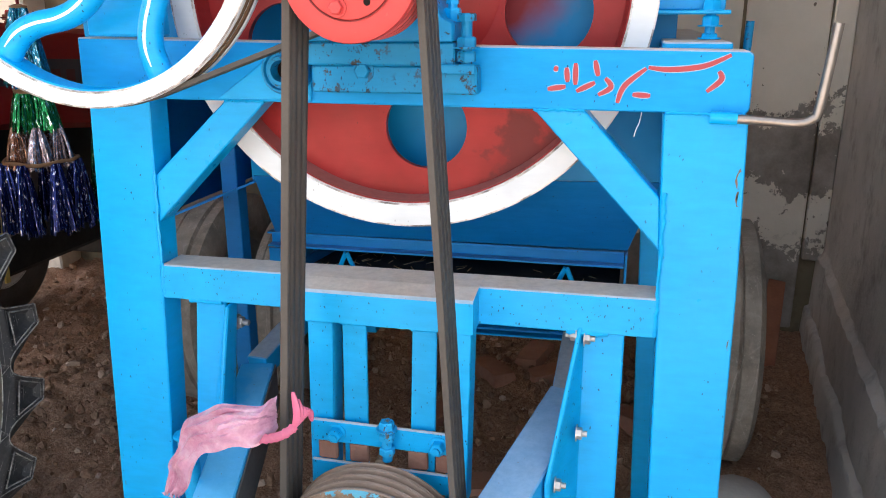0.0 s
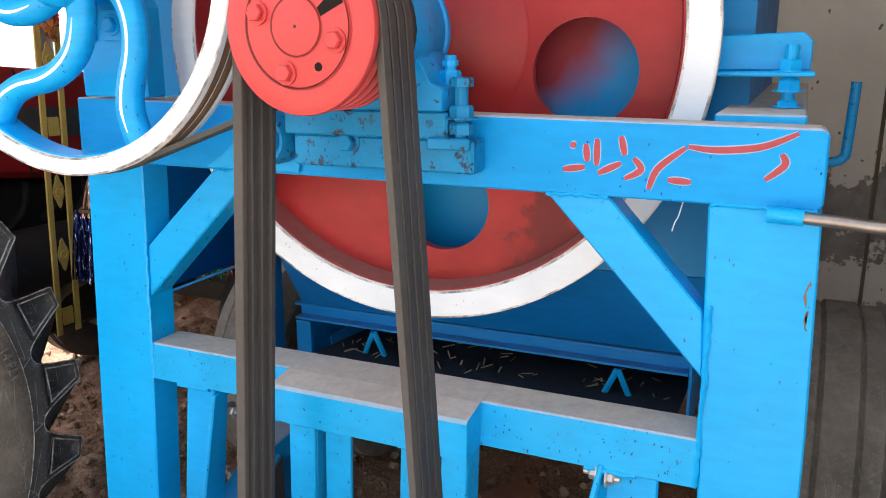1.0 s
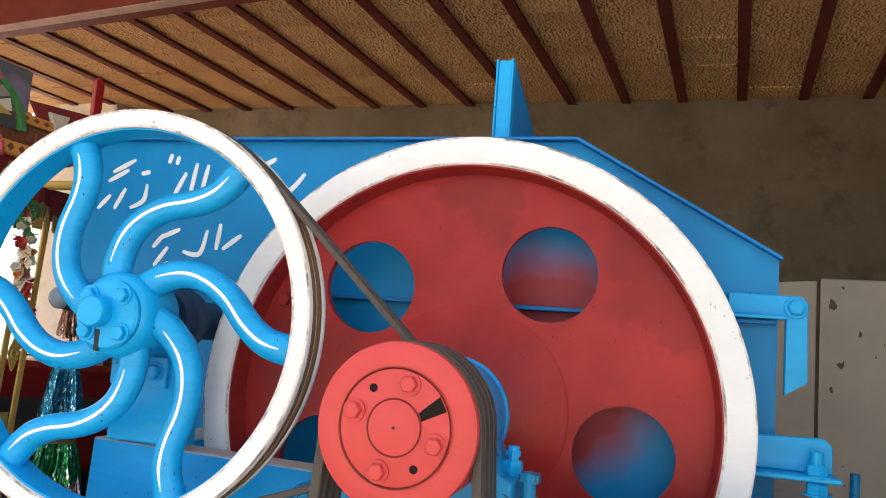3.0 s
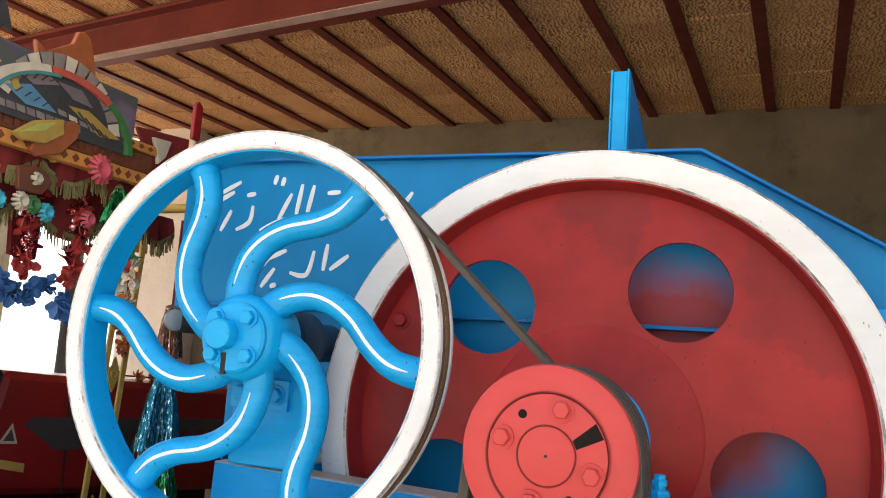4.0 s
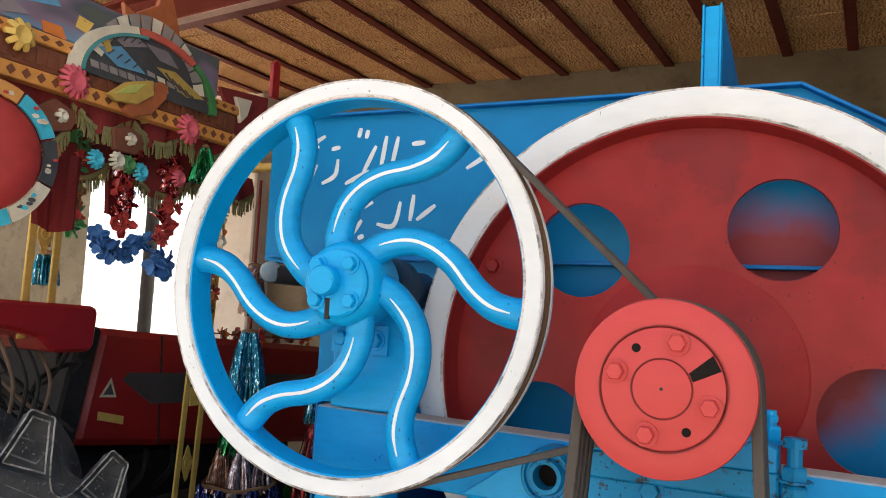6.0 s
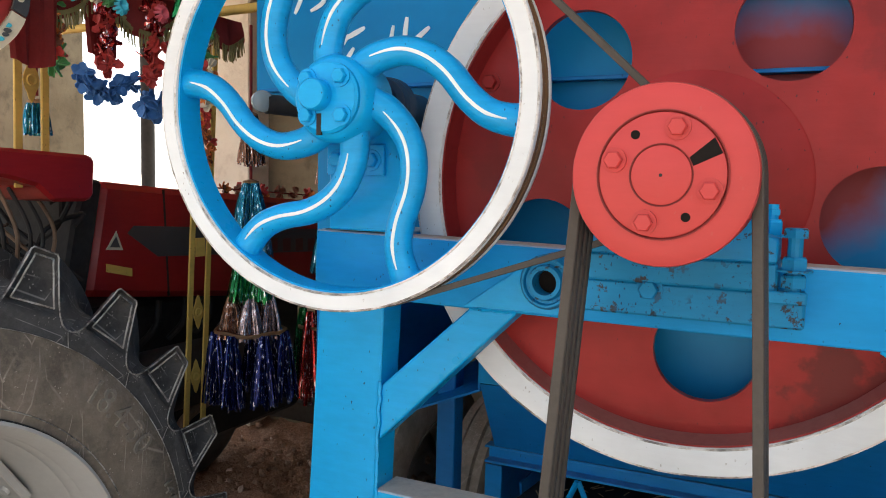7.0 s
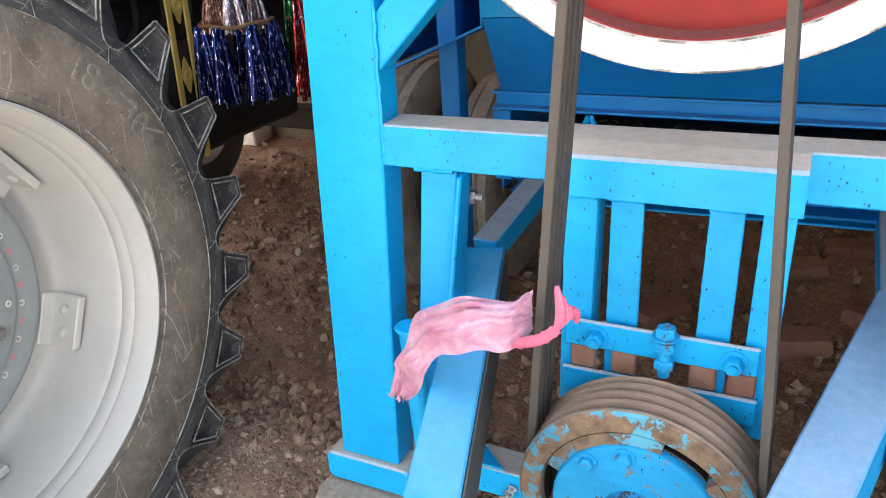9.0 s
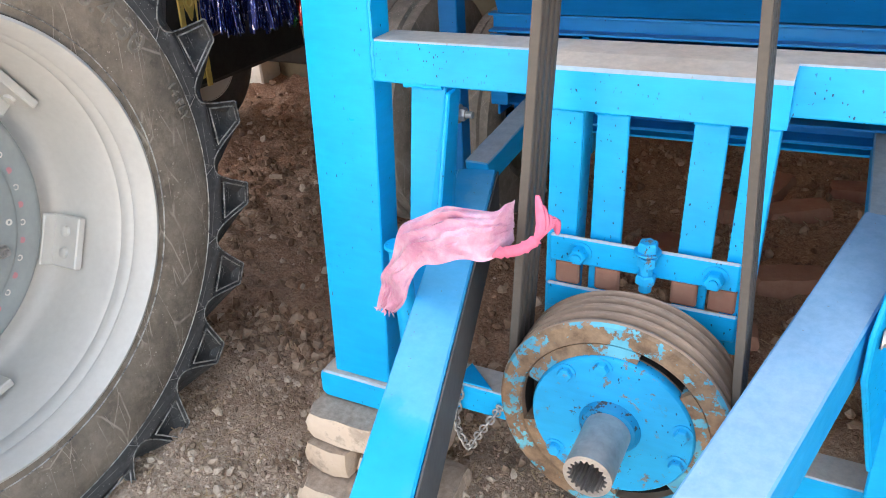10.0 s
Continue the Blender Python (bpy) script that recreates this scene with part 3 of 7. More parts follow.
        w = ry[i] if isinstance(ry, (list, tuple)) else ry
        h = rz[i] if isinstance(rz, (list, tuple)) else rz
        ring = []
        for j in range(seg):
            g = 2 * math.pi * (j + 0.5) / seg
            cx, sx = math.cos(g), math.sin(g)
            ring.append(bm.verts.new(p + s * w * math.copysign(abs(cx) ** power, cx) + k * h * math.copysign(abs(sx) ** power, sx)))
        rings.append(ring)
    for i in range(n if closed else n - 1):
        a, b = rings[i], rings[(i + 1) % n]
        for j in range(seg):
            k2 = (j + 1) % seg
            bm.faces.new((a[j], a[k2], b[k2], b[j]))
    if not closed:
        bm.faces.new(rings[0][::-1])
        bm.faces.new(rings[-1])
    return bm


def bolt(bm, p, axis, r=0.011, head=0.009, shank=0.0, washer=True):
    """A hex head (with washer) at p, standing out along axis; a threaded end with a nut if shank is set."""
    axis = Vector(axis).normalized()
    p = Vector(p)
    if washer:
        rev(bm, [(0, 0), (r * 1.35, 0), (r * 1.35, 0.0025), (0, 0.0025)], p, axis, 16, closed=False)
    rev(bm, [(0, 0.002), (r, 0.002), (r, 0.002 + head * 0.8), (r * 0.86, 0.002 + head), (0, 0.002 + head)], p, axis, 6, closed=False)
    if shank:
        rev(bm, [(0, 0), (r * 0.5, 0), (r * 0.5, shank), (0, shank)], p + axis * head, axis, 12, closed=False)
    return bm


def curve_pts(ctrl, n=10, closed=False):
    """Catmull-Rom points through ctrl."""
    ctrl = [Vector(c) for c in ctrl]
    m = len(ctrl)
    out = []
    for i in range(m if closed else m - 1):
        g = (lambda k: ctrl[k % m]) if closed else (lambda k: ctrl[min(max(k, 0), m - 1)])
        a, b, c, d = g(i - 1), g(i), g(i + 1), g(i + 2)
        for j in range(n):
            t = j / n
            out.append(0.5 * ((2 * b) + (c - a) * t + (2 * a - 5 * b + 4 * c - d) * t * t + (3 * b - a - 3 * c + d) * t ** 3))
    if not closed:
        out.append(ctrl[-1])
    return out


def lean(z):
    """How far the thresher's front frame leans back at height z."""
    return 0.045 * (z - 0.95)



# ---- the setting ----
def ground_sheet():
    bm = B()

    def steps(lo, hi, d, far):
        near = [lo + d * i for i in range(int(round((hi - lo) / d)) + 1)]
        out, s = [], d
        while hi + sum(out) < far:
            s *= 1.7
            out.append(s)
        up = [hi + sum(out[: i + 1]) for i in range(len(out))]
        dn = [lo - sum(out[: i + 1]) for i in range(len(out))]
        return dn[::-1] + near + up

    xs, ys = steps(-2.7, 1.8, 0.03, 900), steps(-1.5, 4.2, 0.03, 900)
    grid = []
    for y in ys:
        row = []
        for x in xs:
            d = max(0.0, min(1.0, 1.0 - max(abs(x) - 6, abs(y) - 8, 0) / 6))
            z = 0.035 * noise.noise((x * 1.3, y * 1.3, 0.0)) + 0.016 * noise.noise((x * 6, y * 6, 3.0)) + (0.013 + 0.018 * max(0.0, min(1.0, y - 0.1))) * noise.noise((x * 15, y * 15, 7.0)) + (0.007 + 0.007 * (y > 0.4)) * noise.noise((x * 31, y * 31, 2.0))
            heap = math.exp(-(((x + 1.9) / 1.0) ** 2 + ((y - 3.3) / 0.8) ** 2)) * 0.22
            z = (z + heap * (1 + 0.5 * noise.noise((x * 5, y * 5, 1.0)))) * d - 0.02
            row.append(bm.verts.new((x, y, z)))
        grid.append(row)
    for a, b in zip(grid, grid[1:]):
        for i in range(len(xs) - 1):
            bm.faces.new((a[i], a[i + 1], b[i + 1], b[i]))
    return tagged(part("ground", bm, SOIL, smooth=True), "trampled brown earth floor littered with clods and straw", "ground", kind="structure")


ground_sheet()


def damp_wall_material():
    """Limewashed plaster, dark and flaking where the damp has risen."""
    m, nt, p = bare("limewash_with_rising_damp")
    tc = nt.nodes.new("ShaderNodeTexCoord")
    sp = nt.nodes.new("ShaderNodeSeparateXYZ")
    nt.links.new(tc.outputs["Object"], sp.inputs[0])
    wob = nt.nodes.new("ShaderNodeMath")
    wob.operation = "MULTIPLY_ADD"
    nt.links.new(noise_out(nt, 4.5, 7, 0.7), wob.inputs[0])
    wob.inputs[1].default_value = -0.9
    nt.links.new(sp.outputs["Z"], wob.inputs[2])
    base = ramp(nt, noise_out(nt, 2.0, 6), [(0.3, (0.62, 0.58, 0.50)), (0.7, (0.77, 0.725, 0.64))])
    base = mixc(nt, mixc(nt, 1.0, mixc(nt, 1.0, chips_out(nt, 42, 0.10, 0.3, (1, 1, 0.6), 2.0), chips_out(nt, 15, 0.15, 0.33, (1, 1, 0.7), 5.0), "LIGHTEN"), (0.9, 0.9, 0.9), "MULTIPLY"), base, (0.12, 0.095, 0.075))
    grey = ramp(nt, noise_out(nt, 5, 8, 0.72), [(0.35, (0.18, 0.16, 0.14)), (0.65, (0.34, 0.315, 0.285))])
    flaky = ramp(nt, noise_out(nt, 10, 7, 0.68), [(0.46, (0.0, 0.0, 0.0)), (0.50, (1, 1, 1))])
    edge = ramp(nt, noise_out(nt, 26, 7, 0.7), [(0.48, (0, 0, 0)), (0.53, (1, 1, 1))])
    # bands up the wall: bare and wet at the foot, flaking limewash, a dark tide mark, sound limewash
    band = ramp(nt, wob.outputs[0], [(0.0, (0.10, 0.10, 0.10)), (0.06, (0.75, 0.75, 0.75)), (0.26, (0.92, 0.92, 0.92)), (0.31, (0.05, 0.05, 0.05)), (0.57, (0.1, 0.1, 0.1)), (0.65, (1, 1, 1))])
    mix1 = mixc(nt, 0.35, band, mixc(nt, 1.0, band, edge, "OVERLAY"))
    keep = ramp(nt, mixc(nt, 0.25, mix1, flaky), [(0.42, (0, 0, 0)), (0.56, (1, 1, 1))])
    nt.links.new(mixc(nt, keep, grey, base), p.inputs["Base Color"])
    p.inputs["Roughness"].default_value = 0.92
    bump(nt, p, mixc(nt, 0.5, noise_out(nt, 30, 8), keep), 0.5, 0.012)
    return m


DAMP = damp_wall_material()
BACK, RIGHT, CEIL = 2.62, 1.83, 2.865


def side_x(y):
    """Face of the side wall, which closes in towards the open front."""
    return RIGHT - 0.105 * (BACK - y)




def setting(name, bm, mat, label, category, bevel=0.0, smooth=False):
    return tagged(part(name, bm, mat, bevel=bevel, smooth=smooth), label, category, kind="structure")


setting("wall_back", box(B(), (-2.35, BACK, -0.1), (RIGHT + 0.25, BACK + 0.25, CEIL + 0.1)), CEMENT_BROWN, "bare brown cement-rendered rear wall of the shed", "wall")
# its front stretch is unseen, lengthened to keep light off the rear corner
setting("wall_right", plate(B(), [(side_x(-0.7), -0.7, -0.1), (side_x(BACK), BACK, -0.1), (side_x(BACK) + 0.25, BACK, -0.1), (side_x(-0.7) + 0.25, -0.7, -0.1)], (0, 0, CEIL + 0.3)), CEMENT_GREY, "grey cement-rendered side wall of the shed", "wall")
# plinth along the foot of the side wall, its edge broken
bm = B()
prof_n = 150
rows_ = []
for i in range(prof_n + 1):
    y = -0.68 + (BACK - 0.004 + 0.68) * i / prof_n
    w = 0.026 + 0.010 * noise.noise((y * 3, 0, 0)) + 0.005 * noise.noise((y * 14, 2, 0))
    h = 0.40 + 0.022 * noise.noise((y * 4, 5, 0)) + 0.018 * noise.noise((y * 17, 9, 0))
    g = 0.12 + 0.03 * noise.noise((y * 3, 7, 0)) + 0.012 * noise.noise((y * 21, 3, 0))
    f = side_x(y)
    rows_.append([bm.verts.new(q) for q in ((f - w - 0.034, y, -0.1), (f - w - 0.030 - 0.008 * noise.noise((y * 9, 4, 0)), y, g - 0.02), (f - w - 0.022, y, g), (f - w - 0.004, y, g + 0.010), (f - w, y, h - 0.02), (f - w + 0.018, y, h), (f - 0.002, y, h + 0.02), (f - 0.002, y, -0.1))])
for a, b in zip(rows_, rows_[1:]):
    for k in range(8):
        bm.faces.new((a[k], a[(k + 1) % 8], b[(k + 1) % 8], b[k]))
bm.faces.new(rows_[0])
bm.faces.new(rows_[-1][::-1])
setting("plinth", bm, CEMENT_GREY, "rough cement plinth along the foot of the side wall", "plinth", smooth=True)
bm = plate(B(), [(0.35, BACK - 0.014, 0.0), (1.352, BACK - 0.014, 0.0), (1.352, BACK - 0.014, 2.035), (1.20, BACK - 0.014, 2.022), (1.08, BACK - 0.014, 2.012), (0.35, BACK - 0.014, 1.99)], (0, 0.013, 0))
setting("wall_panel_1", bm, DAMP, "limewashed lower plaster of the rear wall, flaking and damp", "wall panel", bevel=0.004)
setting("wall_panel_2", box(B(), (1.367, BACK - 0.030, 0.0), (1.722, BACK - 0.001, 2.045)), DAMP, "raised limewashed plaster pier in the rear corner", "wall panel", bevel=0.006)
setting("wall_panel_3", box(B(), (1.731, BACK - 0.048, 0.36), (RIGHT - 0.006, BACK - 0.001, 2.09)), DAMP, "narrow limewashed plaster strip in the corner", "wall panel", bevel=0.006)
setting("pillar", box(B(), (-2.78, 2.45, -0.1), (-2.352, 2.87, CEIL + 0.05)), CREAM, "cream plastered pillar at the end of the rear wall", "pillar", bevel=0.01)
# brown render makes this wall dark in place of the shade it lies in
setting("pillar_2", box(B(), (-6.6, 3.2, -0.1), (-5.15, 3.6, CEIL + 0.05)), CEMENT_BROWN, "rendered wall end beyond the tractor, coloured dark for its shade", "pillar", bevel=0.01)
bm = rod(B(), (-3.34, 2.62, -0.1), (-3.34, 2.62, CEIL + 0.05), 0.043, 16)
setting("roof_post", bm, GREASE, "dark iron roof post at the open side", "post", smooth=True)
# clay tiles on iron rafters
BAY, X0, SKEW = 0.2610, 0.240, 0.055


def skewed(x, y):
    """Plan position of a roof member that starts at x on the rear wall and runs forward, slightly out of square."""
    return x - SKEW * (BACK - y)


def roof_strip(bm, x0, x1, y0, y1, z0, z1):
    plate(bm, [(skewed(x0, y0), y0, z0), (skewed(x1, y0), y0, z0), (skewed(x1, y1), y1, z0), (skewed(x0, y1), y1, z0)], (0, 0, z1 - z0))


bm = B()
random.seed(4)
for i in range(-17, 6):
    for j in range(18):
        y = BACK - 0.004 - (j + 1) * 0.148
        x = X0 + i * BAY
        z = CEIL + random.uniform(-0.002, 0.005)
        if x + 0.012 < RIGHT - 0.02:
            roof_strip(bm, x + 0.012, min(x + BAY - 0.012, RIGHT - 0.004), y, y + 0.1445, z, z + 0.03)
setting("ceiling", bm, TILE, "ceiling of fired clay tiles between iron rafters", "ceiling")
# added unseen slab that stops light; front edge set by the brightness inside
bm = B()
roof_strip(bm, -4.3, RIGHT - 0.004, -0.05, BACK - 0.004, CEIL + 0.06, CEIL + 0.16)
setting("roof_slab", bm, CEMENT_GREY, "unseen slab added above the tiles to block light", "roof")
for i in range(-17, 7):
    x = X0 + i * BAY
    if x < RIGHT - 0.03:
        bm = B()
        roof_strip(bm, x - 0.022, x + 0.022, -0.05, BACK - 0.002, CEIL - 0.012, CEIL - 0.002)
        roof_strip(bm, x - 0.004, x + 0.004, -0.05, BACK - 0.002, CEIL - 0.0015, CEIL + 0.04)
        tagged(part("rafter", bm, GIRDER_RED), "oxide-red T-iron rafter carrying clay ceiling tiles", "rafter", "ceiling rafters", "structure")
# girder square to the side wall
bm = B()
gy, gz, gl = 0.883, 2.700, 1.63 + 4.5
run = Vector((gl, -0.130 * gl, 0))
gp = [(-0.05, gz), (0.05, gz), (0.05, gz + 0.012), (0.005, gz + 0.012), (0.005, CEIL - 0.027), (0.05, CEIL - 0.027), (0.05, CEIL - 0.013)]
plate(bm, [(-4.5, gy + 0.130 * 4.5 + y, z) for y, z in gp + [(-y, z) for y, z in gp[:1:-1]]], run)
setting("girder", bm, GIRDER_RED, "oxide-red iron roof girder under the rafters", "girder", bevel=0.002)
# pale strip: light from outside on the flange's underside, put into colour
bm = plate(B(), [(-4.5, gy + 0.585 - 0.0505, gz - 0.003), (-4.5, gy + 0.585 - 0.006, gz - 0.003), (-4.5, gy + 0.585 - 0.006, gz - 0.0005), (-4.5, gy + 0.585 - 0.0505, gz - 0.0005)], run)
setting("trim", bm, surface("pale_lit_flange", (0.42, 0.30, 0.25), 0.7, vary=0.3), "pale strip along the girder flange, painted as its lit underside", "trim")


# ---- the thresher ----
BLUE_SPECKLED = paint("speckled_blue_enamel", (0.0, 0.345, 0.70), amount=0.55, rough=0.4, vary=0.18)
thresher = thing("thresher", (0.48, 0.4, 0.0), "bright blue painted threshing machine with red flywheel on brick supports", "thresher")
T = thresher


def tp(name, bm, mat, label="", bevel=0.0025, smooth=False, under=None):
    return part(name, bm, mat, under or T, label, bevel, smooth)


def yz(x, z, dy=0.0):
    return (x, lean(z) + dy, z)


def front_plate(pts, depth, dy=0.0):
    """A plate in the leaning plane of the front frame; pts are (x, z)."""
    return plate(B(), [yz(x, z, dy) for x, z in pts], (0, depth, 0))


# legs, rails and braces
tp("leg", front_plate([(-0.124, 1.3435), (0.006, 1.3435), (0.002, 0.98), (-0.015, 0.337), (-0.143, 0.337), (-0.134, 0.9)], 0.062), BLUE, "flat blue steel leg")
tp("leg", front_plate([(0.937, 1.3395), (1.066, 1.3395), (1.075, 1.06), (1.080, 0.68), (1.088, 0.337), (0.972, 0.337), (0.960, 0.675), (0.953, 0.96), (0.942, 1.2)], 0.062), BLUE, "flat blue steel leg with rubbed edge")
tp("top_beam", front_plate([(-0.133, 1.344), (1.060, 1.340), (1.066, 1.347), (1.065, 1.431), (1.058, 1.437), (0.64, 1.442), (-0.133, 1.454)], 0.058, -0.003), BLUE_BEAM)
tp("middle_beam", front_plate([(0.003, 0.953), (0.953, 0.957), (0.951, 1.028), (0.003, 1.022)], 0.072, -0.002), BLUE_CHIPPED, "blue cross beam with dusty top")
bm = B()
sec = lambda x, top: [(x, -0.057, 0.957), (x, -0.057, top - 0.012), (x, -0.052, top - 0.007), (x, -0.004, top + 0.0004), (x, 0.0690, top + 0.0006), (x, 0.0690, top + 0.0003), (x, -0.0032, top + 0.0001), (x, -0.0032, 0.957)]
va, vb = [bm.verts.new(v) for v in sec(0.305, 1.0240)], [bm.verts.new(v) for v in sec(0.643, 1.0261)]
bm.faces.new(va), bm.faces.new(vb[::-1])
for k in range(8):
    bm.faces.new((va[k], vb[k], vb[(k + 1) % 8], va[(k + 1) % 8]))
tp("shelf_channel", bm, BLUE_CHIPPED, "dusty short channel welded before the cross beam", 0.0)
tp("bottom_rail", box(B(), (-0.125, 0.031, 0.272), (1.09, 0.100, 0.336)), BLUE_DUSTY)
for x0, x1 in ((-0.178, 0.012), (0.945, 1.125)):
    tp("foot_plate", front_plate([(x0 + 0.012, 0.272), (x1 - 0.012, 0.272), (x1, 0.283), (x1, 0.327), (x1 - 0.010, 0.336), (x0 + 0.010, 0.336), (x0, 0.327), (x0, 0.283)], 0.071, -0.012), BLUE_DUSTY, "blue foot plate with worn rounded corners", 0.004)
tp("corner_gusset", plate(B(), [(0.105, 0.034, 0.3365), (0.185, 0.034, 0.3365), (0.112, 0.098, 0.3365)], (0, 0, 0.004)), BLUE, "", 0.001)
tp("brace", front_plate([(0.0055, 1.198), (0.0045, 1.106), (0.243, 1.3435), (0.162, 1.3435)], 0.05, 0.002), BLUE)
tp("brace", front_plate([(0.727, 1.341), (0.812, 1.3405), (0.941, 1.200), (0.9475, 1.110)], 0.05, 0.002), BLUE)
tp("side_rail", beam(B(), (0.985, 0.085, 1.405), (1.0, 1.45, 1.405), 0.11, 0.085), BLUE_DUSTY)
tp("side_rail", beam(B(), (-0.07, 0.085, 1.405), (-0.07, 1.45, 1.405), 0.09, 0.085), BLUE_DUSTY)
for x in (-0.07, 1.0):
    tp("rear_leg", beam(B(), (x, 1.42, 1.36), (x, 1.42, 0.30), 0.08, 0.06, (0, 1, 0)), BLUE)
# left inner leg takes the deep blue: its shade is in the colour
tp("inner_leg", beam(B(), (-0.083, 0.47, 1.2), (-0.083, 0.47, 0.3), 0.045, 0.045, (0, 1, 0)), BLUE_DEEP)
tp("inner_leg", beam(B(), (0.955, 0.47, 1.2), (0.985, 0.47, 0.3), 0.075, 0.045, (0, 1, 0)), BLUE)
# weld seams where the brace and beams meet the legs
random.seed(8)
for x, z0, z1 in ((0.005, 0.96, 1.205), (0.950, 0.96, 1.21)):
    bm = B()
    n = 26
    sweep(bm, [(x + random.uniform(-0.002, 0.002), lean(z0 + (z1 - z0) * i / n) - 0.001, z0 + (z1 - z0) * i / n) for i in range(n + 1)], [random.uniform(0.003, 0.0045) for _ in range(n + 1)], None, 6)
    tp("weld_seam", bm, BLUE, "", 0, True)
for x0, x1, y, z in ((0.327, 0.376, -0.048, 0.955), (0.395, 0.441, -0.048, 0.955), (0.529, 0.574, -0.048, 0.955), (0.596, 0.637, -0.048, 0.956), (0.06, 0.13, 0.0, 0.952), (0.80, 0.872, 0.0, 0.956)):
    bm = B()
    n = 12
    sweep(bm, [(x0 + (x1 - x0) * i / n, y + random.uniform(-0.001, 0.001), z + random.uniform(-0.001, 0.001)) for i in range(n + 1)], [random.uniform(0.0032, 0.0048) for _ in range(n + 1)], None, 6)
    tp("weld_seam", bm, BLUE, "", 0, True)
for a, b in (((0.163, 1.3435), (0.242, 1.3435)), ((0.728, 1.3408), (0.811, 1.3405)), ((-0.122, 1.3437), (0.003, 1.3437)), ((0.940, 1.3398), (1.060, 1.3397))):
    bm = B()
    n = 18
    sweep(bm, [(a[0] + (b[0] - a[0]) * i / n, lean(a[1]) - 0.001 + random.uniform(-0.001, 0.001), a[1] + random.uniform(-0.002, 0.002)) for i in range(n + 1)], [random.uniform(0.0018, 0.0038) for _ in range(n + 1)], None, 6)
    tp("weld_seam", bm, BLUE, "", 0, True)
# rubbed patches on the leg by the crank
random.seed(19)
for x, z, r in ((1.064, 1.235, 0.013), (1.0655, 1.205, 0.010), (1.071, 0.955, 0.006), (1.084, 0.66, 0.007), (-0.128, 0.52, 0.004)):
    pts = [(x - r * abs(math.cos(g)) * random.uniform(0.3, 0.9), lean(z) - 0.0006, z + 1.6 * r * math.sin(g) * random.uniform(0.7, 1.1)) for g in [2 * math.pi * i / 11 for i in range(11)]]
    tp("rubbed_patch", plate(B(), pts, (0, 0.0008, 0)), RUST, "bare patch rubbed through the paint", 0)
# upright straps and the bracket that carries the input shaft
for x0, x1, x2, x3 in ((0.327, 0.376, 0.322, 0.367), (0.395, 0.441, 0.392, 0.440), (0.529, 0.574, 0.521, 0.569), (0.596, 0.637, 0.590, 0.631)):
    bm = B()
    plate(bm, [(x0, -0.040, 0.958), (x1, -0.040, 0.958), (x3, -0.050, 0.60), (x2, -0.050, 0.60)], (0, 0.008, 0))
    if x0 in (0.327, 0.596):
        plate(bm, [(x1 - 0.0055, -0.0315, 0.958), (x1 - 0.0005, -0.0315, 0.958), (x3 - 0.0005, -0.0415, 0.60), (x3 - 0.0055, -0.0415, 0.60)], (0, 0.045, 0))
    tp("strap", bm, BLUE_SPECKLED, "", 0.0015)
tp("bracket_plate", box(B(), (0.335, -0.064, 0.715), (0.614, -0.056, 0.760)), BLUE_CHIPPED, "chipped blue bracket plate")
tp("bracket_plate", box(B(), (0.330, -0.064, 0.630), (0.618, -0.056, 0.674)), BLUE_CHIPPED)
for x in (0.362, 0.425, 0.540, 0.594):
    tp("spacer_block", box(B(), (x - 0.019, -0.0595, 0.6745), (x + 0.019, -0.048, 0.7145)), RED_BRICK, "reddish packing block", 0.003)
for x, z in ((0.384, 0.736), (0.582, 0.734)):
    tp("bolt", bolt(B(), (x, -0.064, z), (0, -1, 0), 0.0140, 0.017, 0.006), BLUE_SPECKLED, "blue-painted bolt, worn to the metal", 0)
bm = bolt(B(), (0.488, -0.078, 0.764), (0, 0, 1), 0.0145, 0.015)
rod(bm, (0.488, -0.078, 0.70), (0.488, -0.078, 0.766), 0.0095)
bolt(bm, (0.488, -0.078, 0.741), (0, 0, 1), 0.0150, 0.014, washer=False)
bolt(bm, (0.488, -0.078, 0.712), (0, 0, 1), 0.0150, 0.014, washer=False)
tp("bolt", bm, BLUE_RUBBED, "upright adjusting bolt, blue paint rubbed to steel", 0)

# input pulley with its splined shaft
PX, PZ = 0.480, 0.5415
bm = B()
prof = [(0.045, -0.1105), (0.150, -0.1105)]
for i in range(4):
    y = -0.1105 - 0.0208 * i
    prof += [(0.170, y - 0.0005), (0.1725, y - 0.0022), (0.1715, y - 0.0045), (0.157, y - 0.0085), (0.157, y - 0.0135), (0.1715, y - 0.0175), (0.1725, y - 0.0195)]
prof += [(0.1735, -0.1965), (0.171, -0.2010), (0.140, -0.2025), (0.1385, -0.190), (0.1385, -0.150), (0.1195, -0.150), (0.1195, -0.190), (0.045, -0.190)]
rev(bm, prof, (PX, 0, PZ), (0, 1, 0), 80)
input_pulley = tp("input_pulley", bm, PULLEY_RUST, "rusty four-groove input pulley with peeling blue paint", 0, True)
for d0, d1 in ((75, 158), (194, 276), (-44, 40)):
    bm = B()
    a0, a1 = radians(d0), radians(d1)
    outer = [(0.1383 * math.cos(a0 + (a1 - a0) * i / 12), 0.1383 * math.sin(a0 + (a1 - a0) * i / 12)) for i in range(13)]
    inner = [(0.1197 * math.cos(a1 - (a1 - a0) * i / 12), 0.1197 * math.sin(a1 - (a1 - a0) * i / 12)) for i in range(13)]
    plate(bm, [(PX + x, -0.2028, PZ + z) for x, z in outer + inner], (0, 0.05, 0))
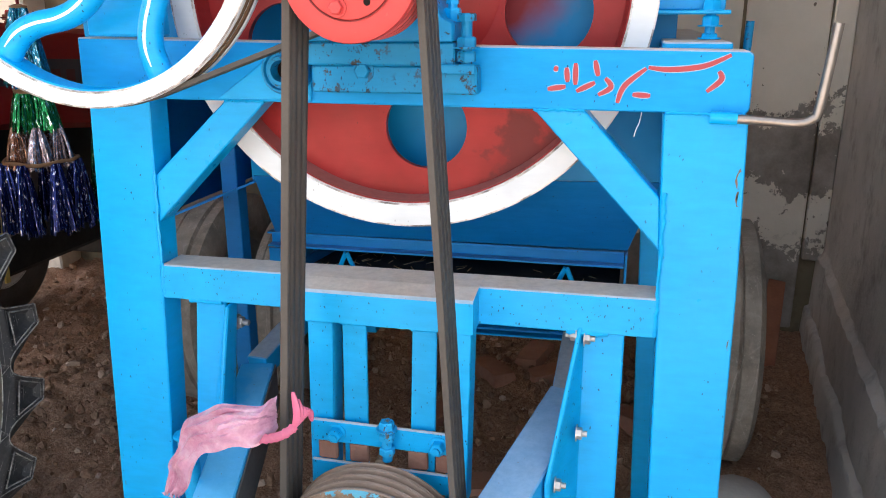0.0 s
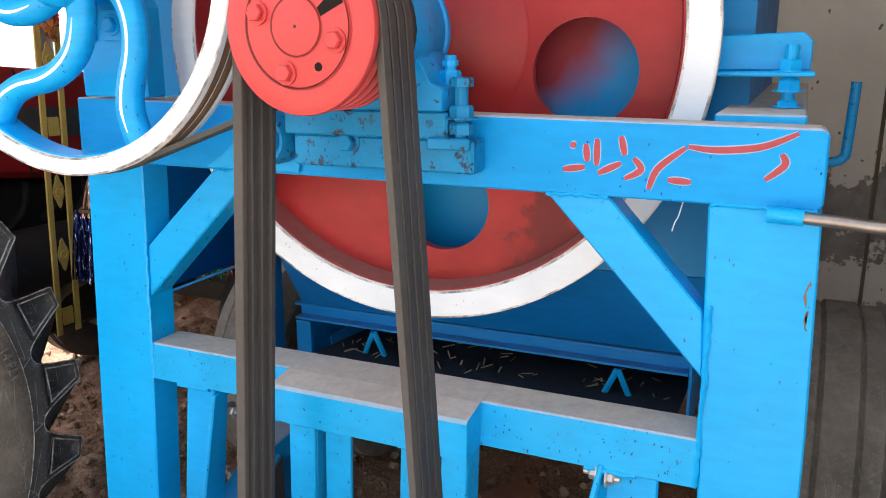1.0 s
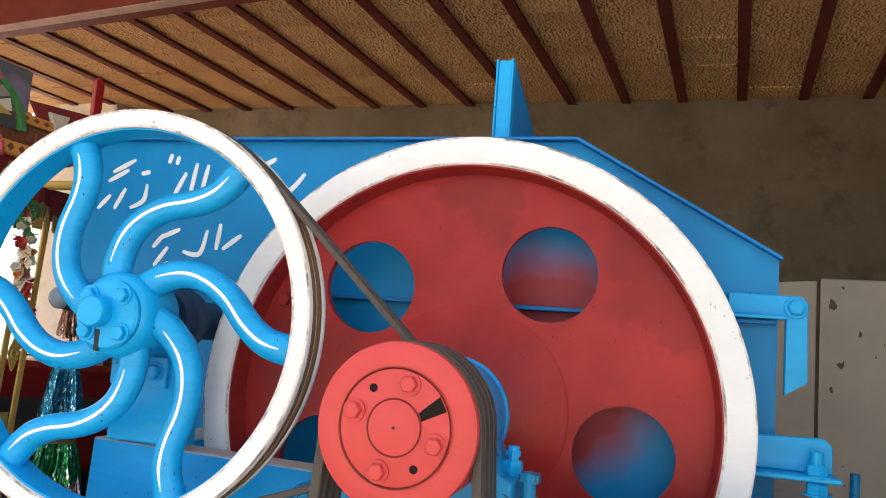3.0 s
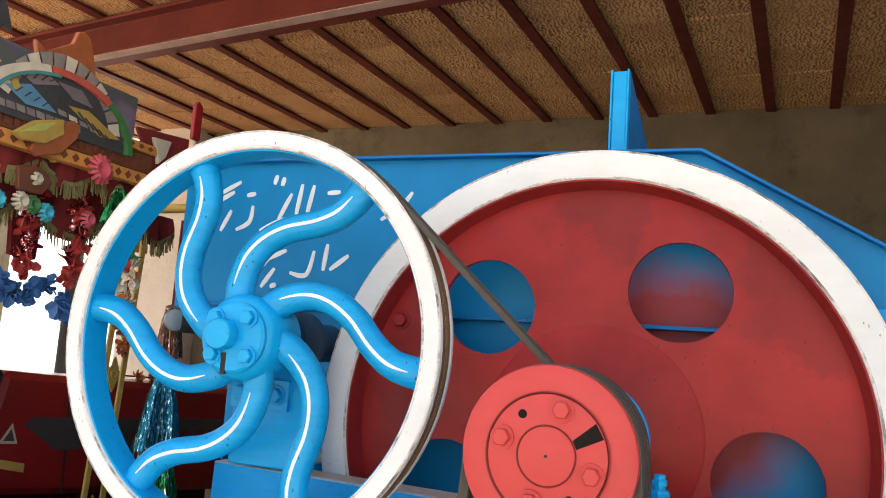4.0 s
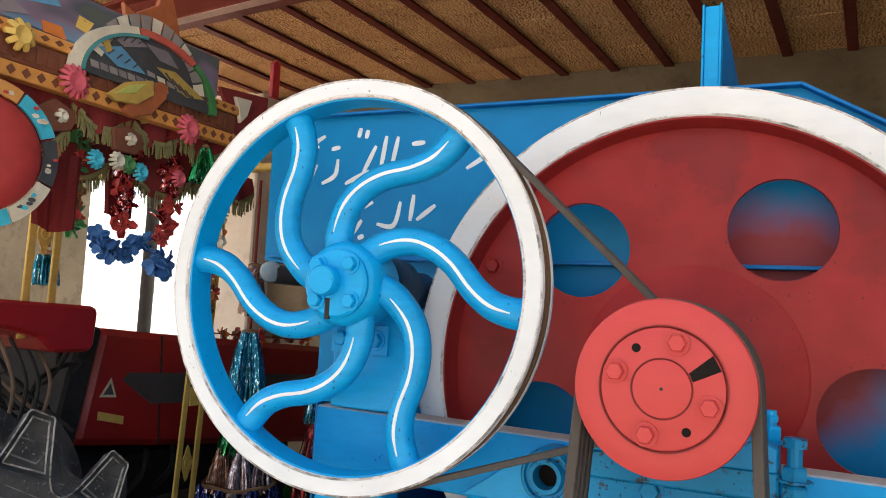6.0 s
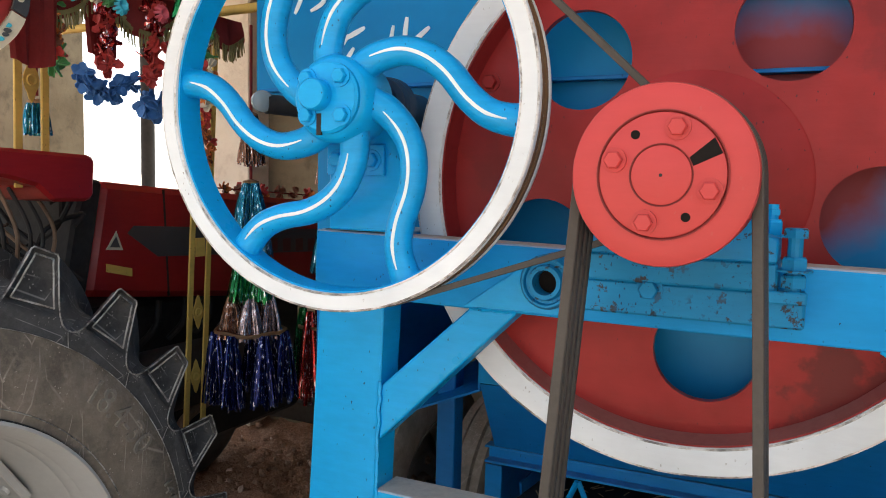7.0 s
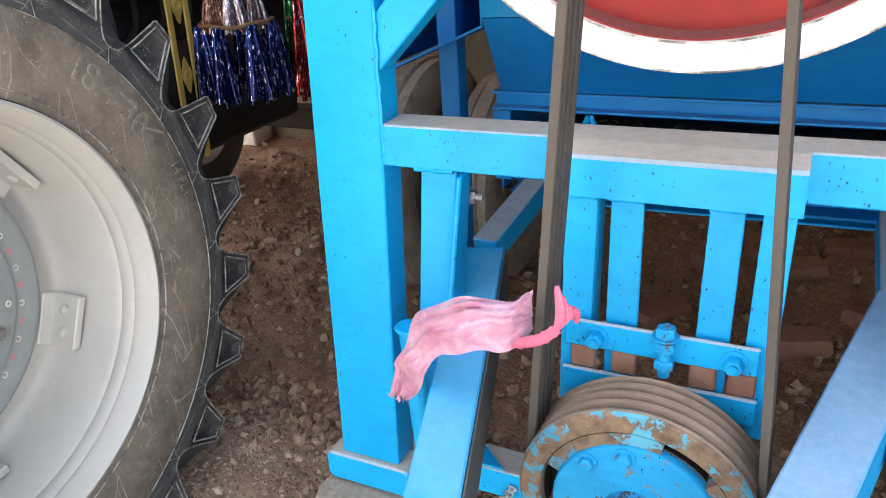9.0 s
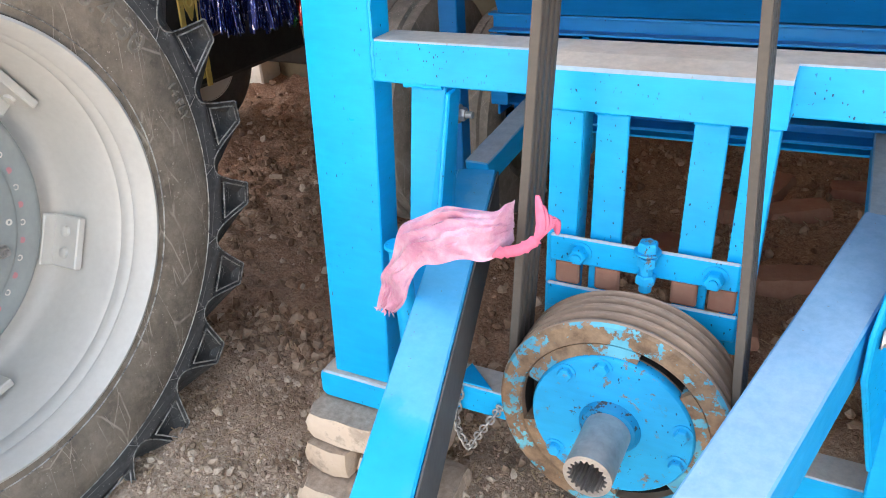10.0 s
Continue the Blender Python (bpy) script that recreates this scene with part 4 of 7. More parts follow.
    tp("web", bm, peeling_paint(), "", 0, False, input_pulley)
# dark ring added in the groove to paint the slots' deep shade
tp("slot_lining", rev(B(), [(0.1198, -0.1515), (0.1382, -0.1515), (0.1382, -0.188), (0.1375, -0.188), (0.1375, -0.1525), (0.1205, -0.1525), (0.1205, -0.188), (0.1198, -0.188)], (PX, 0, PZ), (0, 1, 0), 48), GREASE, "", 0, True, input_pulley)
bm = rev(B(), [(0, -0.190), (0.1190, -0.190), (0.1190, -0.2055), (0.1165, -0.2085), (0, -0.2085)], (PX, 0, PZ), (0, 1, 0), 60, closed=False)
tp("cover_disc", bm, BLUE_RUBBED, "blue cover disc", 0, True, input_pulley)
bm = rev(B(), [(0.1385, -0.2015), (0.170, -0.1995), (0.1725, -0.2005), (0.168, -0.2045), (0.141, -0.2050)], (PX, 0, PZ), (0, 1, 0), 80)
tp("rim_face", bm, bpy.data.materials["peeling_blue_on_brown"], "blue paint peeling off the rusty rim", 0, True, input_pulley)
for a in (98, 130, -19, 13, 219, 251):
    tp("bolt", bolt(B(), (PX + 0.104 * math.cos(radians(a)), -0.2085, PZ + 0.104 * math.sin(radians(a))), (0, -1, 0), 0.0108, 0.010), BLUE_RUBBED, "blue-painted bolt, rubbed to the metal", 0, False, input_pulley)
bm = B()
n = 20
ring = []
for i in range(n * 4):
    a = 2 * math.pi * i / (n * 4)
    r = 0.0275 if i % 4 in (0, 1) else 0.0235
    ring.append((r * math.cos(a), r * math.sin(a)))
outer = [(0.034 * math.cos(2 * math.pi * i / (n * 4)), 0.034 * math.sin(2 * math.pi * i / (n * 4))) for i in range(n * 4)]
L = []
for pr, y in ((outer, -0.205), (outer, -0.315), (ring, -0.316), (ring, -0.23)):
    L.append([bm.verts.new((PX + x, y, PZ + z)) for x, z in pr])
for a, b in zip(L, L[1:]):
    for i in range(n * 4):
        j = (i + 1) % (n * 4)
        bm.faces.new((a[i], a[j], b[j], b[i]))
bm.faces.new(L[-1])
tp("splined_shaft", bm, STEEL, "bare steel splined shaft stub", 0, False, input_pulley)
tp("weld_collar", rev(B(), [(0.034, -0.2082), (0.046, -0.2082), (0.040, -0.219), (0.034, -0.221)], (PX, 0, PZ), (0, 1, 0), 24), BLUE_WORN, "", 0, True, input_pulley)
tp("shaft", rod(B(), (PX, -0.1105, PZ), (PX, -0.02, PZ), 0.028, 20), GREASE, "", 0, True)

# drawbar: two channels closing towards the hitch
def channel(p, q, w, h, t=0.009, side=1):
    """A C-section from p to q (top face at their height), web on the given side."""
    p, q = Vector(p), Vector(q)
    s = (q - p).normalized().cross(Vector((0, 0, 1))).normalized() * side
    a, b = -w / 2, w / 2
    sec = ((a, 0), (b, 0), (b, -h), (a, -h), (a, -h + t), (b - t, -h + t), (b - t, -t), (a, -t))
    return plate(B(), [p + s * x + Vector((0, 0, z + t / 2)) for x, z in sec], q - p)


tp("drawbar", channel((0.108, 0.165, 0.742), (0.370, -0.78, 0.605), 0.074, 0.105, side=-1), BLUE_VEILED, "blue channel drawbar, top pale with dust and painted-in sheen", 0.003)
tp("drawbar", channel((0.802, 0.165, 0.757), (0.556, -0.78, 0.602), 0.084, 0.105, side=-1), BLUE_PALED, "blue channel drawbar, top pale with dust and painted-in sheen", 0.003)
# dark plate over the web puts the drawbar's shadow side into colour
for o, mat in ((0.0382, surface("shaded_grey_web", (0.085, 0.082, 0.078), 0.7, vary=0.35)),):
    p, q = Vector((0.108, 0.165, 0.7415)), Vector((0.370, -0.78, 0.6045))
    s = (q - p).normalized().cross(Vector((0, 0, 1))).normalized() * -1
    tp("drawbar_web", plate(B(), [p + s * o, q + s * o, q + s * o - Vector((0, 0, 0.100)), p + s * o - Vector((0, 0, 0.100))], s * 0.003), mat, "dark grey inner web of the drawbar, darkened as its shadow side", 0)
p, q = Vector((0.802, 0.165, 0.757)), Vector((0.556, -0.78, 0.602))
s = (q - p).normalized().cross(Vector((0, 0, 1))).normalized() * -1
# dark plates laid on the web stand for the shade in its slots
for k in (0.60, 0.80):
    a, b = p + (q - p) * k + s * 0.0425, p + (q - p) * (k + 0.075) + s * 0.0425
    tp("web_slot", plate(B(), [a - Vector((0, 0, 0.040)), b - Vector((0, 0, 0.040)), b - Vector((0, 0, 0.068)), a - Vector((0, 0, 0.068))], s * 0.0012), GREASE, "", 0)
tp("drawbar_stay", beam(B(), (0.106, 0.17, 0.735), (0.165, 0.75, 0.85), 0.05, 0.05), BLUE_GREYED)
tp("drawbar_stay", beam(B(), (0.80, 0.17, 0.735), (0.80, 0.75, 0.80), 0.07, 0.05), BLUE_GREYED)
tp("hanger", plate(B(), [(0.062, 0.02, 0.952), (0.128, 0.02, 0.952), (0.112, -0.005, 0.62), (0.075, -0.02, 0.30), (0.022, -0.02, 0.30)], (0, 0.01, 0)), BLUE, "tapered blue hanger plate")
tp("hanger", plate(B(), [(0.826, 0.02, 0.970), (0.900, 0.02, 0.970), (0.902, -0.005, 0.62), (0.906, -0.02, 0.30), (0.835, -0.02, 0.30), (0.828, -0.005, 0.62)], (0, 0.01, 0)), BLUE, "tapered blue hanger plate")
tp("gusset", plate(B(), [(0.138, 0.032, 0.951), (0.136, -0.004, 0.945), (0.122, -0.050, 0.69), (0.116, -0.022, 0.58), (0.120, 0.018, 0.70)], (0.009, 0, 0)), BLUE, "blue gusset plate between hanger and drawbar")
tp("gusset", plate(B(), [(0.8215, 0.018, 0.969), (0.8195, -0.004, 0.966), (0.780, -0.108, 0.712), (0.782, -0.105, 0.64), (0.8265, -0.02, 0.42)], (0.009, 0.002, 0)), BLUE_SPECKLED, "blue gusset plate with rubbed pale edge")
bm = bolt(B(), (0.136, 0.042, 0.897), (1, 0, 0), 0.012, 0.012, 0.014)
tp("bolt", bm, STEEL, "zinc bolt and nut", 0)
for p, d in (((0.8185, 0.006, 0.948), (-1, 0, 0)), ((0.8305, 0.004, 0.945), (1, 0, 0)), ((0.8265, -0.03, 0.775), (1, 0, 0)), ((0.797, -0.085, 0.70), (1, 0, 0))):
    tp("bolt", bolt(B(), p, d, 0.011, 0.010, 0.010), STEEL, "zinc bolt and nut", 0)

bm = rod(B(), (0.052, -0.05, 0.675), (0.066, -0.05, 0.345), 0.019, 20)
rev(bm, [(0, 0.0), (0.024, 0.0), (0.026, 0.003), (0.024, 0.007), (0, 0.008)], (0.052, -0.05, 0.675), (0, 0, 1), 20, closed=False)
tp("jack_pipe", bm, BLUE_SPECKLED, "upright blue pipe with a capped end", 0, True)

# sheet-metal body
bm = B()
F = 0.298
outline = [(-0.497, 2.044), (0.617, 2.037), (0.960, 1.834), (0.960, 1.17), (0.06, 1.145), (0.06, 1.42), (-0.33, 1.42), (-0.33, 1.70), (-0.497, 1.722)]
plate(bm, [(x, F, z) for x, z in outline], (0, 0.006, 0))
body = tp("front_sheet", bm, BLUE_OVERSPRAY, "blue sheet-metal front with red overspray behind the flywheel", 0)
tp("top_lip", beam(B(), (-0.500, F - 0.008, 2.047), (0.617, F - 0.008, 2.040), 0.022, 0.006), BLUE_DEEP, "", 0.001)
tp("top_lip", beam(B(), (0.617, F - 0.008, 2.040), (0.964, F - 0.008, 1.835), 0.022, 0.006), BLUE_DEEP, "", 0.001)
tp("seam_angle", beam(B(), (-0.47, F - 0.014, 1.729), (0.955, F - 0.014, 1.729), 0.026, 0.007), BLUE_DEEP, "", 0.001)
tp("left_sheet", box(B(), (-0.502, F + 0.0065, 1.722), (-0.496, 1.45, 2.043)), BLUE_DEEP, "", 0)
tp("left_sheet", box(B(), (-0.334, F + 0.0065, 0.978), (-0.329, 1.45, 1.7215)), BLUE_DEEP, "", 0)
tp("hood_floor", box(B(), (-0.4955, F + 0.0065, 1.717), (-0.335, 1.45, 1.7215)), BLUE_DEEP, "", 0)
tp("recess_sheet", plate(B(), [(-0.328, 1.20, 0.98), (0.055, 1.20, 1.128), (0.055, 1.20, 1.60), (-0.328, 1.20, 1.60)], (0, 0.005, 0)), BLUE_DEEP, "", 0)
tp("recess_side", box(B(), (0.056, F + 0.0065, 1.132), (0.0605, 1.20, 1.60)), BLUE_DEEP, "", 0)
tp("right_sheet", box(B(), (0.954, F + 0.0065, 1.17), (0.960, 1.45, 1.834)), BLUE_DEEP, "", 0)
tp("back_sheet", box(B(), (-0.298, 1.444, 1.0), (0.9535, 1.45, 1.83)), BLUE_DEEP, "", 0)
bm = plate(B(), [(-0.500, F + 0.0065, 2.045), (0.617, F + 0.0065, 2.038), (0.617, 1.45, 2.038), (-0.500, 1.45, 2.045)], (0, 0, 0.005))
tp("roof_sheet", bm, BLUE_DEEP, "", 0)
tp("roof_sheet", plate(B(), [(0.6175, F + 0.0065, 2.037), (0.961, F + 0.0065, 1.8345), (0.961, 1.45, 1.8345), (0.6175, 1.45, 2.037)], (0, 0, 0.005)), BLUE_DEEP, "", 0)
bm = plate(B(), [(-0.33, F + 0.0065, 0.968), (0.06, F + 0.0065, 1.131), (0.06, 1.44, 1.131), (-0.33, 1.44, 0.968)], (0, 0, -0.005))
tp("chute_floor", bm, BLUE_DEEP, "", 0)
# chimney flap on top
bm = B()
plate(bm, [(0.452, F, 2.046), (0.452, F, 2.203), (0.456, F, 2.203), (0.456, F, 2.046)], (0, 0.022, 0))
plate(bm, [(0.482, F, 2.046), (0.482, F, 2.203), (0.486, F, 2.203), (0.486, F, 2.046)], (0, 0.022, 0))
box(bm, (0.4562, F + 0.004, 2.046), (0.4818, F + 0.008, 2.200))
tp("flap_post", bm, BLUE, "blue channel post on the roof edge", 0.001)
tp("flap_gusset", plate(B(), [(0.482, F + 0.0225, 2.200), (0.506, F + 0.21, 2.046), (0.482, F + 0.0225, 2.046)], (0.004, 0.0, 0)), BLUE_DEEP, "", 0)
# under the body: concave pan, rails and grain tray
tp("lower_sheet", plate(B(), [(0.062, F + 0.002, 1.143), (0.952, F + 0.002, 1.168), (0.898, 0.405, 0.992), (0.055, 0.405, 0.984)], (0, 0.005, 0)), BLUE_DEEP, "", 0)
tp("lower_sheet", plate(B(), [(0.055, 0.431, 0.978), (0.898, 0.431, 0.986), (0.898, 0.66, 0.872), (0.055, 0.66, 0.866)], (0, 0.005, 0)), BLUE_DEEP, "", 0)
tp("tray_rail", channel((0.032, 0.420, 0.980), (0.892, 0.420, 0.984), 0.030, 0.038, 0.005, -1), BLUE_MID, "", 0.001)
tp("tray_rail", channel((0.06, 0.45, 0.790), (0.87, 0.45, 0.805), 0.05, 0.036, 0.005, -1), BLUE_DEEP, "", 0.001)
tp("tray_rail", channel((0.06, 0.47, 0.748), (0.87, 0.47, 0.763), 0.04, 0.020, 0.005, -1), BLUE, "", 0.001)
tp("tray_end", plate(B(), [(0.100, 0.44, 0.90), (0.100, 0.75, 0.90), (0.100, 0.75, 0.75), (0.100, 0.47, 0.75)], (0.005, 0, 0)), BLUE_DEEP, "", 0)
tp("tray_floor", plate(B(), [(0.12, 0.31, 0.900), (0.885, 0.31, 0.905), (0.885, 0.75, 0.862), (0.12, 0.75, 0.862)], (0, 0, -0.004)), TRAY_SHADE, "", 0)
tp("tray_end", plate(B(), [(0.036, 0.437, 0.975), (0.036, 0.75, 0.975), (0.036, 0.75, 0.76), (0.036, 0.437, 0.76)], (0.005, 0, 0)), BLUE_MID, "", 0)
tp("tray_post", box(B(), (0.034, 0.405, 0.792), (0.072, 0.412, 0.9415)), BLUE_MID, "", 0.001)
tp("tray_end", plate(B(), [(0.894, 0.405, 0.98), (0.894, 0.75, 0.98), (0.894, 0.75, 0.88), (0.894, 0.42, 0.80), (0.894, 0.405, 0.80)], (0.005, 0, 0)), BLUE_MID, "", 0)
for x in (0.24, 0.765):
    bm = B()
    rod(bm, (x - 0.024, 0.40, 0.892), (x, 0.395, 0.945), 0.006, 8)
    rod(bm, (x + 0.024, 0.40, 0.892), (x + 0.002, 0.395, 0.945), 0.006, 8)
    tp("tray_hook", bm, BLUE, "", 0, True)

# flywheel
FX, FZ = 0.465, 1.548
bm = B()
seg, NH, RH, HR = 120, 5, 0.2687, 0.081
holes = [(RH * math.cos(radians(60.9 + 72 * k)), RH * math.sin(radians(60.9 + 72 * k))) for k in range(NH)]


def disc_with_holes(bm, r, y, holes, hr, n=96, hn=40):
    """A flat disc with round holes, filled by triangulating its edge loops."""
    loops = [[bm.verts.new((FX + r * math.cos(2 * math.pi * i / n), y, FZ + r * math.sin(2 * math.pi * i / n))) for i in range(n)]]
    for cx, cz in holes:
        loops.append([bm.verts.new((FX + cx + hr * math.cos(2 * math.pi * i / hn), y, FZ + cz + hr * math.sin(2 * math.pi * i / hn))) for i in range(hn)])
    edges = [bm.edges.new((l[i], l[(i + 1) % len(l)])) for l in loops for i in range(len(l))]
    bmesh.ops.triangle_fill(bm, use_beauty=True, use_dissolve=False, edges=edges)
    return loops


la = disc_with_holes(bm, 0.418, 0.1876, holes, HR)
lb = disc_with_holes(bm, 0.418, 0.2050, holes, HR)
for a, b in zip(la, lb):
    for i in range(len(a)):
        j = (i + 1) % len(a)
        bm.faces.new((a[i], a[j], b[j], b[i]))
flywheel = tp("flywheel_disc", bm, RED_STAINED, "dull red flywheel disc with five round holes", 0)
bm = rev(B(), [(0.410, 0.141), (0.414, 0.138), (0.453, 0.138), (0.457, 0.142), (0.457, 0.222), (0.453, 0.226), (0.414, 0.226), (0.408, 0.207), (0.404, 0.189), (0.406, 0.16)], (FX, 0, FZ), (0, 1, 0), seg)
tp("rim", bm, WHITE, "white painted flywheel rim", 0, True, flywheel)
bm = rev(B(), [(0.4045, 0.1871), (0.4095, 0.142), (0.4068, 0.142), (0.4015, 0.1871)], (FX, 0, FZ), (0, 1, 0), seg)
tp("rim_inner", bm, RED_DUSTY, "", 0, True, flywheel)
for r, y in ((0.4125, 0.1385), (0.4545, 0.1390)):
    tp("chipped_edge", rev(B(), [(r - 0.0022, y), (r, y - 0.0012), (r + 0.0022, y), (r, y + 0.0012)], (FX, 0, FZ), (0, 1, 0), seg), CHIPPED_EDGE, "grimy chipped edge of the white rim", 0, True, flywheel)
bm = rev(B(), [(0, 0.1696), (0.05, 0.1696), (0.062, 0.1736), (0.070, 0.1806), (0.172, 0.1851), (0.176, 0.1881), (0, 0.1881)], (FX, 0, FZ), (0, 1, 0), 72, closed=False)
tp("hub_boss", bm, RED_STAINED, "", 0, True, flywheel)
bm = bolt(B(), (0.124, 0.1876, 1.713), (0, -1, 0), 0.013, 0.011)
tp("bolt", bm, RED, "", 0, False, flywheel)


def swing(top, c, degrees):
    """Turn a wheel and its parts about the upright through c: its shaft runs slightly askew."""
    m = Matrix.Translation(c) @ Matrix.Rotation(radians(degrees), 4, "Z") @ Matrix.Translation(-Vector(c))
    for o in [top] + [o for o in bpy.data.objects if o.parent is top]:
        o.data.transform(m)


swing(flywheel, (FX, 0.1876, FZ), 3.66)
tp("main_shaft", rod(B(), (0.491, -0.19, 1.553), (0.382, 1.5, 1.553), 0.026, 24), GREASE, "", 0, True)

# bearing block of the main shaft, on a packing plate on the beam
bm = rev(B(), [(0.03, -0.075), (0.084, -0.075), (0.088, -0.070), (0.088, -0.02), (0.082, -0.012), (0.082, 0.050), (0.076, 0.060), (0.058, 0.070), (0.03, 0.070)], (0.491, 0, 1.554), (0, 1, 0), 40)
plate(bm, [(0.395, -0.055, 1.487), (0.415, -0.055, 1.53), (0.567, -0.055, 1.53), (0.588, -0.055, 1.487), (0.606, -0.055, 1.480), (0.606, -0.055, 1.4505), (0.350, -0.055, 1.4505), (0.350, -0.055, 1.480)], (0, 0.09, 0))
bearing = tp("bearing_block", bm, paint("blue_cast_iron_enamel", (0.0, 0.235, 0.545), amount=0.35, rough=0.36, vary=0.2, chipscale=40, flake=0.12), "blue cast bearing block, a little chipped", 0.002, True)
tp("grease_seal", rev(B(), [(0.03, -0.086), (0.088, -0.086), (0.091, -0.083), (0.091, -0.078), (0.088, -0.0755), (0.03, -0.0755)], (0.491, 0, 1.554), (0, 1, 0), 40), GREASE, "dark greasy ring of the bearing", 0, True, bearing)
tp("housing_ring", rev(B(), [(0.080, 0.030), (0.0855, 0.033), (0.0855, 0.041), (0.080, 0.044)], (0.491, 0, 1.554), (0, 1, 0), 40), BLUE_MID, "", 0, True, bearing)
tp("packing_plate", box(B(), (0.348, -0.042, 1.412), (0.607, 0.05, 1.4495)), BLUE_WORN, "chipped packing plate", 0.003)
tp("packing_plate", box(B(), (0.355, -0.030, 1.366), (0.640, 0.012, 1.4115)), BLUE_WORN, "heavily chipped packing plate", 0.003)
tp("bolt", bolt(B(), (0.449, -0.030, 1.403), (0, -1, 0), 0.0135, 0.012), BLUE_WORN, "rust-stained bolt", 0)
bm = B()
rod(bm, (0.594, 0.0, 1.47), (0.594, 0.0, 1.522), 0.008)
bolt(bm, (0.594, 0.0, 1.4805), (0, 0, 1), 0.015, 0.020)
bolt(bm, (0.594, 0.0, 1.506), (0, 0, 1), 0.011, 0.008, washer=False)
tp("bolt", bm, BLUE, "", 0)
bm = B()
rod(bm, (0.625, -0.035, 1.412), (0.625, -0.035, 1.49), 0.009)
bolt(bm, (0.625, -0.035, 1.480), (0, 0, 1), 0.016, 0.012, washer=False)
bolt(bm, (0.625, -0.035, 1.440), (0, 0, 1), 0.016, 0.016)
bolt(bm, (0.625, -0.035, 1.418), (0, 0, 1), 0.016, 0.016, washer=False)
tp("bolt", bm, BLUE_WORN, "", 0)
tp("clamp_lug", box(B(), (0.582, -0.052, 1.400), (0.642, -0.0425, 1.416)), BLUE_WORN, "", 0.002)
# eye bush on the beam
bm = rev(B(), [(0.017, 0.02), (0.040, 0.02), (0.040, -0.030), (0.036, -0.037), (0.033, -0.037), (0.031, -0.031), (0.027, -0.031), (0.024, -0.041), (0.018, -0.041)], (0.3035, 0, 1.401), (0, 1, 0), 40)
tp("eye_bush", bm, BLUE_WORN, "ringed blue steel bush", 0, True)
tp("bush_bore", rod(B(), (0.3035, -0.015, 1.401), (0.3035, 0.018, 1.401), 0.0168, 24), HOLLOW, "", 0, True)
tp("bush_plate", front_plate([(0.155, 1.3475), (0.335, 1.3475), (0.342, 1.40), (0.327, 1.436), (0.27, 1.430)], 0.006, -0.0105), BLUE, "", 0.001)

# driven pulley on the main shaft
QX, QZ = 0.491, 1.554
bm = B()
prof = [(0.03, -0.205), (0.090, -0.205), (0.101, -0.2055), (0.1025, -0.202), (0.1025, -0.197)]
for i in range(4):
    y = -0.1937 + 0.0208 * i
    prof += [(0.100, y), (0.088, y + 0.005), (0.088, y + 0.0105), (0.100, y + 0.0155)]
prof += [(0.100, -0.112), (0.090, -0.1085), (0.082, -0.097), (0.056, -0.0945), (0.045, -0.088), (0.045, -0.080), (0.055, -0.076), (0.045, -0.072), (0.045, -0.064), (0.055, -0.059), (0.055, -0.055), (0.03, -0.055)]
rev(bm, prof, (QX, 0, QZ), (0, 1, 0), 72)
pulley = tp("drive_pulley", bm, RED_PULLEY, "coral red grooved drive pulley", 0, True)
bm = rev(B(), [(0.0, -0.2035), (0.068, -0.2035), (0.070, -0.2065), (0.0715, -0.2085), (0.0725, -0.2065), (0.0735, -0.2065), (0.0985, -0.2068), (0.1015, -0.2045), (0.1015, -0.200), (0.0, -0.200)], (QX, 0, QZ), (0, 1, 0), 72, closed=False)
tp("front_flange", bm, RED_PULLEY, "", 0, True, pulley)
bm = rev(B(), [(0.0705, -0.2070), (0.0722, -0.2088), (0.0712, -0.2088), (0.0695, -0.2070)], (QX, 0, QZ), (0, 1, 0), 72)
tp("groove_line", bm, surface("dark_red_groove", (0.16, 0.012, 0.010), 0.6), "", 0, True, pulley)
bm = rev(B(), [(0, -0.204), (0.069, -0.204), (0.069, -0.2080), (0.067, -0.2090), (0, -0.2090)], (QX, 0, QZ), (0, 1, 0), 64, closed=False)
tp("taper_bush", bm, RED_PULLEY, "", 0, True, pulley)
bm = rev(B(), [(0.0335, -0.2085), (0.0350, -0.2103), (0.0335, -0.2098), (0.0325, -0.2085)], (QX, 0, QZ), (0, 1, 0), 48)
tp("groove_line", bm, bpy.data.materials["dark_red_groove"], "", 0, True, pulley)
bm = rev(B(), [(0, -0.205), (0.0325, -0.205), (0.0325, -0.2105), (0.030, -0.2115), (0, -0.2115)], (QX, 0, QZ), (0, 1, 0), 40, closed=False)
tp("shaft_end", bm, RED_PULLEY, "", 0, True, pulley)
tp("centre_dot", rod(B(), (QX, -0.2108, QZ), (QX, -0.2119, QZ), 0.002, 10), GREASE, "", 0, False, pulley)
for a in (124, -58):
    c = Vector((QX + 0.0535 * math.cos(radians(a)), -0.2080, QZ + 0.0535 * math.sin(radians(a))))
    tp("tapped_hole", rod(B(), c, c + Vector((0, -0.0014, 0)), 0.0052, 16), HOLLOW, "", 0, False, pulley)
slot_pts = ((0.0355, 17), (0.0685, 21), (0.0685, 37), (0.0355, 34))
tp("bush_slot", plate(B(), [(QX + r * math.cos(radians(g)), -0.2093, QZ + r * math.sin(radians(g))) for r, g in slot_pts], (0, 0.0006, 0)), HOLLOW, "dark keyway slot", 0, False, pulley)
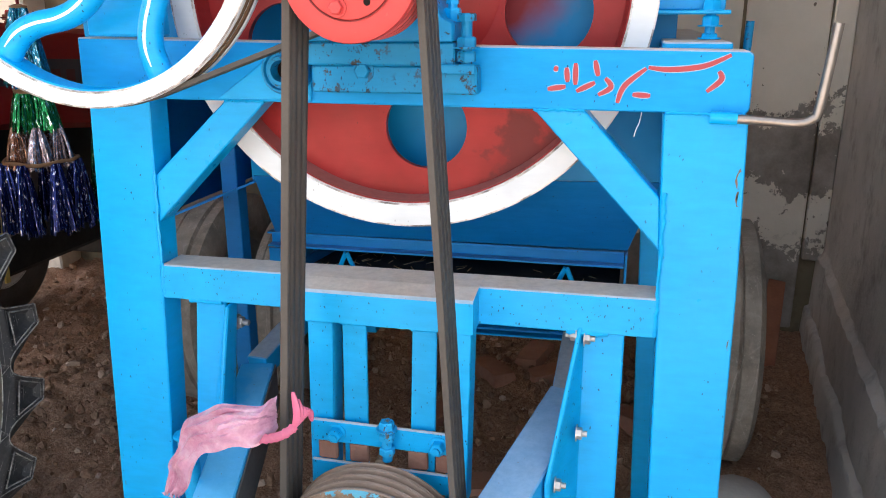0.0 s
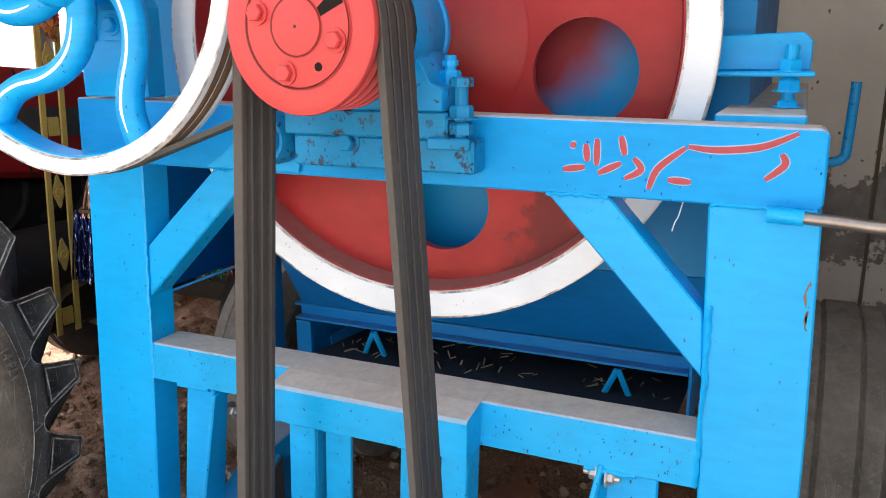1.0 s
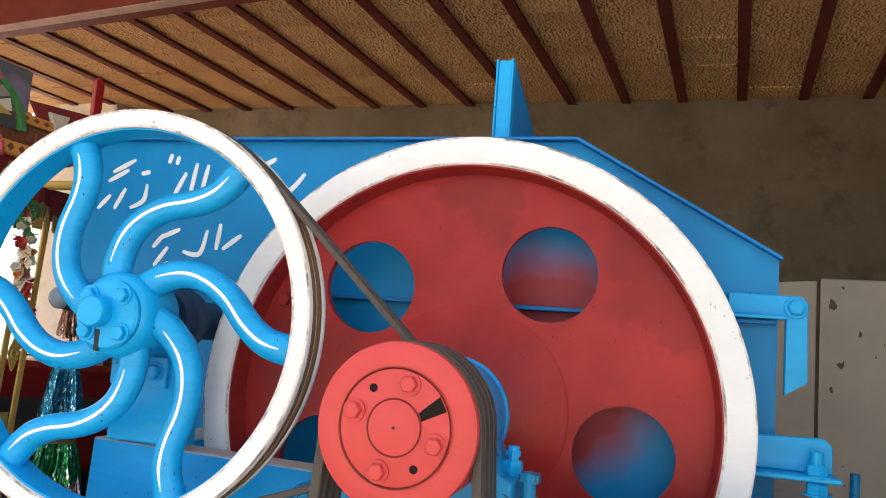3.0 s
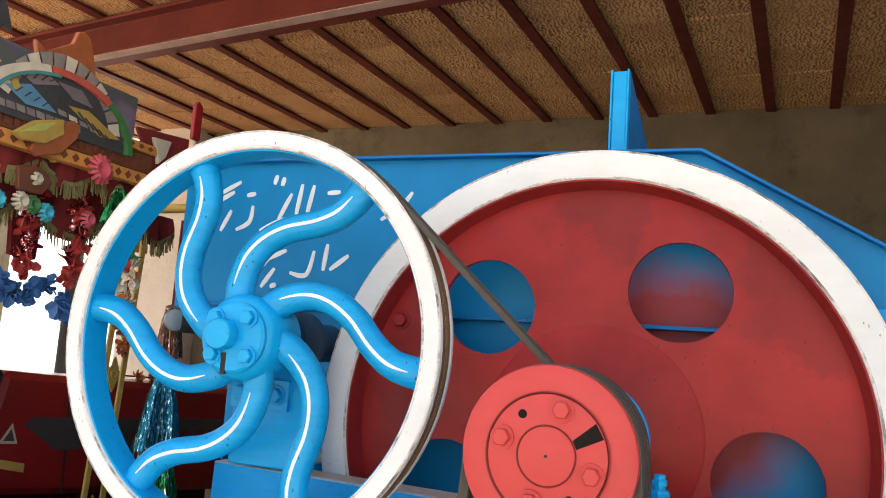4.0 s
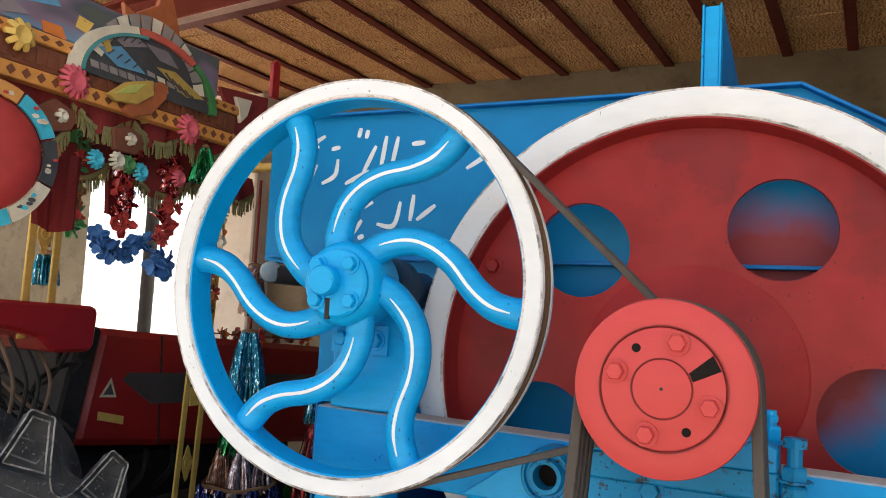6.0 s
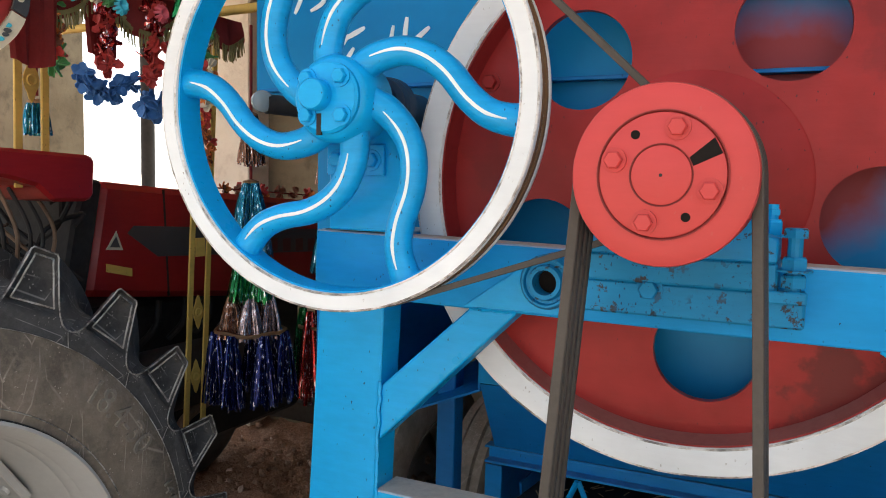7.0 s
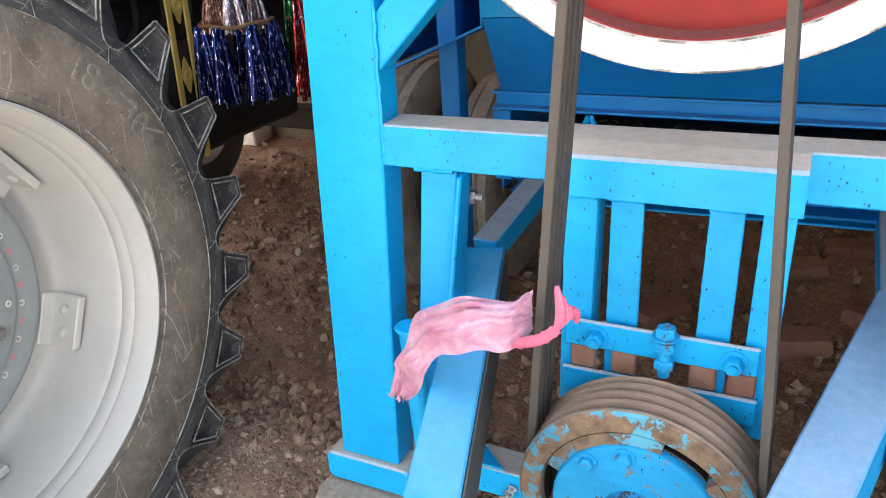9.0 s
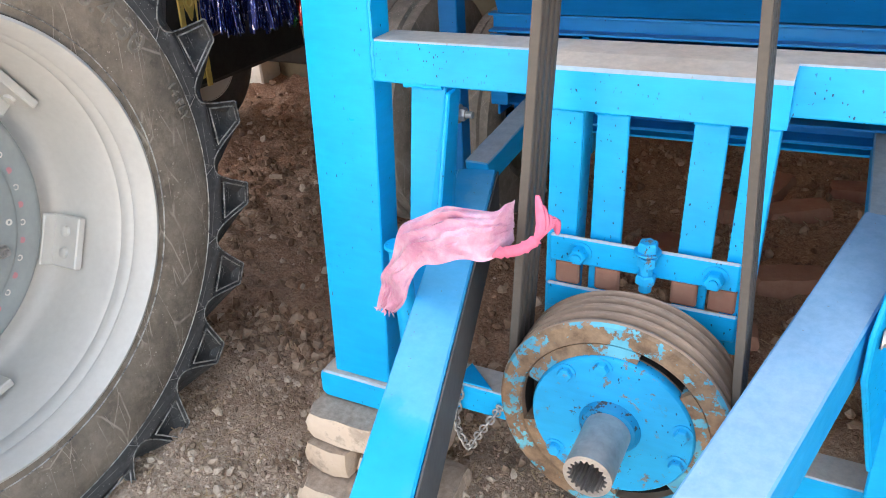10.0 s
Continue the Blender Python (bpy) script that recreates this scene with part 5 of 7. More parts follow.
for k in range(4):
    a = radians(73 + 90 * k)
    tp("bolt", bolt(B(), (QX + 0.055 * math.cos(a), -0.209, QZ + 0.055 * math.sin(a)), (0, -1, 0), 0.0105, 0.008), RED_PULLEY, "", 0, False, pulley)


# V-belts, each one its own loop
def belt_path(c1, r1, c2, r2, n=26):
    """The outer tangent loop of two circles in the x-z plane."""
    d = Vector((c2[0] - c1[0], c2[1] - c1[1]))
    base, off = math.atan2(d.y, d.x), math.acos((r1 - r2) / d.length)
    pts = []
    for i in range(n + 1):
        g = base + off + (2 * math.pi - 2 * off) * i / n
        pts.append((c1[0] + r1 * math.cos(g), c1[1] + r1 * math.sin(g)))
    for i in range(n + 1):
        g = base - off + 2 * off * i / n
        pts.append((c2[0] + r2 * math.cos(g), c2[1] + r2 * math.sin(g)))
    return pts


def v_belt(c1, r1, c2, r2, y1, y2, wide=0.0175, deep=0.012, mat=BELT, label=""):
    pts = belt_path(c1, r1, c2, r2)
    bm = B()
    n = len(pts)
    rings = []
    dx, dz = c2[0] - c1[0], c2[1] - c1[1]
    for i, (x, z) in enumerate(pts):
        a, b = pts[i - 1], pts[(i + 1) % n]
        t = Vector((b[0] - a[0], b[1] - a[1])).normalized()
        nx, nz = t.y, -t.x
        k = max(0.0, min(1.0, ((x - c1[0]) * dx + (z - c1[1]) * dz) / (dx * dx + dz * dz)))
        y = y1 + (y2 - y1) * k
        rings.append([bm.verts.new((x + nx * o, y + s, z + nz * o)) for o, s in ((0, -wide / 2), (0, wide / 2), (-deep, wide * 0.28), (-deep, -wide * 0.28))])
    for i in range(n):
        a, b = rings[i], rings[(i + 1) % n]
        for j in range(4):
            bm.faces.new((a[j], a[(j + 1) % 4], b[(j + 1) % 4], b[j]))
    return tp("v_belt", bm, mat, label, 0.0012)


for i in range(4):
    v_belt((PX, PZ), 0.1705, (QX, QZ), 0.1035, -0.1758 + 0.0208 * i, -0.186 + 0.0208 * i, label="grey rubber V-belt, dusty on its flank" if i == 0 else "", mat=BELT_BACK if i == 0 else BELT)

# spoked flywheel
SX, SZ, SR = -0.022, 1.662, 0.3245
bm = rev(B(), [(0.296, -0.100), (0.300, -0.105), (0.3205, -0.105), (0.323, -0.102), (SR, -0.094), (0.316, -0.088), (0.316, -0.078), (0.3225, -0.074), (0.316, -0.069), (0.316, -0.059), (SR, -0.053), (SR, -0.046), (0.320, -0.043), (0.300, -0.043), (0.296, -0.048)], (SX, 0, SZ), (0, 1, 0), 110)
spoked = tp("spoked_wheel_rim", bm, WHITE, "white rim of the spoked flywheel, blue inside", 0, True)
bm = rev(B(), [(0.2955, -0.0985), (0.2955, -0.0465), (0.293, -0.0475), (0.293, -0.0975)], (SX, 0, SZ), (0, 1, 0), 110)
tp("rim_lining", bm, BLUE, "", 0, True, spoked)
for r, y in ((0.2975, -0.1035), (0.3222, -0.1040)):
    tp("chipped_edge", rev(B(), [(r - 0.0020, y), (r, y - 0.0014), (r + 0.0020, y), (r, y + 0.0014)], (SX, 0, SZ), (0, 1, 0), 110), CHIPPED_EDGE, "grimy chipped edge of the white rim", 0, True, spoked)
for y in (-0.083, -0.064):
    bm = rev(B(), [(0.3165, y - 0.0035), (0.3238, y - 0.0042), (0.3238, y + 0.0042), (0.3165, y + 0.0035)], (SX, 0, SZ), (0, 1, 0), 110)
    tp("groove_cord", bm, CANVAS, "frayed tan cord in the rim groove", 0, True, spoked)
bm = rev(B(), [(0, -0.020), (0.058, -0.020), (0.066, -0.028), (0.066, -0.096), (0.062, -0.102), (0.060, -0.106), (0.054, -0.110), (0.054, -0.117), (0.050, -0.121), (0, -0.121)], (SX, 0, SZ), (0, 1, 0), 48, closed=False)
tp("hub", bm, BLUE, "", 0, True, spoked)
bm = rev(B(), [(0, -0.12), (0.0235, -0.12), (0.0235, -0.139), (0.021, -0.142), (0, -0.142)], (SX - 0.012, 0, SZ + 0.003), (0, 1, 0), 32, closed=False)
tp("shaft_end", bm, BLUE, "", 0, True, spoked)
# dark inlay stands for the shade inside the hub's slot
tp("hub_slot", box(B(), (SX - 0.014, -0.1216, SZ - 0.056), (SX - 0.006, -0.117, SZ - 0.024)), GREASE, "", 0, False, spoked)
for a in (48, 138, 222, 318):
    tp("bolt", bolt(B(), (SX + 0.040 * math.cos(radians(a)), -0.121, SZ + 0.040 * math.sin(radians(a))), (0, -1, 0), 0.0115, 0.009), BLUE, "", 0, False, spoked)
turns = [(0.052, 62), (0.085, 53), (0.125, 41), (0.155, 30), (0.182, 18.5), (0.210, 7), (0.240, 1.5), (0.270, 0), (0.297, 0)]
for k in range(6):
    a0 = -6.6 + 60 * k
    pts = curve_pts([(SX + r * math.cos(radians(a0 + o)), -0.072, SZ + r * math.sin(radians(a0 + o))) for r, o in turns], 5)
    n = len(pts)
    spoke = tp("spoke", sweep(B(), pts, [0.025 - 0.004 * math.sin(math.pi * i / (n - 1)) for i in range(n)], 0.021, 14, (0, 1, 0)), BLUE_SPOKE, "chipped blue curved spoke", 0, True, spoked)
    mid = pts[5:-4]
    bm = B()
    sweep(bm, [p + Vector((0, -0.0205, 0)) for p in mid], [0.0031 * min(1, 0.35 + 4 * min(i, len(mid) - 1 - i) / len(mid)) for i in range(len(mid))], 0.0013, 6, (0, 1, 0))
    tp("white_line", bm, STRIPE, "white painted line along the spokes", 0, True, spoked)
swing(spoked, (SX, -0.075, SZ), 3.66)
tp("counter_shaft", rod(B(), (SX, -0.02, SZ), (SX, 1.5, SZ), 0.024, 20), GREASE, "", 0, True)
BEARING_DARK = paint("oily_dark_blue_casting", (0.010, 0.045, 0.095), amount=0.35, rough=0.5, vary=0.3)
tp("shaft_bearing", rev(B(), [(0.024, 0.02), (0.046, 0.02), (0.050, 0.025), (0.050, 0.040), (0.044, 0.043), (0.044, 0.050), (0.052, 0.053), (0.052, 0.075), (0.045, 0.080), (0.034, 0.082), (0.034, 0.17), (0.024, 0.17)], (SX, 0, SZ), (0, 1, 0), 32), BEARING_DARK, "oily dark blue bearing housing with raised rings", 0, True)
tp("bearing_stand", plate(B(), [(-0.098, 0.006, 1.4565), (0.045, 0.006, 1.4565), (0.045, 0.006, 1.60), (0.02, 0.006, 1.64), (-0.06, 0.006, 1.64), (-0.098, 0.006, 1.60)], (0, 0.045, 0)), BLUE, "", 0.003)
for x in (-0.075, -0.009):
    bm = box(B(), (x - 0.022, -0.002, 1.548), (x + 0.022, 0.0055, 1.598))
    bolt(bm, (x, -0.002, 1.573), (0, -1, 0), 0.013, 0.010)
    tp("bearing_foot", bm, BLUE, "", 0.001)
for y in (-0.084, -0.066):
    v_belt((SX, SZ), 0.3265, (QX, QZ), 0.0550, y + 0.008, y, 0.0115, 0.009, BELT_BACK if y < -0.08 else BELT)

bm = rev(B(), [(0, -0.008), (0.016, -0.007), (0.0205, -0.003), (0.0215, 0.004), (0.018, 0.010), (0, 0.012)], (-0.322, 0.105, 1.686), (-1.0, 0.75, -0.05), 28, closed=False)
lamp = tp("side_lamp", bm, LAMP_GLASS, "small round lamp with a pale lens", 0, True)
tp("lamp_body", rod(B(), (-0.322, 0.115, 1.682), (-0.262, 0.235, 1.678), 0.019, 18), GREASE, "", 0, True, lamp)
tp("lamp_bracket", box(B(), (-0.300, 0.19, 1.690), (-0.276, 0.262, 1.7145)), GREASE, "", 0.001, False, lamp)
bm = sweep(B(), curve_pts([(0.905, 0.05, 1.347), (0.900, 0.04, 1.32), (0.896, 0.035, 1.310), (0.893, 0.035, 1.298)], 5), 0.0008, None, 6)
tp("loose_wire", bm, STRIPE, "thin white wire end", 0, True)

# brackets, screws and handles at the far end
bm = plate(B(), [(0.882, 0.276, 1.776), (0.992, 0.276, 1.773), (1.002, 0.276, 1.763), (1.004, 0.276, 1.636), (0.970, 0.276, 1.613), (0.970, 0.276, 1.739), (0.882, 0.276, 1.742)], (0, 0.02, 0))
bolt(bm, (0.985, 0.276, 1.755), (0, -1, 0), 0.014, 0.010)
tp("hinge_bracket", bm, BLUE, "", 0.002)
tp("hinge_ledge", box(B(), (0.87, 0.255, 1.734), (0.969, 0.296, 1.740)), BLUE, "", 0.001)
bm = plate(B(), [(0.905, 0.262, 1.549), (1.027, 0.262, 1.553), (1.040, 0.262, 1.541), (1.040, 0.262, 1.499), (0.905, 0.262, 1.499)], (0, 0.012, 0))
box(bm, (0.905, 0.216, 1.491), (1.046, 0.272, 1.4985))
tp("screw_bracket", bm, BLUE, "", 0.002)
bm = B()
rod(bm, (1.014, 0.236, 1.45), (1.014, 0.236, 1.535), 0.009)
bolt(bm, (1.014, 0.236, 1.4975), (0, 0, 1), 0.016, 0.016)
bolt(bm, (1.014, 0.236, 1.470), (0, 0, 1), 0.016, 0.017)
bolt(bm, (1.014, 0.236, 1.4485), (0, 0, 1), 0.015, 0.008)
tp("levelling_screw", bm, BLUE, "", 0)
bm = sweep(B(), curve_pts([(1.012, -0.006, 1.337), (1.08, -0.014, 1.335), (1.130, -0.02, 1.333), (1.150, -0.022, 1.340), (1.158, -0.022, 1.359), (1.170, -0.018, 1.478)], 6), 0.0075, None, 10)
tp("crank_rod", bm, TARNISHED, "bent tarnished-steel crank rod", 0, True)
tp("rod_socket", rod(B(), (1.006, -0.006, 1.337), (1.046, -0.010, 1.336), 0.0098, 14), BLUE, "", 0, True)
bm = sweep(B(), curve_pts([(1.04, 0.48, 1.345), (1.088, 0.49, 1.343), (1.108, 0.493, 1.352), (1.112, 0.495, 1.372), (1.115, 0.496, 1.478)], 6), 0.0085, None, 10)
tp("hook_rod", bm, BLUE_WORN, "", 0, True)


# sign-painted strokes: plain tapered bars in the script's place
def strokes(name, lists, width, y_of, mat, label):
    for pts in lists:
        bm = B()
        ps = curve_pts([(x, y_of(z), z) for x, z in pts], 6)
        n = len(ps)
        sweep(bm, ps, [width * (0.35 + 0.65 * math.sin(math.pi * (0.12 + 0.76 * i / (n - 1)))) for i in range(n)], 0.0011, 6, (0, 1, 0))
        tp(name, bm, mat, label, 0, True)


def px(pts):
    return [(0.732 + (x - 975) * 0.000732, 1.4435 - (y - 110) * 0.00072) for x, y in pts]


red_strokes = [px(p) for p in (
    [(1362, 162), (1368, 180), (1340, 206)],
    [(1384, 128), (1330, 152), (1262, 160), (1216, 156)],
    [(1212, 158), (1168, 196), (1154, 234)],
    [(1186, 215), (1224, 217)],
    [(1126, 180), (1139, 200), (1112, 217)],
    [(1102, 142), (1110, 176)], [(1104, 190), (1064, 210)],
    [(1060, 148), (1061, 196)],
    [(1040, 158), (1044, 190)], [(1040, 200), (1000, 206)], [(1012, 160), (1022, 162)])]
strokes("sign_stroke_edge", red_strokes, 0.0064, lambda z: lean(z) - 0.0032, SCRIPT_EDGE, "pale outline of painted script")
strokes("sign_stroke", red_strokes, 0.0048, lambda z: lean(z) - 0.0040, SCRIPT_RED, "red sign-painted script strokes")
white_strokes = [
    [(-0.405, 1.885), (-0.375, 1.915)], [(-0.385, 1.945), (-0.335, 1.97)], [(-0.375, 1.965), (-0.320, 1.992)], [(-0.362, 1.885), (-0.338, 1.93)],
    [(-0.322, 1.888), (-0.290, 1.905), (-0.284, 1.94)], [(-0.302, 1.962), (-0.280, 1.966)], [(-0.262, 1.886), (-0.205, 1.912)], [(-0.218, 1.91), (-0.190, 1.965)],
    [(-0.235, 1.985), (-0.230, 2.005)], [(-0.216, 1.982), (-0.212, 2.0)], [(-0.176, 1.918), (-0.166, 1.985)], [(-0.150, 1.920), (-0.138, 1.982)],
    [(-0.105, 1.965), (-0.075, 1.967)], [(-0.02, 1.975), (0.018, 1.995)], [(0.02, 1.91), (0.06, 1.935), (0.085, 1.965)],
    [(-0.245, 1.768), (-0.215, 1.808)], [(-0.238, 1.826), (-0.190, 1.846)], [(-0.252, 1.806), (-0.228, 1.834)], [(-0.222, 1.770), (-0.208, 1.775)],
    [(-0.178, 1.800), (-0.138, 1.797), (-0.124, 1.846)], [(-0.100, 1.806), (-0.094, 1.860)], [(-0.085, 1.808), (-0.044, 1.838)]]
white_strokes = [[(0.67 + (x - 0.67) * 1.0295, 1.66 + (z - 1.66) * 1.0295) for x, z in pts] for pts in white_strokes]
strokes("sign_stroke", white_strokes, 0.0062, lambda z: F - 0.0012, STRIPE, "white sign-painted script strokes")


# transport wheels
def road_wheel(c, r, w, label):
    bm = rev(B(), [(r * 0.60, -w * 0.42), (r * 0.72, -w * 0.50), (r * 0.9, -w * 0.48), (r * 0.985, -w * 0.40), (r * 0.985, -w * 0.22), (r * 0.965, -w * 0.20), (r, -w * 0.16), (r, w * 0.16), (r * 0.965, w * 0.20), (r * 0.985, w * 0.22), (r * 0.985, w * 0.40), (r * 0.9, w * 0.48), (r * 0.72, w * 0.50), (r * 0.60, w * 0.42)], c, (1, 0, 0), 56)
    wheel = tp("road_wheel_tyre", bm, ROAD_TYRE, label, 0, True)
    bm = rev(B(), [(0.05, 0.02), (r * 0.3, 0.03), (r * 0.42, -0.02), (r * 0.52, -0.025), (r * 0.56, w * 0.38), (r * 0.63, w * 0.46), (r * 0.64, w * 0.40), (r * 0.58, w * 0.3), (r * 0.58, -w * 0.3), (r * 0.64, -w * 0.40), (r * 0.63, -w * 0.46), (r * 0.55, -w * 0.36), (r * 0.5, -0.045), (r * 0.42, -0.04), (r * 0.3, 0.01), (0.05, 0.0)], c, (1, 0, 0), 56)
    tp("wheel_rim", bm, surface("dull_dusty_rim", (0.20, 0.19, 0.17), 0.7, 0.2, vary=0.25) if "dull_dusty_rim" not in bpy.data.materials else bpy.data.materials["dull_dusty_rim"], "", 0, True, wheel)
    bm = rev(B(), [(0, 0.05), (0.045, 0.045), (0.055, 0.02), (0.055, -0.03), (0, -0.03)], c, (1, 0, 0), 24, closed=False)
    tp("wheel_hub", bm, RUST, "", 0, True, wheel)
    for k in range(5):
        a = 2 * math.pi * k / 5
        tp("wheel_nut", bolt(B(), (c[0] + 0.028, c[1] + r * 0.23 * math.cos(a), c[2] + r * 0.23 * math.sin(a)), (1, 0, 0), 0.012, 0.012), RUST, "", 0, False, wheel)
    return wheel


road_wheel((-0.64, 1.36, 0.42), 0.42, 0.20, "worn dusty transport tyre")
road_wheel((-0.38, 1.52, 0.38), 0.38, 0.16, "worn dusty transport tyre, set inboard")
road_wheel((1.20, 1.36, 0.42), 0.42, 0.25, "worn dusty transport tyre near the wall")
tp("axle", rod(B(), (-0.64, 1.36, 0.42), (-0.06, 1.36, 0.42), 0.03, 16), GREASE, "", 0, True)
tp("axle", rod(B(), (0.965, 1.36, 0.42), (1.20, 1.36, 0.42), 0.03, 16), GREASE, "", 0, True)



# ---- the tractor beside it ----
tractor = thing("tractor", (-1.65, 0.6, 0.0), "dark red farm tractor with decorated canopy, large grey-rimmed rear wheel", "tractor")


def rp(name, bm, mat, label="", bevel=0.003, smooth=False, under=None):
    return part(name, bm, mat, under or tractor, label, bevel, smooth)


WC, WR = Vector((-0.90, -0.383, 0.665)), 0.785
bm = rev(B(), [(0.452, 0.205), (0.470, 0.222), (0.50, 0.232), (0.58, 0.236), (0.615, 0.2305), (0.632, 0.222), (0.642, 0.19), (0.648, 0.14), (0.655, 0.08), (0.655, 0), (0.655, -0.08), (0.648, -0.14), (0.642, -0.19), (0.615, -0.230), (0.58, -0.236), (0.50, -0.232), (0.462, -0.222), (0.440, -0.205), (0.436, 0.0)], WC, (1, 0, 0), 110)
tyre = rp("rear_tyre", bm, SHOULDER, "big agricultural rear tyre with chevron lugs", 0, True)
bm = rev(B(), [(0.463, 0.2235), (0.50, 0.2345), (0.57, 0.2405), (0.610, 0.2365), (0.622, 0.2335), (0.618, 0.228), (0.57, 0.235), (0.50, 0.229), (0.463, 0.219)], WC, (1, 0, 0), 110)
rp("sidewall", bm, SIDEWALL, "dusty scratched grey sidewall", 0, True, tyre)


def lug_mesh(side):
    """One pitch of the tread: a chunky lug with a pocketed end and half a rounded valley on either side."""
    bm = B()
    half = [(0.103, 0.651), (0.092, 0.652), (0.080, 0.658), (0.070, 0.670), (0.060, 0.688), (0.050, 0.711), (0.041, 0.737), (0.032, 0.762), (0.029, 0.775), (0.024, 0.781)]
    line = [(-u, r) for u, r in half] + [(u, r) for u, r in half[::-1]]
    N = len(line)

    def at(x, a, u, r):
        g = a + u / 0.722
        return Vector((WC.x + x, WC.y + r * math.cos(g), WC.z + r * math.sin(g)))

    rings = []
    for i in range(8):
        s = i / 7
        x = side * (0.236 - 0.231 * s)
        a = radians(-24) * s ** 1.1
        lift = 0.062 * min(1, s * 5.0)
        thin = 1 - 0.22 * s
        rings.append([bm.verts.new(at(x - side * 0.012 * max(0, (r - 0.66) / 0.12) * (1 - s), a, u * (thin if r > 0.68 else 1), r + lift * max(0, (0.76 - r) / 0.109))) for u, r in line])
    for p, q in zip(rings, rings[1:]):
        for j in range(N - 1):
            bm.faces.new((p[j], p[j + 1], q[j + 1], q[j]))
    low = [bm.verts.new(at(side * 0.2325, 0, u, 0.615)) for u in (0.103, 0.05, 0.0, -0.05, -0.103)]
    k0, k1 = 3, N - 4
    end = bm.faces.new(rings[0][k0:k1 + 1])
    bm.faces.new(rings[0][:k0 + 1] + rings[0][k1:] + low)
    bm.faces.new(rings[-1][::-1])
    bmesh.ops.recalc_face_normals(bm, faces=bm.faces)
    bmesh.ops.inset_individual(bm, faces=[end], thickness=0.0115, use_even_offset=True)
    rim_line = [v.co.copy() for v in end.verts]
    for v in end.verts:
        v.co.x -= side * 0.026
    n0 = len(bm.faces)
    o = Vector((side * 0.0008, 0, 0))
    sweep(bm, [v.co + o for v in rings[0]], 0.0019, None, 5, (1, 0, 0))
    sweep(bm, [c + o for c in rim_line], 0.0020, None, 5, (1, 0, 0), True)
    tri = [at(side * 0.2355, 0, u, r) for u, r in ((-0.103, 0.648), (-0.085, 0.621), (-0.121, 0.621))]
    sweep(bm, tri, 0.0013, None, 5, (1, 0, 0), True)
    for f in list(bm.faces)[n0:]:
        f.material_index = 1
    for f in bm.faces:
        f.smooth = True
    for e in bm.edges:
        if len(e.link_faces) == 2 and e.calc_face_angle() > 0.6:
            e.smooth = False
    me = bpy.data.meshes.new("lug")
    bm.to_mesh(me)
    bm.free()
    me.materials.append(SHOULDER)
    me.materials.append(SCUFF)
    return me


for side, phase in ((1, 3.2), (-1, 11.4)):
    me = lug_mesh(side)
    for k in range(22):
        o = new("lug", me)
        o.parent = tyre
        o.matrix_basis = Matrix.Translation(WC) @ Matrix.Rotation(radians(phase + 360 / 22 * k), 4, "X") @ Matrix.Translation(-WC)
# raised size markings: 18.4-30 and 14 PLY as bars of relief
def tyre_text(body, r, a_mid, size):
    cu = bpy.data.curves.new("tyre_marking", "FONT")
    cu.body, cu.size, cu.extrude, cu.align_x, cu.align_y = body, size, 0.0055, "CENTER", "CENTER"
    o = new("tyre_marking", cu)
    dg = bpy.context.evaluated_depsgraph_get()
    me = bpy.data.meshes.new_from_object(o.evaluated_get(dg))
    bpy.data.objects.remove(o)
    for v in me.vertices:
        g = radians(a_mid) - v.co.x / r
        rr = r + v.co.y
        v.co = (WC.x + 0.2385 + v.co.z, WC.y + rr * math.cos(g), WC.z + rr * math.sin(g))
    me.materials.append(sidewall_material("marking_rubber", (0.11, 0.10, 0.085), (0.26, 0.235, 0.195)) if "marking_rubber" not in bpy.data.materials else bpy.data.materials["marking_rubber"])
    ob = new("tyre_marking", me)
    ob.parent = tyre


tyre_text("18.4-30", 0.570, 39.5, 0.074)
tyre_text("14 PLY", 0.592, 13, 0.034)
bm = B()
for r in (0.480, 0.622):
    rev(bm, [(r - 0.003, 0.2235 if r < 0.5 else 0.221), (r, 0.2315 if r < 0.5 else 0.2365), (r + 0.003, 0.2235 if r < 0.5 else 0.221)], WC, (1, 0, 0), 96)
rp("sidewall_bead", bm, SCUFF, "", 0, True, tyre)
bm = rev(B(), [(0.4595, 0.222), (0.4595, 0.233), (0.453, 0.235), (0.446, 0.228), (0.441, 0.205), (0.436, 0.198), (0.434, 0.182), (0.438, 0.176), (0.433, 0.168), (0.428, 0.150), (0.431, 0.143), (0.424, 0.132), (0.414, 0.060), (0.403, -0.02), (0.399, -0.08), (0.416, -0.18), (0.452, -0.232), (0.4595, -0.222), (0.445, -0.15), (0.430, 0.0), (0.445, 0.17), (0.454, 0.212)], WC, (1, 0, 0), 110)
rim = rp("wheel_rim", bm, SILVER, "dull silver stepped steel wheel rim", 0, True)
bm = rev(B(), [(0.186, -0.03), (0.188, 0.004), (0.192, 0.008), (0.262, 0.004), (0.270, 0.0), (0.276, -0.010), (0.300, -0.012), (0.330, -0.014), (0.343, -0.020), (0.350, -0.034), (0.350, -0.055), (0.340, -0.058), (0.19, -0.055)], WC, (1, 0, 0), 90)
disc = rp("wheel_disc", bm, HUBGREY, "grey-green pressed wheel disc", 0, True)
bm = rev(B(), [(0, 0.045), (0.10, 0.045), (0.125, 0.035), (0.135, 0.0), (0.180, -0.006), (0.185, -0.03), (0.185, -0.06), (0, -0.06)], WC, (1, 0, 0), 60, closed=False)
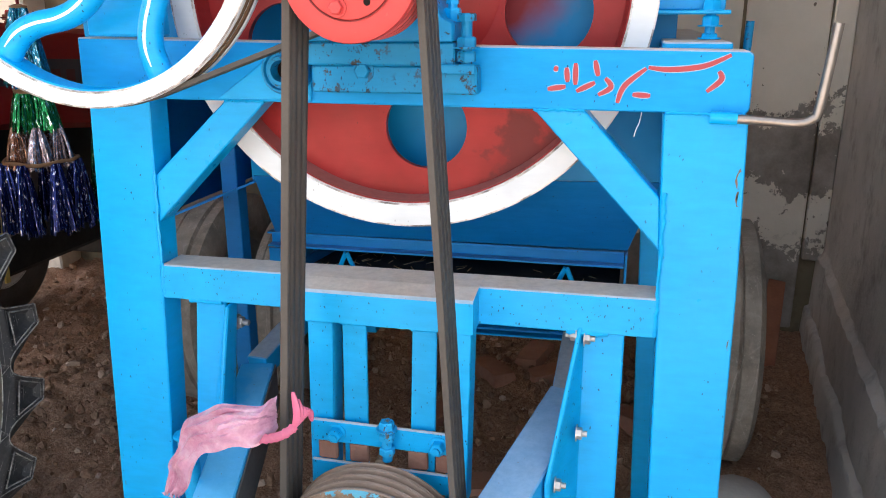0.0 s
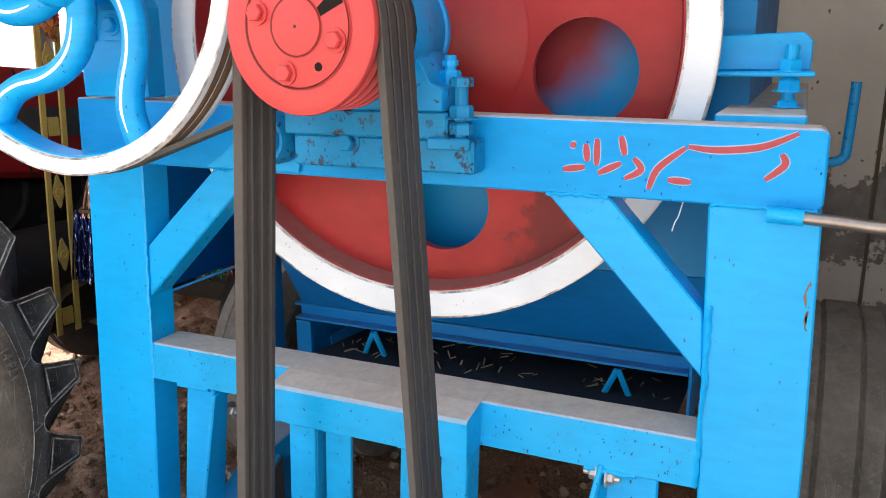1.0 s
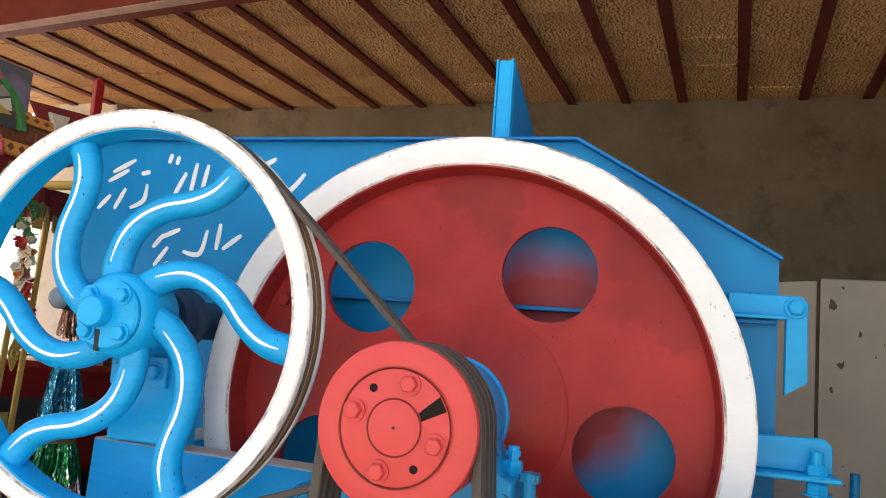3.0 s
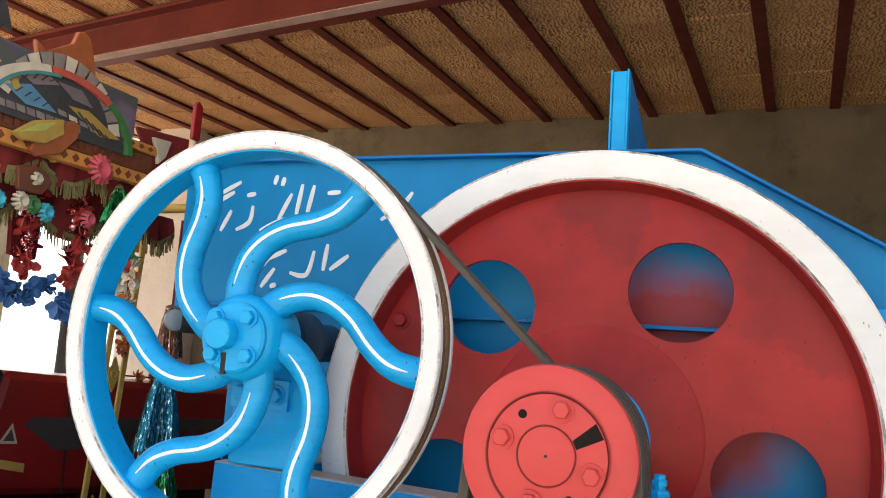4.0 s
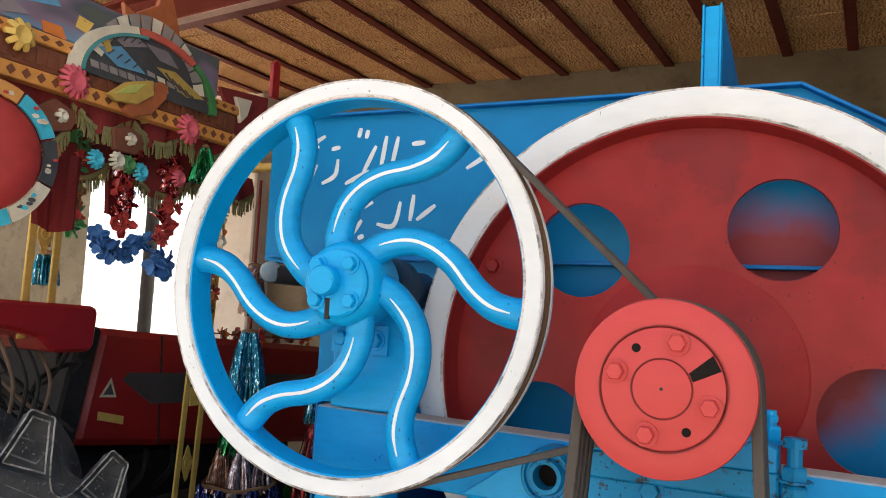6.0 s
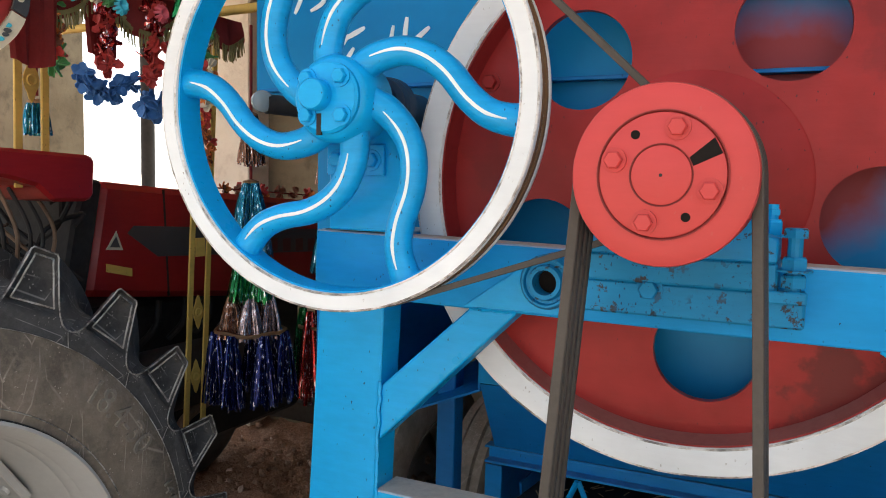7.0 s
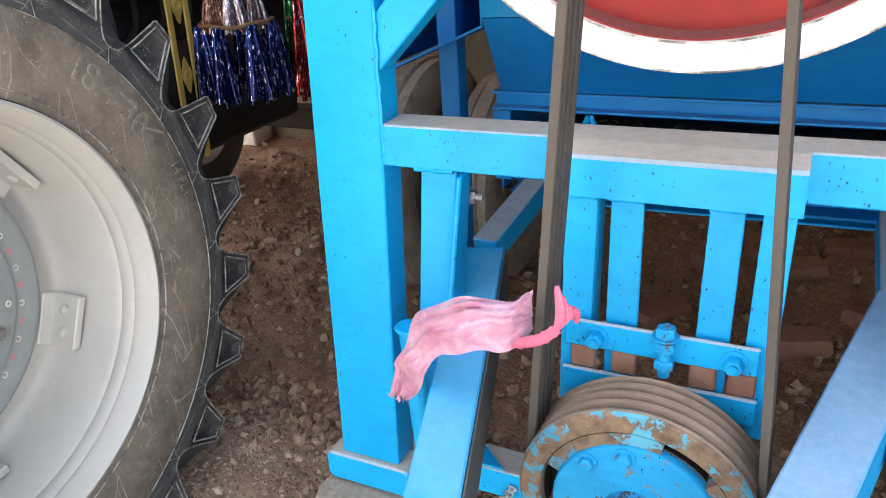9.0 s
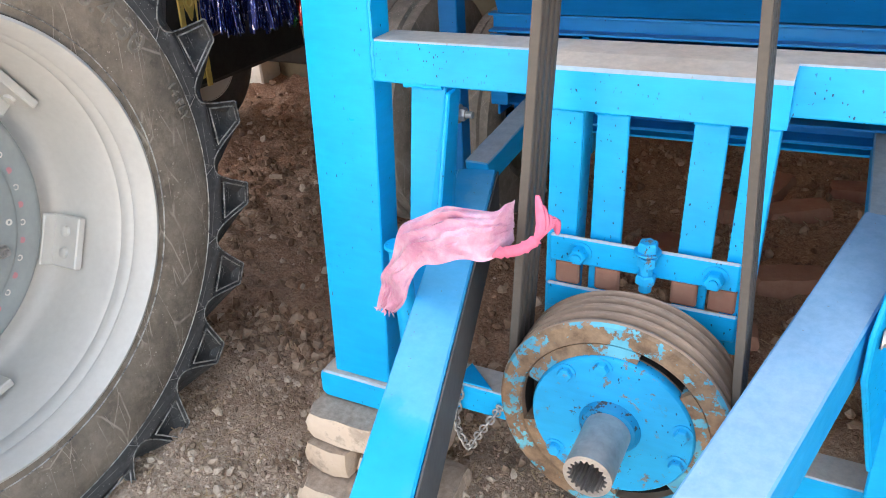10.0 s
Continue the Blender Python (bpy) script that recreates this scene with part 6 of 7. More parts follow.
rp("axle_hub", bm, GREASE, "dark greasy axle hub", 0, True, disc)
for k in range(8):
    a = radians(15 + 45 * k)
    rp("wheel_nut", bolt(B(), (WC.x + 0.005, WC.y + 0.232 * math.cos(a), WC.z + 0.232 * math.sin(a)), (1, 0, 0), 0.0125, 0.014, 0.010), STEEL, "bright wheel nut", 0, False, disc)
for k in range(6):
    a = radians(-25 + 60 * k)
    u = Vector((0, -math.sin(a), math.cos(a)))
    w = Vector((0, math.cos(a), math.sin(a)))
    c = WC + w * 0.392
    bm = B()
    beam(bm, c - u * 0.062 + Vector((0.012, 0, 0)), c + u * 0.062 + Vector((0.012, 0, 0)), 0.085, 0.020, w)
    beam(bm, c - u * 0.062 - w * 0.022 + Vector((-0.029, 0, 0)), c + u * 0.062 - w * 0.022 + Vector((-0.029, 0, 0)), 0.010, 0.040, w)
    clamp = rp("rim_clamp", bm, SILVER, "", 0.003, False, rim)
    for o in (0.026, -0.026):
        rp("clamp_bolt", rev(B(), [(0, 0.010), (0.013, 0.010), (0.012, 0.017), (0.006, 0.020), (0, 0.020)], c + u * o + Vector((0.016, 0, 0)), -w, 14, closed=False), SILVER, "", 0, True, clamp)
random.seed(31)
dot_pink, dot_pale = petal("faded_pink_dot", (0.50, 0.22, 0.24)), petal("off_white_dot", (0.62, 0.60, 0.56))
for k in range(44):
    a = 2 * math.pi * k / 44
    p = WC + Vector((-0.013, 0.290 * math.cos(a), 0.290 * math.sin(a)))
    bm = rod(B(), p, p + Vector((0.0022, 0, 0)), 0.0075, 12) if k % 2 else rev(B(), [(0.0045, 0), (0.0075, 0), (0.0075, 0.0022), (0.0045, 0.0022)], p, (1, 0, 0), 14)
    rp("painted_dot", bm, dot_pink if k % 2 else dot_pale, "", 0, False, disc)
for k in range(18):
    a, r = 2 * math.pi * k / 18 + 0.1, 0.212 + 0.034 * (k % 2)
    p = WC + Vector((0.004, r * math.cos(a), r * math.sin(a)))
    rp("painted_dot", rev(B(), [(0.004, 0), (0.0075, 0), (0.0075, 0.003), (0.004, 0.003)], p, (1, 0, 0), 12), dot_pale if k % 3 else dot_pink, "", 0, False, disc)
# far rear wheel, hidden mostly behind the body
bm = rev(B(), [(0.44, 0.21), (0.58, 0.238), (0.70, 0.215), (0.765, 0.18), (0.77, 0), (0.765, -0.18), (0.70, -0.215), (0.58, -0.238), (0.44, -0.21)], (-2.42, WC.y, WC.z), (1, 0, 0), 48)
rp("rear_tyre", bm, GREASE, "", 0, True)
rp("rear_axle", rod(B(), (-2.42, WC.y, WC.z), (-0.95, WC.y, WC.z), 0.09, 20), GREASE, "", 0, True)
rp("gearbox", box(B(), (-1.85, -0.75, 0.42), (-1.45, 0.55, 1.02)), GREASE, "dark greasy gearbox casing", 0.03)
rp("engine_block", box(B(), (-1.84, 0.552, 0.50), (-1.46, 1.75, 1.10)), GREASE, "dark greasy engine block", 0.02)
for i in range(5):
    rp("injector_pipe", sweep(B(), curve_pts([(-1.455, 0.7 + 0.13 * i, 0.95), (-1.40, 0.72 + 0.13 * i, 1.02), (-1.42, 0.76 + 0.12 * i, 1.10)], 5), 0.012, None, 8), GREASE, "", 0, True)
rp("oil_filter", rod(B(), (-1.40, 0.86, 0.62), (-1.40, 0.86, 0.84), 0.06, 20), GREASE, "", 0, True)
rp("side_tank", rod(B(), (-1.28, 0.62, 0.86), (-1.28, 1.25, 0.86), 0.11, 24), GREASE, "", 0, True)
rp("hydraulic_hose", sweep(B(), curve_pts([(-1.30, 0.35, 0.35), (-1.22, 0.55, 0.42), (-1.18, 0.68, 0.62), (-1.22, 0.82, 0.74), (-1.30, 1.2, 0.76)], 8), 0.018, None, 8), RUST, "rusty bent pipe under the tractor", 0, True)
rp("front_axle", beam(B(), (-2.3, 1.85, 0.45), (-1.0, 1.85, 0.45), 0.10, 0.10), GREASE, "", 0.01)
for x in (-1.08, -2.25):
    bm = rev(B(), [(0.20, 0.075), (0.27, 0.095), (0.33, 0.085), (0.365, 0.06), (0.355, 0.03), (0.37, 0.02), (0.37, -0.02), (0.355, -0.03), (0.365, -0.06), (0.33, -0.085), (0.27, -0.095), (0.20, -0.075)], (x, 1.85, 0.365), (1, 0, 0), 48)
    ft = rp("front_tyre", bm, RUBBER, "", 0, True)
    bm = rev(B(), [(0.04, 0.03), (0.12, 0.02), (0.18, 0.06), (0.205, 0.078), (0.205, -0.078), (0.18, -0.06), (0.12, 0.0), (0.04, 0.0)], (x, 1.85, 0.365), (1, 0, 0), 40)
    rp("front_rim", bm, SILVER, "", 0, True, ft)
# bonnet
HX = -1.335
hood = rp("bonnet", plate(B(), [(HX, 0.585, 1.517), (HX, 0.83, 1.497), (HX, 2.06, 1.415), (HX, 2.12, 1.36), (HX, 2.12, 0.98), (HX, 0.845, 1.125), (HX, 0.52, 1.165)], (-0.64, 0, 0)), TRACTOR_RED, "dark red bonnet with charcoal side stripe", 0.022)
rp("bonnet_seam", plate(B(), [(HX + 0.0015, 0.822, 1.49), (HX + 0.0015, 0.830, 1.49), (HX + 0.0015, 0.850, 1.13), (HX + 0.0015, 0.842, 1.13)], (-0.004, 0, 0)), GREASE, "", 0, False, hood)
rp("side_stripe", plate(B(), [(HX + 0.002, 0.675, 1.352), (HX + 0.002, 0.70, 1.375), (HX + 0.002, 2.0, 1.300), (HX + 0.002, 2.0, 1.205), (HX + 0.002, 0.80, 1.268)], (-0.004, 0, 0)), CHARCOAL, "charcoal stripe with plain dull red bars", 0, False, hood)
for i in range(8):
    y = 1.12 + 0.085 * i
    z = 1.318 - 0.058 * (y - 0.7)
    rp("stripe_bar", box(B(), (HX + 0.0022, y, z - 0.036), (HX + 0.0034, y + 0.05, z + 0.016)), surface("dull_maroon_bar", (0.10, 0.02, 0.02), 0.5) if "dull_maroon_bar" not in bpy.data.materials else bpy.data.materials["dull_maroon_bar"], "", 0, False, hood)
rp("warning_decal", plate(B(), [(HX + 0.002, 0.59, 1.305), (HX + 0.002, 0.655, 1.300), (HX + 0.002, 0.63, 1.362)], (0.0015, 0, 0)), P_CREAM, "", 0, False, hood)
rp("warning_decal", plate(B(), [(HX + 0.0036, 0.604, 1.312), (HX + 0.0036, 0.643, 1.309), (HX + 0.0036, 0.628, 1.345)], (0.0008, 0, 0)), CHARCOAL, "", 0, False, hood)
rp("maker_decal", plate(B(), [(HX + 0.002, 0.59, 1.262), (HX + 0.002, 0.69, 1.238), (HX + 0.002, 0.69, 1.212), (HX + 0.002, 0.59, 1.236)], (0.0015, 0, 0)), YELLOW, "", 0, False, hood)
rp("firewall_panel", plate(B(), [(HX + 0.012, 0.52, 1.53), (HX + 0.012, 0.578, 1.515), (HX + 0.012, 0.512, 1.17), (HX + 0.012, 0.46, 1.12), (HX + 0.012, 0.43, 1.20), (HX + 0.012, 0.47, 1.40)], (-0.60, 0, 0)), GREASE, "black rubber-trimmed firewall panel", 0.01)
bm = plate(B(), [(-1.10, 0.03, 1.600), (-1.10, 0.355, 1.588), (-1.10, 0.368, 1.575), (-1.10, 0.362, 1.478), (-1.10, 0.345, 1.466), (-1.10, 0.24, 1.466), (-1.10, 0.195, 1.505), (-1.10, 0.12, 1.525), (-1.10, -0.05, 1.545), (-1.10, -0.05, 1.602)], (-0.72, 0, 0))
rp("dash_cowl", bm, TRACTOR_RED, "glossy red dash cowl", 0.012)
for i in range(9):
    rp("lever", sweep(B(), curve_pts([(-1.16 - 0.03 * i, 0.10 + 0.05 * (i % 5), 1.50), (-1.14 - 0.02 * i, 0.13 + 0.05 * (i % 5), 1.38), (-1.2, 0.16 + 0.03 * i, 1.24)], 5), 0.0055, None, 7), (GREASE, RUST, GREASE)[i % 3], "", 0, True)
rp("steering_column", rod(B(), (-1.62, 0.55, 1.2), (-1.62, 0.05, 1.62), 0.03, 14), GREASE, "", 0, True)


# canopy posts: paired yellow slats with pressed ornaments between
def ladder_post(x, y, z0, z1, dy):
    n = 0
    for o in (-0.036, 0.038):
        rp("post_slat", beam(B(), (x, y + o, z0), (x, y + o + dy, z1), 0.008, 0.022, (0, 1, 0)), YELLOW, "worn yellow canopy post slat", 0.002)
    z = z0 + 0.06
    while z < z1 - 0.05:
        k = y + dy * (z - z0) / (z1 - z0)
        bm = B()
        if n % 3 == 0:
            box(bm, (x - 0.003, k - 0.020, z - 0.03), (x + 0.003, k + 0.020, z + 0.03))
        else:
            pts = []
            for i in range(16):
                g = 2 * math.pi * i / 16
                r = 1.0 + 0.14 * math.cos(4 * g)
                pts.append((x - 0.002, k + 0.020 * math.cos(g) * r, z + 0.050 * math.sin(g) * r))
            plate(bm, pts, (0.004, 0, 0))
            rev(bm, [(0.008, 0.002), (0.013, 0.007), (0.016, 0.002)], (x, k, z), (1, 0, 0), 16)
        rp("post_ornament", bm, YELLOW, "pressed yellow tin ornament", 0.001)
        n += 1
        z += 0.21


ladder_post(-1.15, 0.765, 0.62, 2.02, 0.075)
ladder_post(-1.15, 0.215, 1.50, 2.02, 0.01)
for y in (0.80, 0.22):
    rp("canopy_bar", rod(B(), (-2.2, y, 2.03), (-0.735, y - 0.08, 2.03), 0.014, 10), YELLOW, "", 0, True)

# canopy side board: painted scene over carved borders
CX = -0.72
rp("canopy_board", box(B(), (CX - 0.025, -1.05, 2.128), (CX, 0.345, 2.232)), SCENIC, "hand-painted scenic canopy board", 0.004)
rp("carved_band", box(B(), (CX - 0.025, -1.05, 2.052), (CX - 0.004, 0.42, 2.102)), BROWN_BOARD, "carved brown band", 0.003)
random.seed(21)
for z0, z1 in ((2.1035, 2.1265), (2.020, 2.0505)):
    rp("border_strip", box(B(), (CX - 0.025, -1.05, z0), (CX + 0.004, 0.425, z1)), ORANGE_STRIP, "orange notched border strip", 0.002)
    bm = B()
    n = 46
    for i in range(n):
        y = -1.04 + 1.46 * i / n
        plate(bm, [(CX + 0.0045, y, (z0 + z1) / 2), (CX + 0.0045, y + 0.010, z1 - 0.005), (CX + 0.0045, y + 0.020, (z0 + z1) / 2), (CX + 0.0045, y + 0.010, z0 + 0.005)], (0.0015, 0, 0))
    rp("border_notching", bm, BROWN_BOARD, "", 0)["kind"] = "stuff"
bm = B()
n = 60
for i in range(n):
    y = -1.04 + 1.44 * i / n
    box(bm, (CX - 0.0045, y, 2.062), (CX + 0.0005, y + 0.012, 2.092))
rp("carved_toothing", bm, BROWN_BOARD, "", 0)["kind"] = "stuff"


def arch(cy, cz, r0, r1, x0, x1, a0, a1, mat, name, label="", n=24):
    pts = [(x0, cy + r1 * math.cos(radians(a0 + (a1 - a0) * i / n)), cz + 0.66 * r1 * math.sin(radians(a0 + (a1 - a0) * i / n))) for i in range(n + 1)]
    pts += [(x0, cy + r0 * math.cos(radians(a1 - (a1 - a0) * i / n)), cz + 0.66 * r0 * math.sin(radians(a1 - (a1 - a0) * i / n))) for i in range(n + 1)]
    rp(name, plate(B(), pts, (x1 - x0, 0, 0)), mat, label, 0)


arch(0.121, 2.078, 0.002, 0.186, CX + 0.001, CX + 0.008, 0, 180, SLATE, "arch_panel", "painted half-round panel")
arch(0.121, 2.078, 0.186, 0.209, CX + 0.001, CX + 0.016, 104, 180, P_CREAM, "arch_moulding", "cream and teal arch moulding")
arch(0.121, 2.078, 0.176, 0.186, CX + 0.0085, CX + 0.016, 96, 180, P_TEAL, "arch_moulding")
arch(0.121, 2.078, 0.186, 0.209, CX + 0.001, CX + 0.016, 52, 103, P_CORAL, "arch_moulding", "coral red arch moulding")
arch(0.121, 2.078, 0.192, 0.209, CX + 0.001, CX + 0.016, 0, 51, P_GREEN, "arch_moulding", "green arch moulding")


def patch(pts, mat, x, label=""):
    rp("painted_patch", plate(B(), [(x, y, z) for y, z in pts], (0.0012, 0, 0)), mat, label, 0)


patch([(-0.024, 2.138), (0.034, 2.157), (0.106, 2.117), (0.029, 2.112)], P_SKY, CX + 0.0085, "sky-blue painted patch")
for k in range(4):
    y, z = 0.000 + 0.022 * k, 2.130 - 0.0035 * k
    patch([(y, z), (y + 0.004, z + 0.001), (y + 0.018, z + 0.014), (y + 0.013, z + 0.014)], CHARCOAL, CX + 0.0100)
patch([(0.134, 2.143), (0.191, 2.148), (0.291, 2.108), (0.229, 2.099)], P_OCHRE, CX + 0.0085, "ochre painted fan")
for k in range(5):
    y, z = 0.158 + 0.021 * k, 2.137 - 0.0075 * k
    patch([(y, z), (y + 0.005, z + 0.001), (y + 0.035, z - 0.020), (y + 0.030, z - 0.022)], CHARCOAL, CX + 0.0100)
patch([(0.006, 2.173), (0.066, 2.196), (0.105, 2.179), (0.042, 2.159)], P_MAUVE, CX + 0.0085, "grey-mauve painted patch")
for k in range(4):
    patch([(0.016 + 0.020 * k, 2.166 + 0.004 * k), (0.020 + 0.020 * k, 2.166 + 0.004 * k), (0.032 + 0.020 * k, 2.186 + 0.001 * k), (0.028 + 0.020 * k, 2.186 + 0.001 * k)], CHARCOAL, CX + 0.0100)
patch([(0.100, 2.186), (0.164, 2.188), (0.200, 2.158), (0.142, 2.160)], P_MAUVE, CX + 0.0085)
patch([(-0.020, 2.160), (-0.004, 2.168), (0.012, 2.140), (-0.004, 2.132)], P_OCHRE, CX + 0.0098)
# painted stonework round the inside of the arch, and a striped base line
ASHLAR = surface("painted_grey_stonework", (0.25, 0.225, 0.205), 0.6, vary=0.3, grain=90)


def on_arch(r, g):
    return 0.121 + r * math.cos(radians(g)), 2.078 + r * math.sin(radians(g))


for k in range(13):
    g = 14 + 11.6 * k
    patch([on_arch(0.140, g), on_arch(0.1725, g - 1), on_arch(0.1725, g + 9), on_arch(0.140, g + 9.4)], ASHLAR if k % 3 else P_CREAM, CX + 0.0084, "painted stone block of the arch")
for k in range(9):
    y = -0.036 + 0.024 * k
    patch([(y, 2.093), (y + 0.020, 2.092), (y + 0.016, 2.106), (y - 0.004, 2.107)], P_MAUVE if k % 2 else ASHLAR, CX + 0.0084)
for k in range(4):
    y = 0.108 + 0.030 * k
    patch([(y, 2.128 - 0.004 * k), (y + 0.022, 2.126 - 0.004 * k), (y + 0.026, 2.116 - 0.004 * k), (y + 0.004, 2.117 - 0.004 * k)], P_CREAM if k == 1 else ASHLAR, CX + 0.0083)
patch([(-0.068, 2.189), (-0.032, 2.184), (-0.047, 2.158), (-0.075, 2.163)], YELLOW, CX + 0.0005)
patch([(-0.150, 2.150), (-0.105, 2.152), (-0.092, 2.128), (-0.145, 2.129)], P_ORANGE, CX + 0.0005)
patch([(-0.260, 2.215), (-0.140, 2.222), (-0.110, 2.190), (-0.190, 2.175), (-0.265, 2.185)], P_SKY, CX + 0.0005)
patch([(-0.330, 2.175), (-0.240, 2.178), (-0.175, 2.150), (-0.250, 2.132), (-0.335, 2.135)], P_MAUVE, CX + 0.0017)


def cutout(pts, mat, label, x=CX - 0.016):
    rp("crest_cutout", plate(B(), [(x, y, z) for y, z in pts], (0.012, 0, 0)), mat, label, 0.002)


cutout([(-0.180, 2.228), (-0.200, 2.258), (-0.169, 2.326), (-0.143, 2.341), (-0.068, 2.340), (-0.035, 2.312), (-0.013, 2.253), (-0.035, 2.258), (-0.050, 2.2325), (-0.087, 2.2325), (-0.094, 2.268), (-0.122, 2.262), (-0.142, 2.2325)], SLATE, "grey rounded cut-out crest on the canopy")
for k in range(3):
    rp("painted_line", sweep(B(), curve_pts([(CX - 0.0035, -0.150 + 0.004 * k, 2.318 - 0.014 * k), (CX - 0.0035, -0.133 + 0.004 * k, 2.323 - 0.014 * k), (CX - 0.0035, -0.118 + 0.004 * k, 2.315 - 0.014 * k), (CX - 0.0035, -0.100 + 0.004 * k, 2.320 - 0.014 * k)], 4), 0.002, 0.0008, 6, (1, 0, 0)), CHARCOAL, "", 0, True)
cutout([(0.050, 2.2325), (0.042, 2.262), (0.075, 2.248), (0.137, 2.290), (0.147, 2.322), (0.165, 2.328), (0.183, 2.318), (0.205, 2.262), (0.211, 2.2325)], RUST_ORANGE, "rust-orange rounded cut-out crest on the canopy")
cutout([(-0.62, 2.233), (-0.66, 2.29), (-0.58, 2.35), (-0.48, 2.34), (-0.44, 2.29), (-0.46, 2.233)], SLATE, "grey rounded cut-out crest on the canopy")
cutout([(-0.001, 2.042), (0.046, 2.082), (0.117, 2.105), (0.122, 2.072), (0.079, 2.040), (0.021, 2.033)], P_OCHRE, "pale yellow leaf-shaped appliqué", CX + 0.012)
cutout([(0.012, 2.046), (0.050, 2.076), (0.100, 2.094), (0.070, 2.062)], P_LIME, "", CX + 0.0135)
cutout([(0.048, 2.019), (0.060, 2.046), (0.118, 2.066), (0.131, 2.105), (0.150, 2.112), (0.168, 2.104), (0.164, 2.076), (0.125, 2.030), (0.067, 2.009)], RUST_ORANGE, "rust-orange rounded appliqué", CX + 0.006)
cutout([(0.525, 2.18), (0.525, 2.275), (0.54, 2.288), (0.556, 2.275), (0.556, 2.18)], TRACTOR_RED, "dark red drilled tab", CX + 0.01)
cutout([(0.36, 2.165), (0.55, 2.185), (0.55, 2.06), (0.50, 2.03), (0.44, 2.05), (0.41, 2.09)], MAROON, "maroon painted end board", CX - 0.02)
cutout([(0.405, 2.15), (0.47, 2.155), (0.455, 2.11), (0.43, 2.085), (0.42, 2.12)], P_CREAM, "cream patch", CX - 0.006)


def rosette(c, r, mat, n=14, axis=(1, 0, 0.05), parent=None, name="rosette", label=""):
    u, v, w = frame_axes(axis)
    bm = B()
    c = Vector(c)
    for k in range(n):
        a = 2 * math.pi * k / n
        d = u * math.cos(a) + v * math.sin(a)
        s = -u * math.sin(a) + v * math.cos(a)
        wd = r * 2.6 / n
        tip, mid = c + d * r + w * 0.004, c + d * r * 0.55 + w * 0.012
        vs = [bm.verts.new(p) for p in (c + w * 0.004, mid + s * wd * 0.7, tip + s * wd * 0.6, tip + d * r * 0.08, tip - s * wd * 0.6, mid - s * wd * 0.7)]
        low = [bm.verts.new(p.co - w * 0.006) for p in vs]
        bm.faces.new(vs)
        bm.faces.new(low[::-1])
        for i in range(6):
            bm.faces.new((vs[i], low[i], low[(i + 1) % 6], vs[(i + 1) % 6]))
    bmesh.ops.remove_doubles(bm, verts=bm.verts, dist=0.0012)
    return part(name, bm, mat, parent or tractor, label)


for pts in ([(-0.131, 1.986), (-0.097, 2.010), (-0.060, 1.995), (-0.044, 1.977), (-0.059, 1.950), (-0.106, 1.938)], [(0.046, 1.983), (0.086, 1.996), (0.120, 1.985), (0.135, 1.966), (0.113, 1.937), (0.053, 1.936)]):
    cutout(pts, BROWN_BOARD, "dark brown heart-shaped ornament", CX - 0.018)
    cy, cz = sum(q[0] for q in pts) / 6, sum(q[1] for q in pts) / 6
    rosette((CX - 0.006, cy, cz), 0.014, P_CREAM, 5, label="small cream flower")
rosette((CX + 0.014, -0.076, 2.047), 0.034, P_PINK, label="pink plastic rosette")
rosette((CX + 0.014, 0.241, 2.024), 0.034, P_PINK, label="pink plastic rosette")
rosette((CX + 0.014, -0.40, 2.075), 0.034, P_PINK, label="pink plastic rosette")
rosette((CX + 0.014, -0.20, 2.10), 0.030, YELLOW, 9, label="yellow rosette")

# cloth valance with fringe under the board
def valance(x, y0, y1, ztop, depth, n, mat, fr):
    """Scalloped cloth with soft folds and an olive fringe."""
    bm, bf = B(), B()
    top, bot, mid = [], [], []
    N = n * 12
    for i in range(N + 1):
        y = y0 + (y1 - y0) * i / N
        ph = (i % 12) / 12
        d = depth * (0.62 + 0.38 * math.sin(math.pi * ph))
        fx = x + 0.007 * math.sin(i * 1.1) + 0.004 * math.sin(i * 2.3)
        top.append((x, y, ztop))
        mid.append((fx, y, ztop - d * 0.5))
        bot.append((fx * 1.0 + 0.003, y, ztop - d))
    for off in (0.0, -0.003):
        rows3 = [[bm.verts.new((p[0] + off, p[1], p[2])) for p in row] for row in (top, mid, bot)]
        for a, b in zip(rows3, rows3[1:]):
            for i in range(N):
                bm.faces.new((a[i], a[i + 1], b[i + 1], b[i]))
    rp("valance", bm, mat, "maroon cloth valance", 0, True)
    for i in range(N):
        (xa, ya, za), (_, yb, zb) = bot[i], bot[i + 1]
        for k in range(5):
            t_ = (k + random.uniform(0.2, 0.8)) / 5
            y, z = ya + (yb - ya) * t_, za + (zb - za) * t_
            beam(bf, (xa + 0.003 + 0.002 * (k % 2), y, z + 0.012), (xa + 0.005 + random.uniform(-0.002, 0.004), y + random.uniform(-0.005, 0.005), z - fr - random.uniform(-0.004, 0.005)), 0.0022, 0.0022, (1, 0, 0))
        beam(bf, (xa + 0.0055, ya, za + 0.013), (xa + 0.0055, yb, zb + 0.013), 0.003, 0.009)
    tagged(rp("fringe", bf, FRINGE, "olive-gold thread fringe", 0), kind="stuff")


valance(CX - 0.03, -1.0, -0.05, 2.05, 0.16, 6, MAROON, 0.020)
valance(CX - 0.03, -0.05, 0.42, 2.05, 0.085, 3, MAROON, 0.020)
valance(CX - 0.10, -0.10, 0.40, 2.05, 0.19, 2, MAROON, 0.022)
valance(-1.02, 0.42, 0.85, 2.02, 0.10, 3, MAROON, 0.03)
